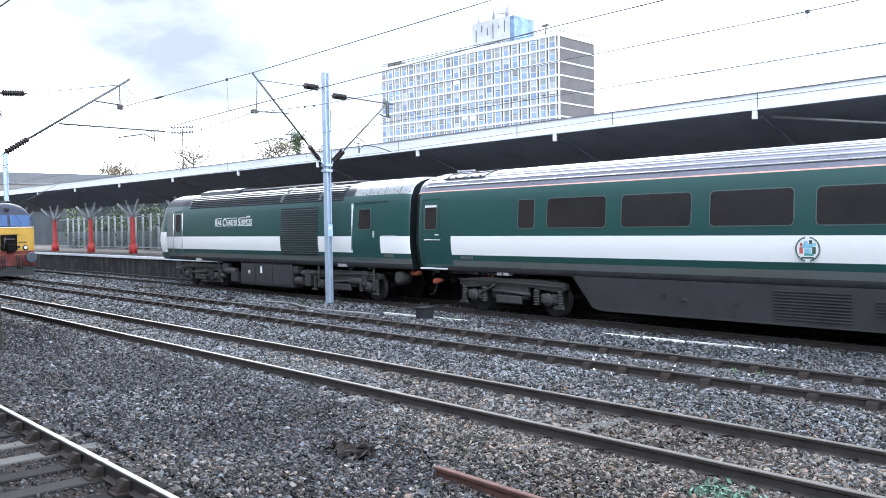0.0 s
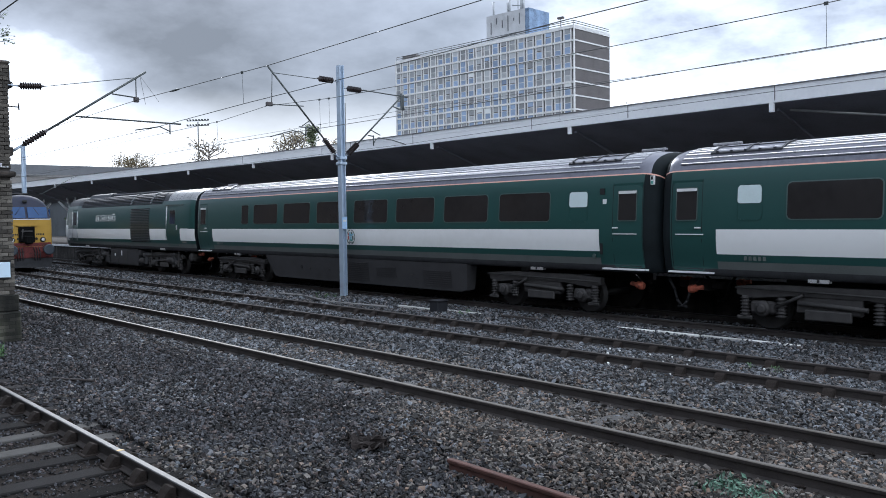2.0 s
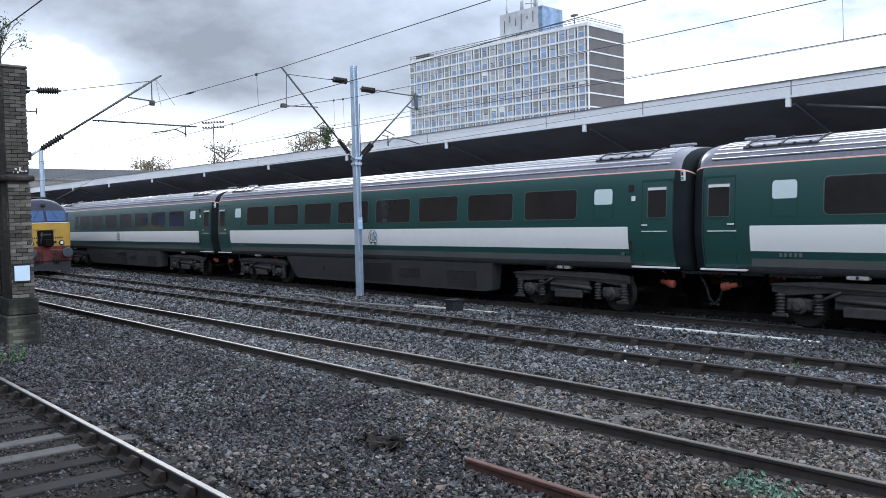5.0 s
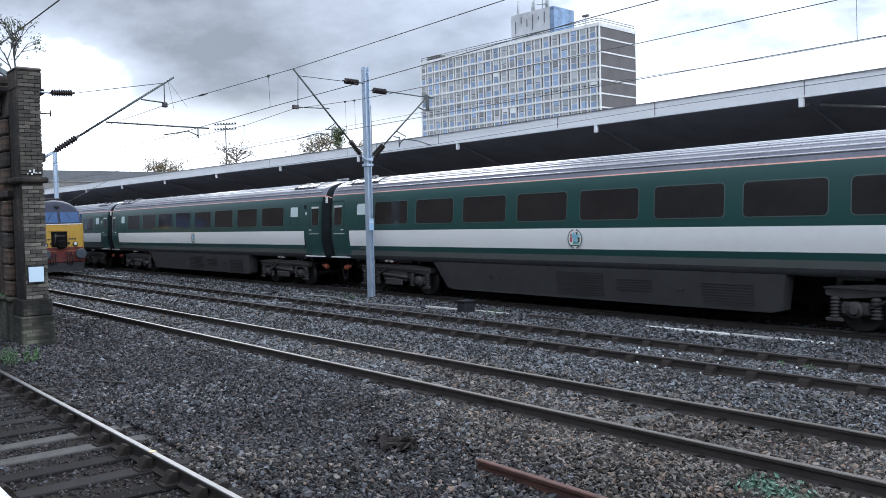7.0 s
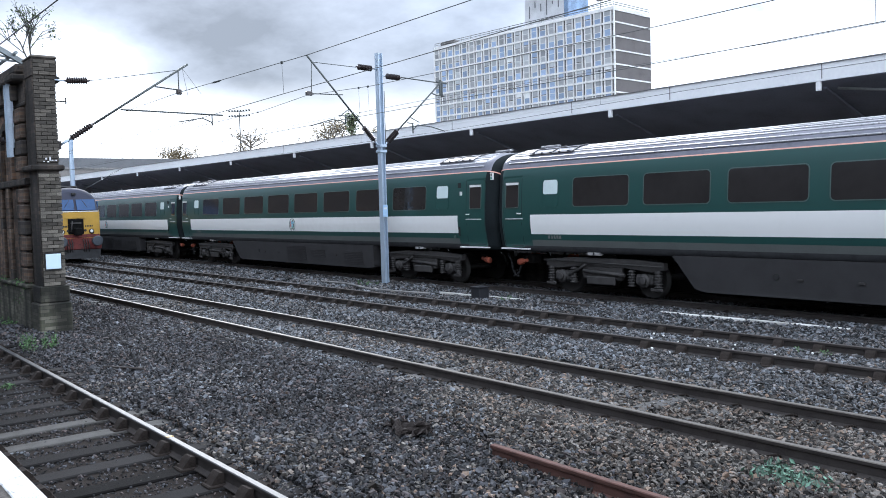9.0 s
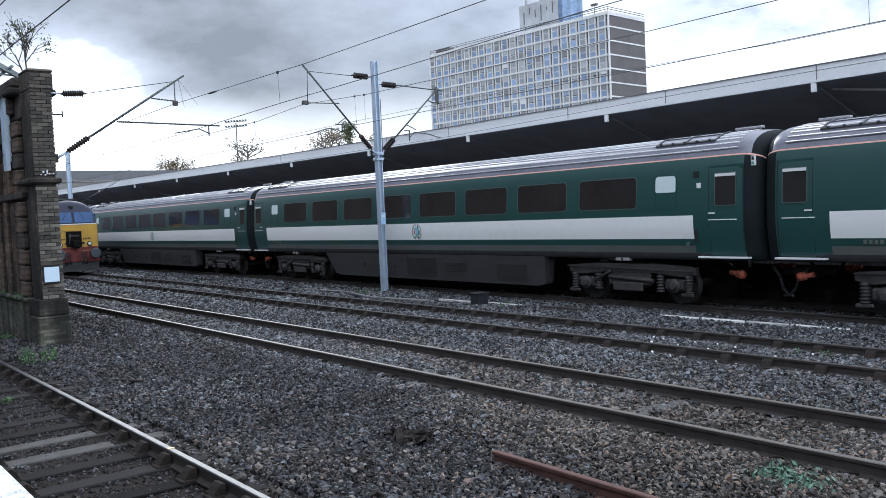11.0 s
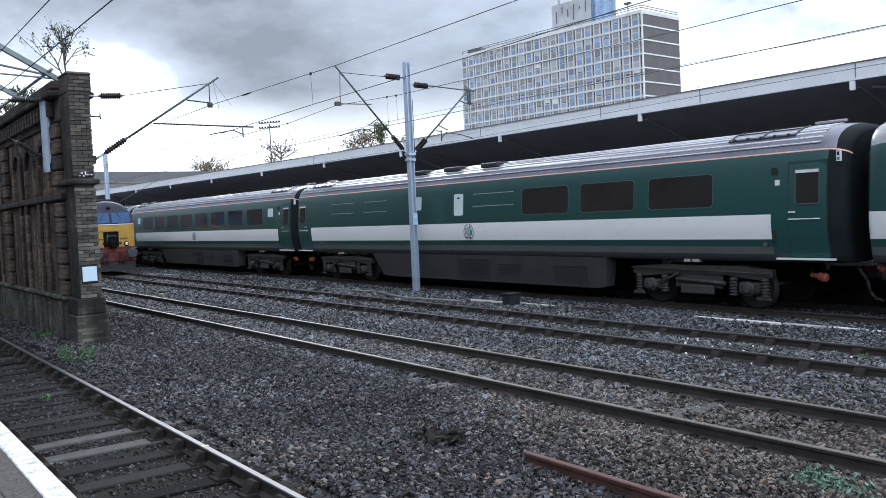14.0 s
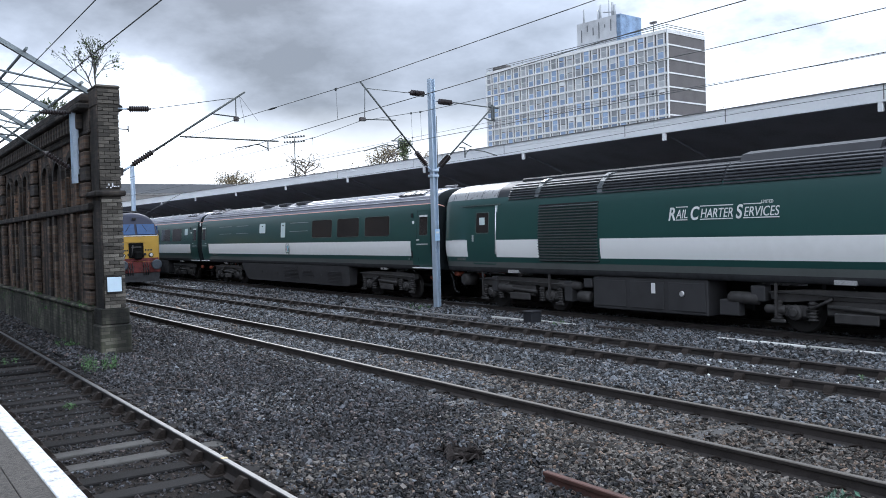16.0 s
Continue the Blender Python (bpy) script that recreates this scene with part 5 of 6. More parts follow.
coach_5, w5 = coach_base("coach", "green buffet coach with few windows and roof pods", BAND)
for s in (-1, 1):
    for a, b in WIN_C:
        window(coach_5, a, b, 2.24, 2.94, s)
    for a, b in ((2.35, 4.03), (4.73, 6.23), (10.98, 12.78)):
        part("vent_slot", box(a, b, *sorted((s * side_y(2.9), s * (side_y(2.9) + 0.012))), 2.88, 2.9), M["grey_steel"], coach_5)
        part("vent_slot", box(a, b, *sorted((s * side_y(2.45), s * (side_y(2.45) + 0.012))), 2.52, 2.54), M["grey_steel"], coach_5)
    for a, b, z0 in ((7.62, 8.32, 2.5), (10.04, 10.5, 2.28)):
        f = part("window_frame", ring_panel(a, b, z0, 2.93, 0.06, 0.02, 0.012, s), M["alu"], coach_5)
        part("pane", panel(a, b, z0, 2.93, 0.06, 0.007, 0.01, s), M["frost"], f, "white blanked pane")
        part("catch", box((a + b) / 2 - 0.05, (a + b) / 2 + 0.05, *sorted((s * (side_y(2.8) + 0.006), s * (side_y(2.8) + 0.02))), 2.78, 2.83), M["black"], f)
    for x in (7.3, 9.1, 10.95):
        pd = bmesh.new()
        add_box(pd, x, x + 0.78, *sorted((0.55 * s, 1.0 * s)), 3.66, 3.805, bevel=0.03)
        part("roof_pod", pd, M["roof_dark"], coach_5, "dark roof ventilator pod")


# power car: x = 0 at the coach end, nose at +x
def power_car():
    c = thing("power_car", "green diesel power car with cream band and louvres", "locomotive", 0, YC, 0, group="power cars of the train")
    L = 16.0
    xs = sorted({-0.2, -0.14, 0.0, 0.2, 1.08, 1.3, 2.5, 2.75, 4.4, 6.75, 10, 13, 14.4, L})

    def shrink(x):
        return 1.0 if x >= 0.2 else 0.93 + 0.07 * math.sin((x + 0.2) / 0.4 * math.pi / 2)
    bm = body_shell(xs, [(-0.2, 1.08), (2.5, 4.4), (6.75, L)], shrink, True)
    # nose: the last ring is drawn forward and down
    part("body", bm, [M[m] for m in BODY_MATS], c)
    ns = bmesh.new()
    ring = [(-y, z) for y, z in HALF] + [(y, z) for y, z in HALF[-2::-1]]
    rows = []
    for k in range(9):
        u = k / 8
        row = []
        for y, z in ring:
            t = (z - 1.06) / (3.81 - 1.06)
            reach = 1.55 * math.cos(max(0, t - 0.28) / 0.72 * math.pi / 2) ** 0.8 if t > 0.28 else 1.55 - 0.35 * (0.28 - t)
            row.append(ns.verts.new((L + reach * u, y * (1 - 0.32 * u ** 2.2), z - (0.25 * u * u if t > 0.85 else 0))))
        rows.append(row)
    n = len(ring)
    for ra, rb in zip(rows, rows[1:]):
        for i in range(n - 1):
            f = ns.faces.new((ra[i], rb[i], rb[i + 1], ra[i + 1]))
            zm = (ring[i][1] + ring[i + 1][1]) / 2
            f.material_index = 1 if 1.35 < zm < 2.2 else 6 if zm > 3.29 else 0
            f.smooth = True
    ns.faces.new(rows[-1]).material_index = 0
    bmesh.ops.recalc_face_normals(ns, faces=ns.faces)
    part("nose", ns, [M[m] for m in BODY_MATS], c, "sloping cab nose with cream front")
    wsn = bmesh.new()
    add_box(wsn, -0.02, 0.02, -0.8, 0.8, -0.42, 0.42, bevel=0.01)
    ws = part("windscreen", wsn, M["glass_dark"], c)
    ws.matrix_basis = pose(L + 1.22, 0, 2.72, 0, -32, 0)
    for s in (-1, 1):
        for zz, hh in ((1.6, 0.08),):
            part("headlight", lathe((L + 1.4, s * 0.7, zz), (L + 1.6, s * 0.7, zz), [(0, 0.12), (1, 0.1)], 12), M["silver"], c)
        # side louvres
        lv = part("louvre_panel", panel(4.4, 6.7, 1.42, 3.0, 0.03, 0.004, 0.02, s), M["black"], c, "dark louvred side panel")
        for k in range(20):
            z = 1.46 + k * 0.077
            y = side_y(z)
            b = bmesh.new()
            add_extrude(b, [(s * (y + 0.002), z), (s * (y + 0.05), z - 0.012), (s * (y + 0.055), z + 0.006), (s * (y + 0.004), z + 0.028)], 4.42, 6.68)
            bmesh.ops.recalc_face_normals(b, faces=b.faces)
            part("louvre_blade", b, M["louvre"], lv)
        # roof louvres
        rl = bmesh.new()
        for k in range(7):
            z = 3.2 + k * 0.072
            y = side_y(z)
            for x0, x1 in ((3.05, 4.2), (4.4, 6.6), (6.8, 10.4), (10.45, 13.9)):
                add_extrude(rl, [(s * (y - 0.02), z), (s * (y + 0.035), z - 0.01), (s * (y + 0.038), z + 0.012), (s * (y - 0.02), z + 0.04)], x0, x1)
        bmesh.ops.recalc_face_normals(rl, faces=rl.faces)
        part("roof_louvres", rl, M["louvre_sooty"], c, "dark roof-shoulder louvres")
        for x in (4.22, 6.62):
            hp = bmesh.new()
            pts = [(s * (a + 0.02), z) for a, z in HALF if z > 3.1]
            for (a, b), (a2, b2) in zip(pts, pts[1:]):
                vs = [hp.verts.new(p) for p in ((x, a, b + 0.02), (x + 0.17, a, b + 0.02), (x + 0.17, a2, b2 + 0.02), (x, a2, b2 + 0.02))]
                hp.faces.new(vs)
            bmesh.ops.recalc_face_normals(hp, faces=hp.faces)
            bmesh.ops.solidify(hp, geom=hp.faces, thickness=0.03)
            part("roof_hoop", hp, M["louvre"], c)
        # luggage door
        d = part("door", panel(1.3, 2.42, 1.3, 3.05, 0.03, 0.006, 0.02, s), M["coach_green"], c, "green sliding door")
        part("window_frame", ring_panel(1.56, 2.16, 2.26, 2.86, 0.05, 0.025, 0.016, s), M["alu"], d)
        part("pane", panel(1.56, 2.16, 2.26, 2.86, 0.05, 0.009, 0.01, s), M["glass_dark"], d)
        part("notice", box(1.72, 1.98, *sorted((s * (side_y(2.6) + 0.008), s * (side_y(2.6) + 0.016))), 2.5, 2.72), M["frost"], d)
        part("handrail", tube((2.5, s * 1.4, 1.62), (2.5, s * 1.34, 3.0), 0.018, 8), M["silver"], c, "pale vertical handrail")
        part("handle", box(1.36, 1.42, *sorted((s * 1.36, s * 1.4)), 2.0, 2.2), M["silver"], d)
        part("warning_sticker", box(2.46, 2.56, *sorted((s * 1.28, s * 1.33)), 2.86, 3.06), M["frost"], c)
        part("door_rail", box(0.75, 2.7, *sorted((s * 1.3, s * 1.345)), 3.08, 3.11), M["alu"], c)
        part("roof_gutter", box(0.3, 1.0, *sorted((s * 1.355, s * 1.385)), 2.04, 2.06), M["silver"], c)
        # cab side door and window
        cd = part("cab_door", panel(14.55, 15.25, 1.3, 3.1, 0.03, 0.006, 0.02, s), M["coach_green"], c)
        part("pane", panel(14.68, 15.12, 2.25, 2.95, 0.05, 0.012, 0.01, s), M["glass_dark"], cd)
        for x in (14.48, 15.32):
            part("handrail", tube((x, s * 1.4, 1.4), (x, s * 1.35, 3.0), 0.018, 8), M["silver"], c)
        # underframe boxes
        uf = bmesh.new()
        add_box(uf, 6.3, 9.9, *sorted((s * 0.5, s * 1.2)), 0.24, 1.06, bevel=0.02)
        ub = part("fuel_tank", uf, M["skirt"], c, "grimy underframe tank")
        for x in (6.4, 7.6, 8.8):
            part("tank_panel", box(x, x + 1.05, *sorted((s * 1.2, s * 1.225)), 0.32, 0.98, bevel=0.01), M["skirt"], ub)
        part("filler_cap", lathe((9.2, s * 1.22, 0.72), (9.2, s * 1.26, 0.72), [(0, 0.075), (1, 0.06)], 12), M["silver"], ub)
        part("warning_label", box(8.28, 8.4, *sorted((s * 1.226, s * 1.236)), 0.7, 0.95), M["white"], ub)
        for x in (3.0, 13.0):
            part("bogie_plate", box(x - 0.05, x + 0.4, *sorted((s * 1.2, s * 1.3)), 1.07, 1.16), M["silver"], c, "small white marker plate")
        # lettering: two raised initials per word, rules above and below
        x0 = 8.95 if s < 0 else 11.6
        sg = 1 if s < 0 else -1
        y = side_y(2.5) + 0.008
        lt = part("nameplate_rules", bmesh.new(), M["white"], c)
        cur = x0
        for big, small in (("R", "AIL"), ("C", "HARTER"), ("S", "ERVICES")):
            o, w = text_part(big, cur, 2.44, 0.42, lt, s, y, shear=0.2, bold=0.008)
            cur += sg * (w + 0.02)
            o, w = text_part(small, cur, 2.475, 0.29, lt, s, y, shear=0.2, bold=0.001)
            for zz in (2.43, 2.725):
                if not (small == "ERVICES" and zz > 2.6):
                    part("rule", box(*sorted((cur, cur + sg * (w + 0.0))), *sorted((s * (side_y(zz) + 0.003), s * (side_y(zz) + 0.012))), zz, zz + 0.022), M["white"], lt)
                else:
                    part("rule", box(*sorted((cur, cur + sg * w * 0.5)), *sorted((s * (side_y(zz) + 0.003), s * (side_y(zz) + 0.012))), zz, zz + 0.022), M["white"], lt)
            last = cur + sg * w
            cur += sg * (w + 0.06)
        text_part("LIMITED", last - sg * 0.44, 2.735, 0.1, lt, s, side_y(2.75) + 0.006)
        for k5 in range(5):
            part("number_bar", box(0.5 + k5 * 0.09, 0.56 + k5 * 0.09, *sorted((s * 1.32, s * 1.345)), 1.42, 1.5), M["band_grey"], c)
        # buffer and coupling end
        part("cable_socket", lathe((-0.2, s * 0.9, 0.95), (0.15, s * 0.9, 0.95), [(0, 0.07), (1, 0.09)], 12), M["orange_buf"], c)
        part("air_tank", lathe((0.55, s * 0.7, 0.8), (0.55, s * 1.15, 0.8), [(0, 0.2), (0.9, 0.2), (1, 0.14)], 14), M["bogie"], c)
        # pipes and small gear along the underframe
        for x, z, r, w in ((2.3, 0.62, 0.13, 0.7), (4.9, 0.78, 0.11, 0.9), (5.7, 0.5, 0.15, 0.45), (10.4, 0.7, 0.14, 0.8), (11.3, 0.5, 0.1, 0.5), (14.9, 0.7, 0.13, 0.6)):
            part("reservoir", lathe((x, s * 1.1, z), (x + w, s * 1.1, z), [(0, r * 0.6), (0.08, r), (0.92, r), (1, r * 0.6)], 10), M["bogie"], c)
        for x, z0, z1, w in ((2.05, 0.5, 0.95, 0.22), (5.2, 0.35, 0.9, 0.3), (5.95, 0.75, 1.0, 0.3), (10.2, 0.3, 0.65, 0.5), (11.0, 0.65, 0.98, 0.35), (15.2, 0.45, 0.95, 0.3)):
            part("gear_box", box(x, x + w, *sorted((s * 0.95, s * 1.2)), z0, z1, bevel=0.02), M["skirt"], c)
        for x in (1.6, 4.6, 11.6):
            part("hanger_strap", box(x, x + 0.05, *sorted((s * 1.18, s * 1.235)), 0.35, 1.06), M["bogie"], c)
    # dark roof deck over the engine
    rd = bmesh.new()
    add_box(rd, 3.0, 14.1, -0.72, 0.72, 3.7, 3.83, bevel=0.04)
    part("roof_deck", rd, M["roof_dark"], c, "dark sooty engine-room roof")
    hump = bmesh.new()
    add_extrude(hump, [(-0.95, 3.62), (-0.8, 3.84), (-0.5, 3.92), (0.5, 3.92), (0.8, 3.84), (0.95, 3.62)], 10.6, 13.7)
    bmesh.ops.recalc_face_normals(hump, faces=hump.faces)
    part("exhaust_hump", hump, M["roof_dark"], c, "sooty raised roof section over the exhaust")
    for x in (0.25, 0.95, 1.7, 2.45):
        sm = bmesh.new()
        pts = [(a, z) for a, z in HALF if z > 3.28]
        ring_ = [(-a, z) for a, z in pts] + [(a, z) for a, z in pts[-2::-1]]
        for (a, za), (b, zb) in zip(ring_, ring_[1:]):
            sm.faces.new([sm.verts.new(p) for p in ((x, a, za + 0.006), (x + 0.035, a, za + 0.006), (x + 0.035, b, zb + 0.006), (x, b, zb + 0.006))])
        bmesh.ops.recalc_face_normals(sm, faces=sm.faces)
        part("roof_seam", sm, M["louvre"], c)
    w = []
    for x in (3.3, 13.3):
        b, ws = bogie(c, x, True)
        w += ws
    return c, w


pc_b, wp = power_car()


# ---------------------------------------------------------------- copies and motion of the train
def wheels_of(ob):
    return [o for o in ob.children_recursive if o.name.startswith("wheelset")]


coach_3 = copy_thing(coach_2, pose(0, YC, 0))
coach_4 = copy_thing(coach_2, pose(0, YC, 0))
pc_a = copy_thing(pc_b, pose(0, YC, 0, 0, 0, 180))
for o in [o for o in pc_a.children_recursive if o.name.startswith("notice")]:
    bpy.data.objects.remove(o)
# x of the first coach's leading end
RUN = [(0, -17.8), (1.5, -29.2), (3.5, -44.3), (4.5, -51.85), (7, -70.6), (9, -85.6), (11.5, -104.2), (12.5, -111.45), (14.5, -126.2), (16, -136.9)]
CONSIST = [(pc_a, -1.1, 180), (coach_1, 0, 0), (coach_2, 23, 0), (coach_3, 46, 0), (coach_4, 69, 0), (coach_5, 92, 0), (pc_b, 114.85, 0)]


def run_at(t):
    ts_, xs_ = zip(*RUN)
    return float(np.interp(t, ts_, xs_))


def motions():
    for ob, off, turn in CONSIST:
        walk(ob, [(t, pose(x + off, YC, 0, 0, 0, turn)) for t, x in RUN])
        for w in wheels_of(ob):
            at = w.matrix_basis.translation.copy()
            rows = []
            steps = int(16 / 0.0667)
            for k in range(steps + 1):
                t = 16 * k / steps
                ang = math.degrees((run_at(t) - run_at(0)) / 0.457) * (1 if turn == 0 else -1)
                rows.append((t, pose(at.x, at.y, at.z, 0, ang, 0)))
            walk(w, rows)


# ---------------------------------------------------------------- old brick wall with its end pier
wall = thing("wall_station", "sooty old brick screen wall with arches and mossy plinth", "wall", kind="structure")
WX0, WX1, WF = -62.0, -19.95, 4.45


def wpart(name, x0, x1, y0, y1, z0, z1, m, label="", bevel=0.0, parent=None):
    return part(name, box(x0, x1, y0, y1, z0, z1, bevel), M[m], parent or wall, label)


wpart("wall_core", WX0, WX1, WF, 4.9, GROUND, 5.3, "brick_red")
wpart("plinth", WX0, WX1 - 0.004, WF - 0.14, WF - 0.003, GROUND, 0.78, "moss", "green mossy rendered plinth", 0.02)
wpart("plinth_cap", WX0, WX1 - 0.004, WF - 0.2, WF - 0.004, 0.783, 0.88, "moss", "", 0.03)
wpart("string_course", WX0, WX1 - 0.004, WF - 0.13, WF - 0.003, 3.05, 3.2, "brick_dark", "", 0.02)
wpart("string_course", WX0, WX1 - 0.004, WF - 0.07, WF - 0.003, 4.78, 4.86, "brick_dark", "", 0.02)
wpart("frieze", WX0, WX1 - 0.004, WF - 0.05, WF - 0.003, 4.863, 5.297, "brick_dark")
wpart("cornice", WX0, WX1, WF - 0.3, 5.15, 5.303, 5.44, "brick_dark", "dark projecting cornice", 0.03)
wpart("coping", WX0, WX1, WF - 0.22, 5.08, 5.443, 5.66, "brick_dark", "", 0.05)
corbel = box(-0.07, 0.07, -0.15, 0.0, 0, 0.34, bevel=0.015)
corbel_me = bpy.data.meshes.new("corbel")
corbel.to_mesh(corbel_me)
corbel.free()
corbel_me.materials.append(M["brick_dark"])
for k in range(120):
    o = new("corbel", corbel_me)
    o.parent = wall
    o.matrix_basis = pose(-20.6 - k * 0.34, WF - 0.052, 4.93)
block_me = {}
for m in ("brick_red", "brick_dark"):
    b = box(-0.36, 0.36, -0.14, 0.0, 0, 0.32, bevel=0.025)
    block_me[m] = bpy.data.meshes.new("quoin_block")
    b.to_mesh(block_me[m])
    b.free()
    block_me[m].materials.append(M[m])
pil_me = {}
for m in ("brick_red", "brick_dark", "brick_pale_wall"):
    b = box(-0.14, 0.14, -0.08, 0.0, 0, 0.234, bevel=0.01)
    pil_me[m] = bpy.data.meshes.new("pilaster_block")
    b.to_mesh(pil_me[m])
    b.free()
    pil_me[m].materials.append(M[m])
wall_rng = random.Random(5)
for px in (-20.45, -27.0, -33.3, -39.6, -45.9):
    for k in range(11):
        z = 0.9 + k * 0.352
        if not 2.7 < z < 3.2:
            o = new("quoin_block", block_me["brick_dark" if k % 5 == 3 else "brick_red"])
            o.parent = wall
            o.matrix_basis = pose(px, WF - 0.004, z)
    for dx in (-1.55, -2.35, -3.9, -4.7):
        for k in range(9):
            o = new("pilaster_block", pil_me[wall_rng.choice(("brick_red", "brick_red", "brick_dark", "brick_pale_wall"))])
            o.parent = wall
            o.matrix_basis = pose(px + dx + wall_rng.uniform(-0.008, 0.008), WF - 0.003 + wall_rng.uniform(0, 0.018), 0.885 + k * 0.2405)
    for i, dx in enumerate((-1.5, -3.15, -4.8)):
        # blind arch: dark recess framed by a ring of bricks
        ar = bmesh.new()
        n = 10
        for j in range(n):
            a0, a1 = math.pi * j / n, math.pi * (j + 0.9) / n
            pts = []
            for rr, a in ((0.46, a0), (0.62, a0), (0.62, a1), (0.46, a1)):
                pts.append((px + dx + math.cos(a) * rr, 3.95 + math.sin(a) * rr))
            f = [ar.verts.new((x, WF - 0.09, z)) for x, z in pts]
            g = [ar.verts.new((x, WF - 0.002, z)) for x, z in pts]
            ar.faces.new(f)
            for q in range(4):
                ar.faces.new((f[q], g[q], g[(q + 1) % 4], f[(q + 1) % 4]))
        bmesh.ops.recalc_face_normals(ar, faces=ar.faces)
        part("arch_ring", ar, M["brick_dark"], wall)
        for sd in (-1, 1):
            wpart("arch_jamb", px + dx + sd * 0.54 - 0.08, px + dx + sd * 0.54 + 0.08, WF - 0.09, WF - 0.002, 3.22, 3.94, "brick_red", "", 0.01)

pier = thing("wall_pier", "buff brick end pier of the old station wall", "wall", kind="structure")
wpart("pier_core", -20.06, -19.335, 4.47, 4.87, 0.85, 5.72, "mortar", "", parent=pier)
wpart("pier_side", -20.06, -19.335, 4.43, 4.466, 0.85, 5.72, "brick_dark", "", parent=pier)
wpart("pier_plinth", -20.06, -19.26, 4.32, 4.99, GROUND, 0.5, "moss", "mossy brick plinth of the pier", 0.03, parent=pier)
wpart("pier_plinth_top", -20.06, -19.285, 4.36, 4.96, 0.504, 0.86, "moss", "", 0.02, parent=pier)
wpart("ledge", -20.06, -19.22, 4.3, 4.97, 3.33, 3.45, "brick_dark", "", 0.03, parent=pier)
wpart("cap_core", -20.06, -19.303, 4.41, 4.92, 5.32, 5.68, "brick_dark", "", 0.01, parent=pier)
wpart("cap_top", -20.06, -19.27, 4.4, 4.93, 5.684, 5.76, "brick_cap", "", 0.03, parent=pier)
bw = {}
for nm, wdt in (("long", 0.215), ("short", 0.1)):
    b = box(0, 0.04, 0, wdt, 0, 0.07, bevel=0.004)
    bw[nm] = bpy.data.meshes.new("brick")
    b.to_mesh(bw[nm])
    b.free()
    bw[nm].materials.append(M["brick_buff"])
    bw[nm + "_pale"] = bw[nm].copy()
    bw[nm + "_pale"].materials[0] = M["brick_pale"]
z, row = 0.87, 0
while z < 5.66:
    inset = 0.01 if z > 3.4 else 0.03
    if not (3.27 < z < 3.46 or z > 5.62):
        y = 4.44 + inset * 0.5
        lay = ("long", "long") if row % 2 else ("short", "long", "short")
        for nm in lay:
            o = new("brick", bw[nm] if z > 3.4 or random.random() < 0.45 else bw[nm + "_pale"])
            o.parent = pier
            o.matrix_basis = pose((-19.337 if z < 5.31 else -19.306) + random.uniform(-0.006, 0.006), y, z)
            y += (0.215 if nm == "long" else 0.1) + 0.009
    z += 0.08
    row += 1
part("sign_frame", box(-19.3, -19.27, 4.48, 4.82, 1.2, 1.58), M["black"], pier)
part("sign_plate", box(-19.268, -19.255, 4.5, 4.8, 1.23, 1.55, bevel=0.004), M["sign_white"], pier, "pale blue-white square plate")
part("hook", tube((-19.4, 4.86, 4.82), (-19.4, 5.1, 4.82), 0.015, 6), M["black"], pier)
part("hook", tube((-19.4, 5.1, 4.76), (-19.4, 5.1, 4.9), 0.015, 6), M["black"], pier)
for k in range(7):
    part("lime_splash", box(-19.293, -19.288, 4.56 + 0.04 * k, 4.58 + 0.04 * k + random.uniform(0, 0.02), 3.5 + random.uniform(0, 0.06), 3.53 + random.uniform(0.02, 0.3) * (k in (1, 3))), M["white_line"], pier)

# brackets and arms on the pier
cant = thing("wall_cantilever", "overhead line arm with insulators fixed to the brick pier", "overhead cantilever", -19.6, 4.9, 0)
part("foot", box(-0.08, 0.08, -0.02, 0.1, 3.8, 3.98, bevel=0.01), M["rail_rust"], cant)
a0, a1 = Vector((0, 0.1, 3.9)), Vector((0, 3.04, 5.88))
dd = a1 - a0
part("arm_foot", tube(a0, a0 + dd * 0.06, 0.028), M["galv"], cant)
insulator(a0 + dd * 0.06, a0 + dd * 0.25, cant, 0.075)
part("arm_tube", tube(a0 + dd * 0.25, a1, 0.026), M["dark_steel"], cant)
part("tie_foot", tube((0, -0.02, 5.3), (0, 0.26, 5.3), 0.02), M["galv"], cant)
insulator((0, 0.24, 5.3), (0, 0.78, 5.335), cant, 0.085)
part("tie_rod", tube((0, 0.78, 5.335), (0, 2.78, 5.72), 0.009, 6), M["dark_steel"], cant)
part("wire_clamp", box(-0.04, 0.04, 2.74, 2.86, 5.15, 5.27, bevel=0.015), M["insul"], cant)
for yy, zz in ((3.35, 5.2), (3.02, 5.12)):
    part("stay_wire", tube((0, 2.9, 5.78), (0, yy, zz), 0.004, 5), M["wire"], cant)
part("bracket", tube((0, 2.24, 5.3), (0, 2.8, 5.26), 0.016), M["dark_steel"], cant)
part("hanger", tube((0, 2.8, 5.7), (0, 2.8, 5.2), 0.013, 6), M["dark_steel"], cant)
part("registration_tube", tube((0, 1.42, 4.73), (0, 3.88, 4.71), 0.02), M["dark_steel"], cant)
part("drop_bracket", tube((0, 3.6, 4.72), (0, 3.6, 4.45), 0.016), M["dark_steel"], cant)
part("steady_arm", tube((0, 3.6, 4.52), (0, 3.35, 4.62), 0.014), M["dark_steel"], cant)
part("steady_arm", tube((0, 3.35, 4.62), (0, 2.75, 4.5), 0.014), M["dark_steel"], cant)

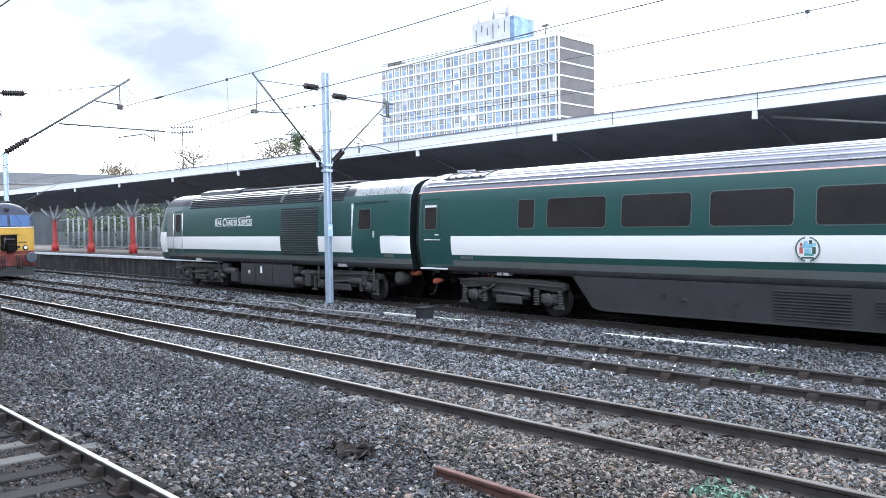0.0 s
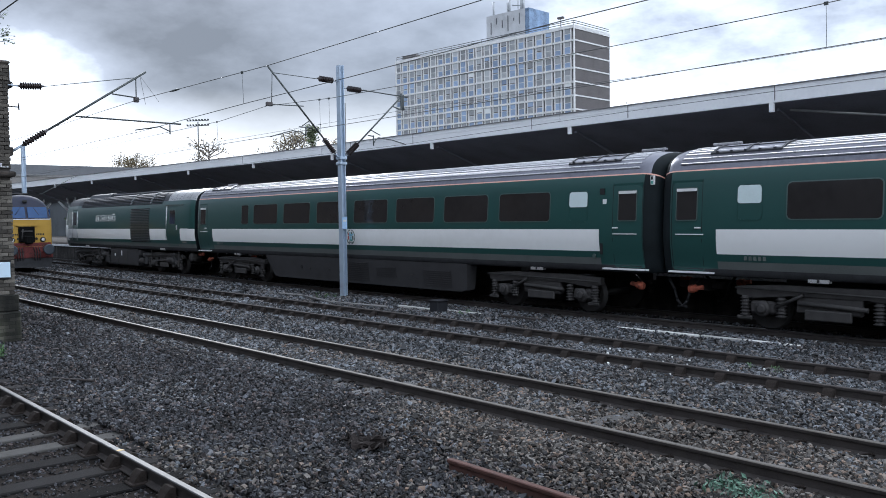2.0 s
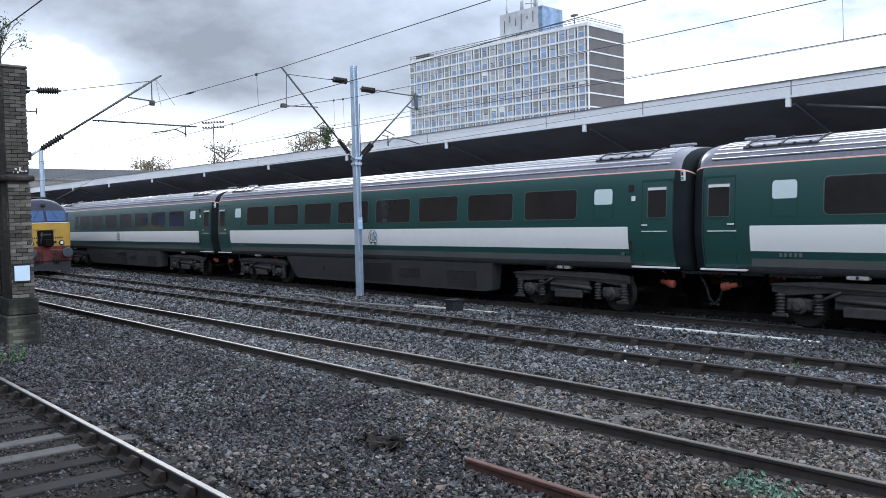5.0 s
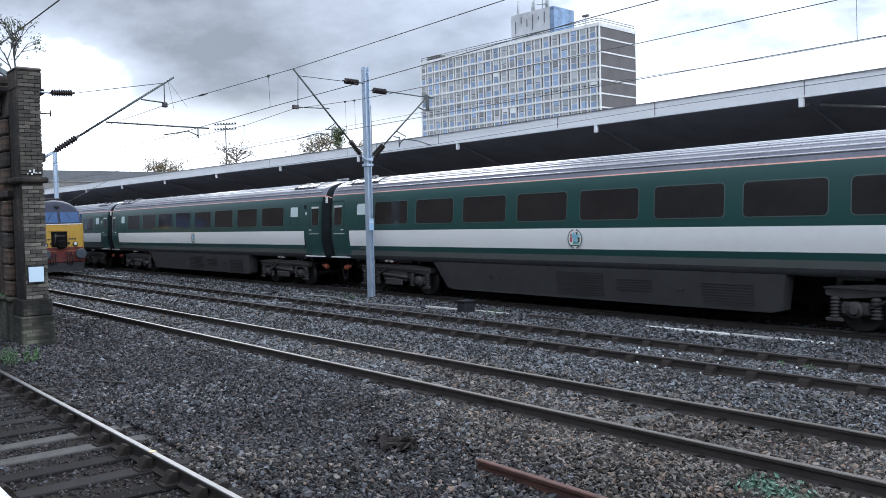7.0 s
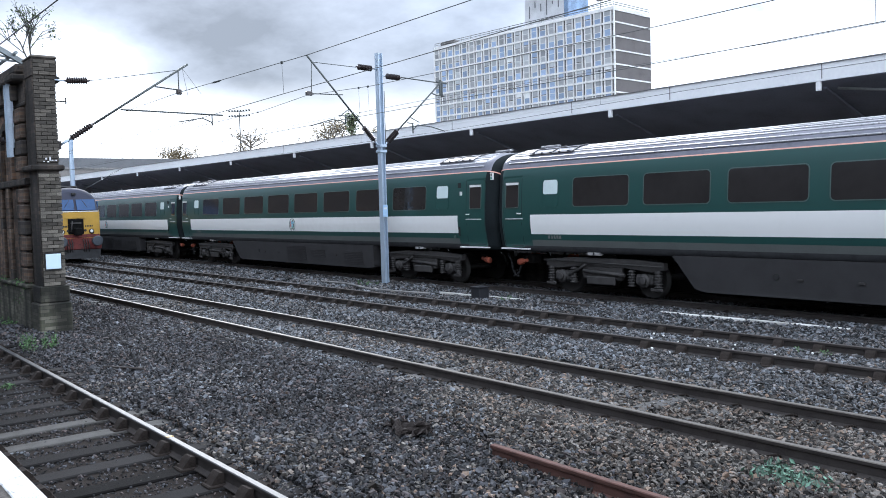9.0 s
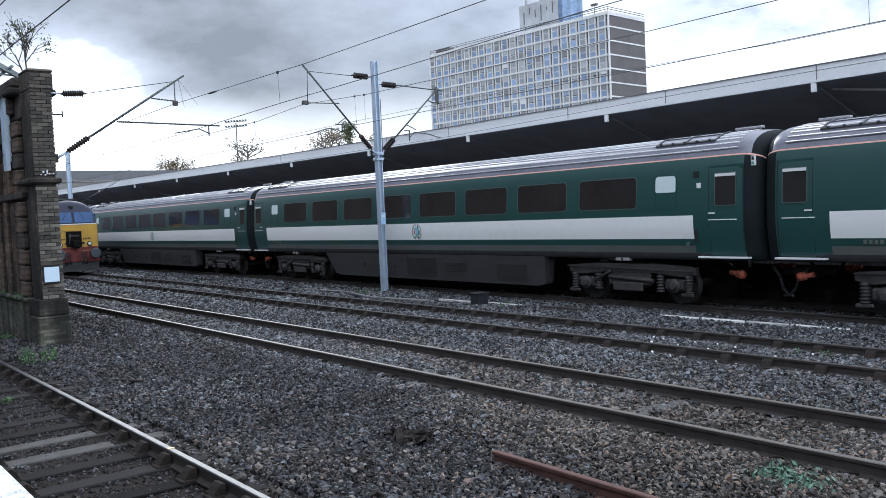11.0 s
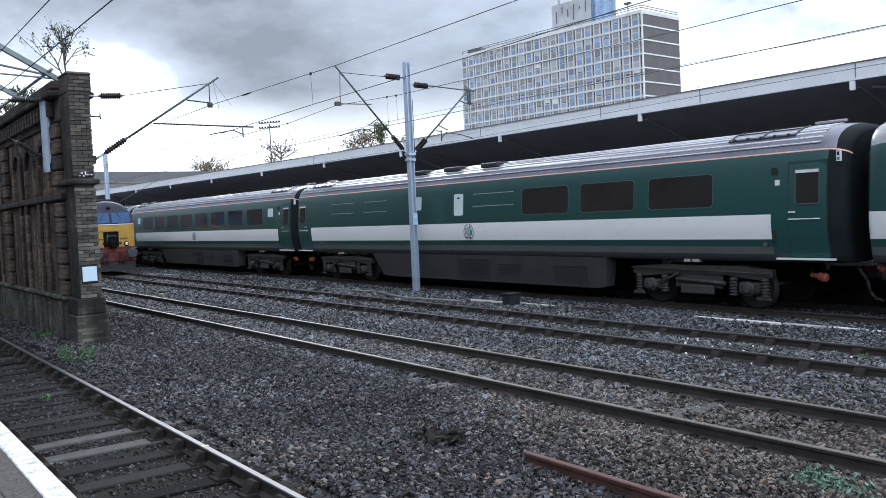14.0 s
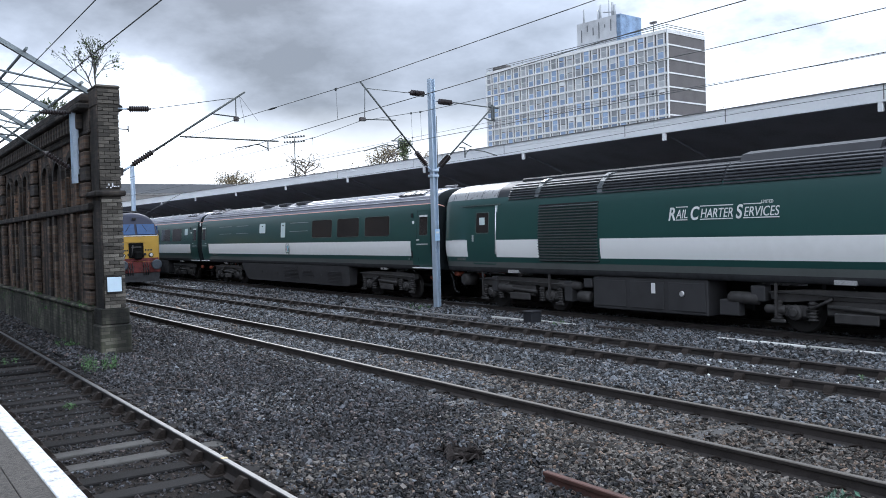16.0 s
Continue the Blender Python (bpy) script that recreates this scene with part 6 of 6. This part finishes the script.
chan = thing("wall_channel", "grey steel channel with arms bolted to the brick wall", "bracket", -20.75, WF - 0.18, 0)
cb = bmesh.new()
add_box(cb, -0.12, 0.12, -0.02, 0.0, 3.7, 5.35)
for s in (-1, 1):
    add_box(cb, s * 0.12 - 0.012, s * 0.12 + 0.012, -0.09, 0.0, 3.7, 5.35)
part("channel", cb, M["galv"], chan)
part("packing", box(-0.09, 0.09, 0.002, 0.05, 3.9, 5.2), M["galv"], chan)
insulator((0, -0.12, 4.02), (0, -0.72, 4.42), chan, 0.075)
part("arm_tube", tube((0, -0.72, 4.42), (0, -1.95, 5.22), 0.022), M["dark_steel"], chan)
insulator((0, -0.12, 5.3), (0, -0.75, 5.3), chan, 0.075)
part("tie_rod", tube((0, -0.75, 5.3), (0, -1.9, 5.32), 0.012), M["dark_steel"], chan)
part("registration_tube", tube((0, -1.2, 4.73), (0, -2.6, 4.9), 0.018), M["dark_steel"], chan)

# skeleton of the old roof over the platform track
roof = thing("roof_skeleton", "bare steel lattice of an old trainshed roof", "roof frame", 0, 0, 0)
for k in range(8):
    x = -20.3 - 3.65 * k
    rt = bmesh.new()
    pts = [(4.75, 5.62), (2.73, 6.76), (0.5, 7.8), (-2.5, 8.65), (-9.2, 9.05)]
    fl_ = bmesh.new()
    add_extrude(rt, [(y_, z_ - 0.068) for y_, z_ in pts] + [(y_, z_ + 0.04) for y_, z_ in pts[::-1]], x - 0.02, x + 0.02)
    add_extrude(fl_, [(y_, z_ - 0.09) for y_, z_ in pts] + [(y_, z_ - 0.07) for y_, z_ in pts[::-1]], x - 0.06, x + 0.06)
    for b_ in (rt, fl_):
        bmesh.ops.recalc_face_normals(b_, faces=b_.faces)
    part("rafter_flange", fl_, M["truss"], roof)
    part("rafter_web", rt, M["truss"], roof)
for y, z in ((4.3, 5.9), (3.2, 6.55), (1.6, 7.35)):
    part("purlin", tube((-20.0, y, z), (-47, y, z), 0.035, 6), M["truss"], roof)
for k in range(4):
    x = -20.3 - 7.3 * k
    part("wind_brace", tube((x, 4.4, 5.8), (x - 3.65, 2.4, 6.9), 0.03, 6), M["truss"], roof)
    part("tie_bar", tube((x, 4.4, 5.75), (x, -9.0, 6.3), 0.02, 6), M["truss"], roof)

# unseen wall, added behind the platform to darken reflections in the train's side
rear_wall = thing("wall_behind", "unseen dark brick wall added to darken the train's reflections", "wall", kind="structure")
part("wall_core", box(-75, 40, -9.6, -9.0, GROUND, 7.6), M["brick_dark"], rear_wall)
part("coping", box(-75, 40, -9.7, -8.9, 7.603, 7.8), M["stone_cop"], rear_wall)


# ---------------------------------------------------------------- the standing locomotive
def standing_loco():
    c = thing("diesel_locomotive", "dark blue diesel locomotive with yellow cab front", "locomotive", -45.6, 12.2, 0)
    half = [(1.22, 1.12), (1.34, 1.3), (1.35, 2.55), (1.31, 2.65), (1.2, 3.28), (1.08, 3.48), (0.8, 3.68), (0.45, 3.8), (0, 3.85)]
    ring = [(-y, z) for y, z in half] + [(y, z) for y, z in half[-2::-1]]
    stations = [(0.0, 0.84, 0.80), (-0.12, 0.885, 0.9), (-0.4, 0.92, 0.985), (-1.6, 1, 1), (-2.6, 1, 1), (-17.5, 1, 1), (-18.9, 0.95, 0.9)]
    bm = bmesh.new()
    rows = []
    for x, ky, kz in stations:
        rows.append([bm.verts.new((x - (0.35 * max(0, z - 2.6) if x > -1 else 0), y * ky, z if z < 2.6 else 2.6 + (z - 2.6) * kz)) for y, z in ring])
    n = len(ring)
    for k, (ra, rb) in enumerate(zip(rows, rows[1:])):
        for i in range(n - 1):
            f = bm.faces.new((ra[i], rb[i], rb[i + 1], ra[i + 1]))
            zm = (ring[i][1] + ring[i + 1][1]) / 2
            f.material_index = 1 if (k < 3 and 1.2 < zm < 2.6) else 0
            f.smooth = True
    f = bm.faces.new(rows[-1])
    # front: split into yellow below and blue above
    lo = [v_ for v_ in rows[0] if v_.co.z < 2.6]
    hi = [v_ for v_ in rows[0] if v_.co.z > 2.5]
    f1 = bm.faces.new(lo)
    f1.material_index = 1
    left = [v_ for v_ in hi]
    f2 = bm.faces.new(left)
    f2.material_index = 0
    bmesh.ops.recalc_face_normals(bm, faces=bm.faces)
    part("body", bm, [M["loco_blue"], M["loco_yellow"]], c)
    for s in (-1, 1):
        ws = part("windscreen", box(-0.012, 0.012, -0.46, 0.46, -0.3, 0.28, bevel=0.006), M["loco_glass"], c, "blue-tinted cab windscreen")
        ws.matrix_basis = pose(-0.09, s * 0.52, 2.93, 0, -19, 0)
        part("wiper", tube((0.0, s * 0.3, 3.18), (0.06, s * 0.55, 2.8), 0.012, 5), M["black"], c)
        bf = part("buffer", lathe((0.0, s * 0.865, 1.05), (0.55, s * 0.865, 1.05), [(0, 0.16), (0.4, 0.15), (0.41, 0.1), (0.84, 0.1), (0.85, 0.26), (0.97, 0.27), (1, 0.22)], 18), M["buffer_blue"], c, "round dark blue-grey buffer")
        part("headlight", lathe((0.0, s * 0.72, 1.55), (0.07, s * 0.72, 1.55), [(0, 0.13), (0.6, 0.13), (1, 0.09)], 16), M["black"], c, "round headlight")
        part("lens", lathe((0.071, s * 0.72, 1.55), (0.085, s * 0.72, 1.55), [(0, 0.085), (1, 0.06)], 12), M["white"], c)
        part("marker_light", lathe((0.0, s * 0.42, 1.6), (0.05, s * 0.42, 1.6), [(0, 0.07), (1, 0.06)], 10), M["black"], c)
        for k in range(5):
            part("number_bar", box(0.0, 0.012, s * 0.62 - 0.2 + k * 0.08, s * 0.62 - 0.15 + k * 0.08, 1.78, 1.86), M["black"], c)
        part("side_window", box(-1.5, -0.75, *sorted((s * 1.27, s * 1.33)), 2.6, 3.1, bevel=0.01), M["loco_glass"], c)
        for k in range(3):
            hoses = bmesh.new()
            y = s * (0.28 + 0.12 * k)
            for p, q in (((0.05, y, 1.15), (0.2, y, 0.9)), ((0.2, y, 0.9), (0.18, y, 0.5))):
                add_tube(hoses, p, q, 0.025, 6)
            part("hose", hoses, M["black"], c)
    # a flat box, coloured near-black to stand for the hollow's shade
    gb = bmesh.new()
    add_box(gb, 0.0, 0.06, -0.42, 0.34, 1.42, 2.2, bevel=0.02)
    part("nose_box", gb, M["recess"], c, "raised black panel painted as the shaded coupling recess")
    part("recess_step", box(0.0, 0.09, -0.3, 0.22, 1.95, 2.02), M["bogie"], c)
    part("recess_pipe", tube((0.1, -0.3, 1.5), (0.1, -0.22, 2.1), 0.03, 6), M["bogie"], c)
    part("nose_box_frame", box(0.0, 0.05, -0.56, 0.46, 2.23, 2.3), M["loco_yellow"], c)
    part("drophead_coupler", box(0.08, 0.4, -0.18, 0.18, 1.35, 1.75, bevel=0.05), M["recess"], c)
    part("cantrail_stripe", box(-0.02, 0.015, -1.1, 1.1, 2.56, 2.6), M["white"], c)
    part("roof_lamp", box(-0.4, -0.25, -0.1, 0.1, 3.42, 3.55, bevel=0.02), M["black"], c)
    part("roof_horn", box(-2.2, -1.4, -0.5, 0.5, 3.83, 3.95, bevel=0.05), M["black"], c)
    part("buffer_beam", box(-0.2, 0.02, -1.2, 1.2, 0.62, 1.22, bevel=0.03), M["loco_red"], c, "grimy red buffer beam")
    part("red_skirt", box(-0.15, 0.015, -1.12, 1.12, 1.223, 1.4, bevel=0.01), M["loco_red"], c)
    part("snow_plough", extrude([(-1.1, 0.15), (1.1, 0.15), (1.2, 0.8), (-1.2, 0.8)], -0.3, -0.02), M["under"], c)
    part("underframe", box(-18.7, -0.3, -1.2, 1.2, 0.82, 1.12), M["under"], c)
    part("fuel_tank", box(-11.5, -7.5, -1.2, 1.2, 0.25, 0.818, bevel=0.03), M["under"], c)
    for x in (-3.6, -15.3):
        bogie(c, x, True)
    return c


standing_loco()

# ---------------------------------------------------------------- lineside clutter
sr = thing("spare_rail", "short length of red rusty rail lying on the ballast", "rail", -6.15, 5.44, -0.02, rz=-0.6)
bm = bmesh.new()
add_extrude(bm, RAIL, 0, 7.5)
bmesh.ops.recalc_face_normals(bm, faces=bm.faces)
part("rail", bm, M["rail_red"], sr)
jb = thing("junction_box", "small dark lineside equipment box on the ballast", "equipment box", -16.64, 14.4, GROUND)
part("body", box(-0.17, 0.17, -0.17, 0.17, 0, 0.36, bevel=0.02), M["roof_dark"], jb)
part("lid", box(-0.19, 0.19, -0.19, 0.19, 0.363, 0.4, bevel=0.01), M["roof_dark"], jb)
ct = thing("cable_trough", "row of pale concrete cable trough lids along the track", "cable trough")
for x0, x1, y, dz, m in ((-18.7, -17.1, 14.72, 0.02, "cable"), (-16.9, -15.5, 14.82, 0.02, "cable"), (-14.8, -13.35, 14.9, 0.03, "rail_rust"), (-13.1, -11.6, 14.92, -0.02, "concrete"), (-11.45, -10.36, 14.95, 0.035, "trough_white"),
                       (-10.33, -9.35, 15.03, 0.03, "trough_white"), (-9.32, -8.35, 15.1, 0.025, "cable"), (-8.33, -7.3, 15.13, 0.025, "trough_white"), (-44.5, -42.2, 14.1, 0.02, "cable"), (-42.1, -39.6, 14.25, 0.02, "cable")):
    o = part("lid", box(x0, x1, y - 0.05, y + 0.05, GROUND, -0.11 + dz, bevel=0.012), M[m], ct)
rod = thing("point_rod", "bent grey point rod beside the mast", "rod", 0, 0, 0)
rb = bmesh.new()
pts = [(-26.5, 14.3, -0.1), (-23.4, 14.45, -0.08), (-21.0, 13.95, -0.1), (-18.7, 14.3, -0.11)]
for p, q in zip(pts, pts[1:]):
    add_tube(rb, p, q, 0.035, 6)
part("rod", rb, M["concrete"], rod)
rag = thing("rag", "torn black rag lying on the stones", "rag", -7.4, 5.36, GROUND + 0.05)
bm = bmesh.new()
NU, NV = 30, 16
grid = []
for i in range(NU):
    row = []
    for j in range(NV):
        u, w_ = i / (NU - 1) - 0.5, j / (NV - 1) - 0.5
        k = noise.noise(Vector((u * 5, w_ * 5, 1.7)))
        fold = abs(noise.noise(Vector((u * 9, w_ * 3, 4.2)))) + 0.6 * abs(noise.noise(Vector((u * 4, w_ * 11, 7.7))))
        row.append(bm.verts.new((u * 0.58 + k * 0.12, w_ * (0.42 - 0.5 * abs(u)) + noise.noise(Vector((u * 6, w_ * 4, 9.0))) * 0.16, 0.01 + fold * 0.16)))
    grid.append(row)
for i in range(NU - 1):
    for j in range(NV - 1):
        bm.faces.new((grid[i][j], grid[i + 1][j], grid[i + 1][j + 1], grid[i][j + 1]))
part("cloth", bm, M["litter"], rag)
bar = thing("iron_bar", "thin rusty bar on the ballast by the rail", "bar", -14.2, 4.1, GROUND + 0.06, rz=25)
part("bar", tube((0, 0, 0), (0.9, 0, 0.02), 0.02, 6), M["rail_rust"], bar)
for x, y, rz in ((-6.9, 6.6, 30),):
    pl = thing("flat_stone", "flat dark broken slab among the ballast", "stone", x, y, GROUND + 0.05, rz=rz)
    part("slab", box(-0.22, 0.22, -0.1, 0.1, 0, 0.05, bevel=0.015), M["dirt"], pl)
bits = bmesh.new()
for k in range(18):
    x = random.gauss(-8.4, 0.9)
    y = random.choice((random.uniform(11.6, 12.8), random.uniform(11.0, 11.3), random.uniform(11.7, 12.7)))
    s = random.uniform(0.008, 0.022)
    add_box(bits, -s, s, -s * 0.7, s * 0.7, -0.012, 0.012, m=pose(x, y, GROUND + 0.09, random.uniform(-30, 30), random.uniform(-30, 30), random.uniform(0, 180)))
tagged(part("litter_scraps", bits, M["white"]), "white scraps of litter between the siding rails", "litter", kind="stuff")


def leaves(bm, centre, spread, count, size, flat=0.0):
    for _ in range(count):
        p = Vector((random.gauss(0, spread[0]), random.gauss(0, spread[1]), random.gauss(0, spread[2]))) + Vector(centre)
        q = Euler((random.uniform(-1.2, 1.2), random.uniform(-1.2, 1.2), random.uniform(0, 6.28))).to_matrix()
        s = size * random.uniform(0.6, 1.3)
        vs = [bm.verts.new(p + q @ Vector(c)) for c in ((-s, 0, 0), (0, -s * 0.45, 0.1 * s), (s, 0, 0), (0, s * 0.45, 0.1 * s))]
        bm.faces.new(vs)


def weed(x, y, r, h, m, label, count):
    w = thing("weed", label, "plant", x, y, GROUND + 0.03)
    bm, st = bmesh.new(), bmesh.new()
    for _ in range(max(3, count // 12)):
        a, rr = random.uniform(0, math.tau), r * math.sqrt(random.random())
        b = Vector((math.cos(a) * rr, math.sin(a) * rr, 0))
        tip = b + Vector((math.cos(a) * r * 0.3, math.sin(a) * r * 0.3, h * random.uniform(0.5, 1.0)))
        add_tube(st, b - Vector((0, 0, 0.04)), tip, 0.004, 4, 0.002, caps=False)
        for u in (0.35, 0.6, 0.8, 1.0):
            leaves(bm, b.lerp(tip, u), (0.03, 0.03, 0.02), 5, 0.024)
    tagged(part("stems", st, M[m], w), kind="stuff")
    tagged(part("leaves", bm, M[m], w), kind="stuff")


pw = thing("weed", "pale blue-green broad-leaved weed beside the rail", "plant", -3.85, 6.9, GROUND + 0.03)
pb = bmesh.new()
for _ in range(26):
    a, rr = random.uniform(0, math.tau), 0.3 * math.sqrt(random.random())
    leaves(pb, (math.cos(a) * rr * 1.3, math.sin(a) * rr * 0.8, random.uniform(0.02, 0.14) * (1.2 - rr * 2)), (0.05, 0.05, 0.025), 12, 0.03)
part("leaves", pb, M["weed_pale"], pw)
weed(-17.0, 3.75, 0.28, 0.32, "weed", "bushy green weed at the foot of the wall", 260)
weed(-6.6, 12.4, 0.3, 0.12, "weed", "thin weeds between the siding rails", 24)
weed(-22.5, 14.8, 0.3, 0.2, "weed", "low weeds at the foot of the mast", 90)
weed(-16.0, 14.6, 0.2, 0.14, "weed", "small weeds near the equipment box", 60)
weed(-21.6, 4.15, 0.3, 0.2, "weed", "weeds growing along the plinth", 140)
weed(-19.5, 2.5, 0.16, 0.12, "weed", "small weed between the sleepers", 60)
weed(-13.6, 2.6, 0.1, 0.1, "weed", "small weed between the sleepers", 40)
ivy = bmesh.new()
for k in range(90):
    x = -20.15 - k * 0.16 + random.uniform(-0.1, 0.1)
    thick_ = max(0.0, noise.noise(Vector((x * 0.55, 2.0, 0.0))) + 0.32)
    drop = random.random() ** 2 * 0.75
    leaves(ivy, (x, 4.27 + 0.03 * random.random(), 0.9 - drop), (0.07, 0.03, 0.05), int(26 * thick_ * (1 - 0.7 * drop)), 0.026)
tagged(part("moss_growth", ivy, M["weed"]), "green moss and ivy along the plinth top", "plant", kind="stuff")


def shrub(x, y, z, height, leaf, label, nleaf, name="wall_shrub", size=0.05, leaf_m="leaf"):
    t = thing(name, label, "shrub", x, y, z)
    st, lf = bmesh.new(), bmesh.new()

    def grow(p, d, length, r, depth):
        q = p + d * length
        add_tube(st, p, q, r, 5, r * 0.65, caps=False)
        if depth <= 2:
            for u in (0.15, 0.4, 0.7, 1.0):
                leaves(lf, p.lerp(q, u), (length * 0.2,) * 3, nleaf, size)
        if depth:
            for _ in range(3):
                nd = (d + Vector((random.gauss(0, 0.5), random.gauss(0, 0.5), random.gauss(0.1, 0.3)))).normalized()
                grow(p.lerp(q, random.uniform(0.5, 1)), nd, length * random.uniform(0.55, 0.8), r * 0.6, depth - 1)
    for k in range(3):
        grow(Vector((0, 0, 0)), Vector((random.gauss(0, 0.16), random.gauss(0, 0.16), 1)).normalized(), height * 0.42, height * 0.012, 3)
    part("stem", st, M["timber_pale"], t)
    part("foliage", lf, M[leaf_m], t)
    return t


shrub(-20.5, 4.72, 5.6, 1.65, 1, "wispy shrub rooted on the wall top", 1, size=0.036)
shrub(-25.5, 4.75, 5.6, 0.9, 1, "small wispy shrub on the wall coping", 1, size=0.04)
shrub(-28.0, 4.75, 5.6, 0.8, 1, "small wispy shrub on the wall coping", 1, size=0.04)


# ---------------------------------------------------------------- distance
def tree(x, y, height, width, leaf_m, label, dense, conical=False):
    t = thing("tree", label, "tree", x, y, GROUND)
    st, lf = bmesh.new(), bmesh.new()
    add_lathe(st, (0, 0, 0), (0, 0, height * 0.9), [(0, height * 0.03), (0.5, height * 0.016), (1, height * 0.004)], 8)
    for k in range(46):
        u = random.uniform(0.3, 0.98)
        reach = width * (1.05 - u if conical else math.sin(math.pi * min(1, (u - 0.2) / 0.85)) ** 0.6) * random.uniform(0.5, 1.0)
        a = random.uniform(0, math.tau)
        p = Vector((0, 0, height * u * 0.9))
        q = p + Vector((math.cos(a) * reach, math.sin(a) * reach, reach * random.uniform(0.2, 0.7)))
        add_tube(st, p, q, height * 0.006, 4, height * 0.002, caps=False)
        for _ in range(3):
            e = p.lerp(q, random.uniform(0.4, 1)) + Vector((random.gauss(0, 0.3), random.gauss(0, 0.3), random.gauss(0.3, 0.3))) * width * 0.3
            add_tube(st, p.lerp(q, 0.6), e, height * 0.0045, 3, height * 0.002, caps=False)
            if dense:
                leaves(lf, e, (width * 0.09,) * 3, dense, height * 0.013)
        if dense:
            leaves(lf, q, (width * 0.09,) * 3, dense, height * 0.013)
    part("trunk", st, M["bark"], t)
    if dense:
        part("crown", lf, M[leaf_m], t)
    return t


tree(-117.6, 75, 19.4, 3.2, "leaf_pale", "green conical tree beyond the canopy", 16, True)
tree(-123.5, 75, 18.4, 5.6, "leaf_autumn", "autumn tree with thinning brown leaves", 11)
tree(-113.0, 76, 16.2, 3.4, "leaf_autumn", "autumn tree with thinning brown leaves", 14)
tree(-157, 76, 20.0, 5.4, "leaf_autumn", "nearly bare autumn tree beside the light mast", 3)
tree(-149, 78, 16.4, 3.4, "leaf_autumn", "nearly bare autumn tree", 1)
tree(-190, 74, 17.6, 7.0, "leaf_autumn", "rounded tree beyond the bridge", 50)
tree(-54.5, 76, 15.2, 3.0, "leaf_autumn", "thin tree behind the canopy roof", 1)
tree(-58.5, 77, 14.0, 2.4, "leaf_autumn", "thin tree behind the canopy roof", 1)
fl = thing("floodlight_mast", "tall slim floodlight mast with two lamp rows", "light mast", -158.4, 74.5, GROUND, rz=38)
part("pole", tube((0, 0, 0), (0, 0, 22.4), 0.16, 8, 0.1), M["dark_steel"], fl)
for z in (21.6, 22.6):
    part("cross_bar", box(-2.3, 2.3, -0.08, 0.08, z - 0.06, z + 0.06), M["dark_steel"], fl)
    for k in range(8):
        x = -2.2 + k * 4.4 / 7
        part("lamp", box(x - 0.13, x + 0.13, -0.3, 0.1, z + 0.08, z + 0.3, bevel=0.04), M["dark_steel"], fl)

br = thing("road_bridge", "long grey road bridge crossing the tracks far away", "bridge", -146, 0, GROUND)
part("deck", box(-9, 0, -70, 74, 8.6, 10.4), M["shed_wall"], br)
part("parapet", box(-0.5, -0.02, -70, 74, 10.404, 12.1), M["slate"], br)
part("band", box(0.004, 0.15, -70, 74, 10.2, 10.5), M["concrete"], br)
for y in (-40, -18, 4, 26, 48, 70):
    part("pier", box(-8, -1, y - 1, y + 1, 0, 8.597), M["shed_wall"], br)
hl = bmesh.new()
for k in range(26):
    y0 = -90 + k * 18
    cx = -240 - random.uniform(0, 20)
    for j in range(60):
        leaves(hl, (cx + random.gauss(0, 3), y0 + random.uniform(-9, 9), random.uniform(0, 9 + 3 * math.sin(k * 1.7))), (1.6, 1.6, 1.4), 6, 0.9)
tagged(part("far_trees", hl, M["leaf"]), "distant line of dull green woodland", "trees", kind="stuff")
hd = bmesh.new()
for k in range(60):
    for j in range(5):
        leaves(hd, (-80 + k * 0.95, 26.4 + random.gauss(0, 0.4), 0.9 + random.uniform(0, 2.6 + 0.6 * math.sin(k * 0.7))), (0.5, 0.4, 0.4), 34, 0.13)
tagged(part("hedge", hd, M["leaf"]), "overgrown green hedge behind the platform fence", "hedge", kind="stuff")
lowb = thing("low_building", "low dark station building beyond the platform", "building", 0, 0, GROUND)
part("wall", box(-140, 60, 31, 40, 0, 5.0), M["dark_cladding"], lowb)
part("roof", box(-140, 60, 30.6, 40.4, 5.003, 5.3), M["slate"], lowb)
ym = thing("rail_mark", "yellow paint mark on the side of the rail", "paint mark", -8.67, 3.137, 0)
part("mark", box(-0.03, 0.03, 0.03, 0.039, -0.1, 0.001), M["loco_yellow"], ym)
part("mark_top", box(-0.03, 0.03, -0.03, 0.03, 0.001, 0.003), M["loco_yellow"], ym)


motions()
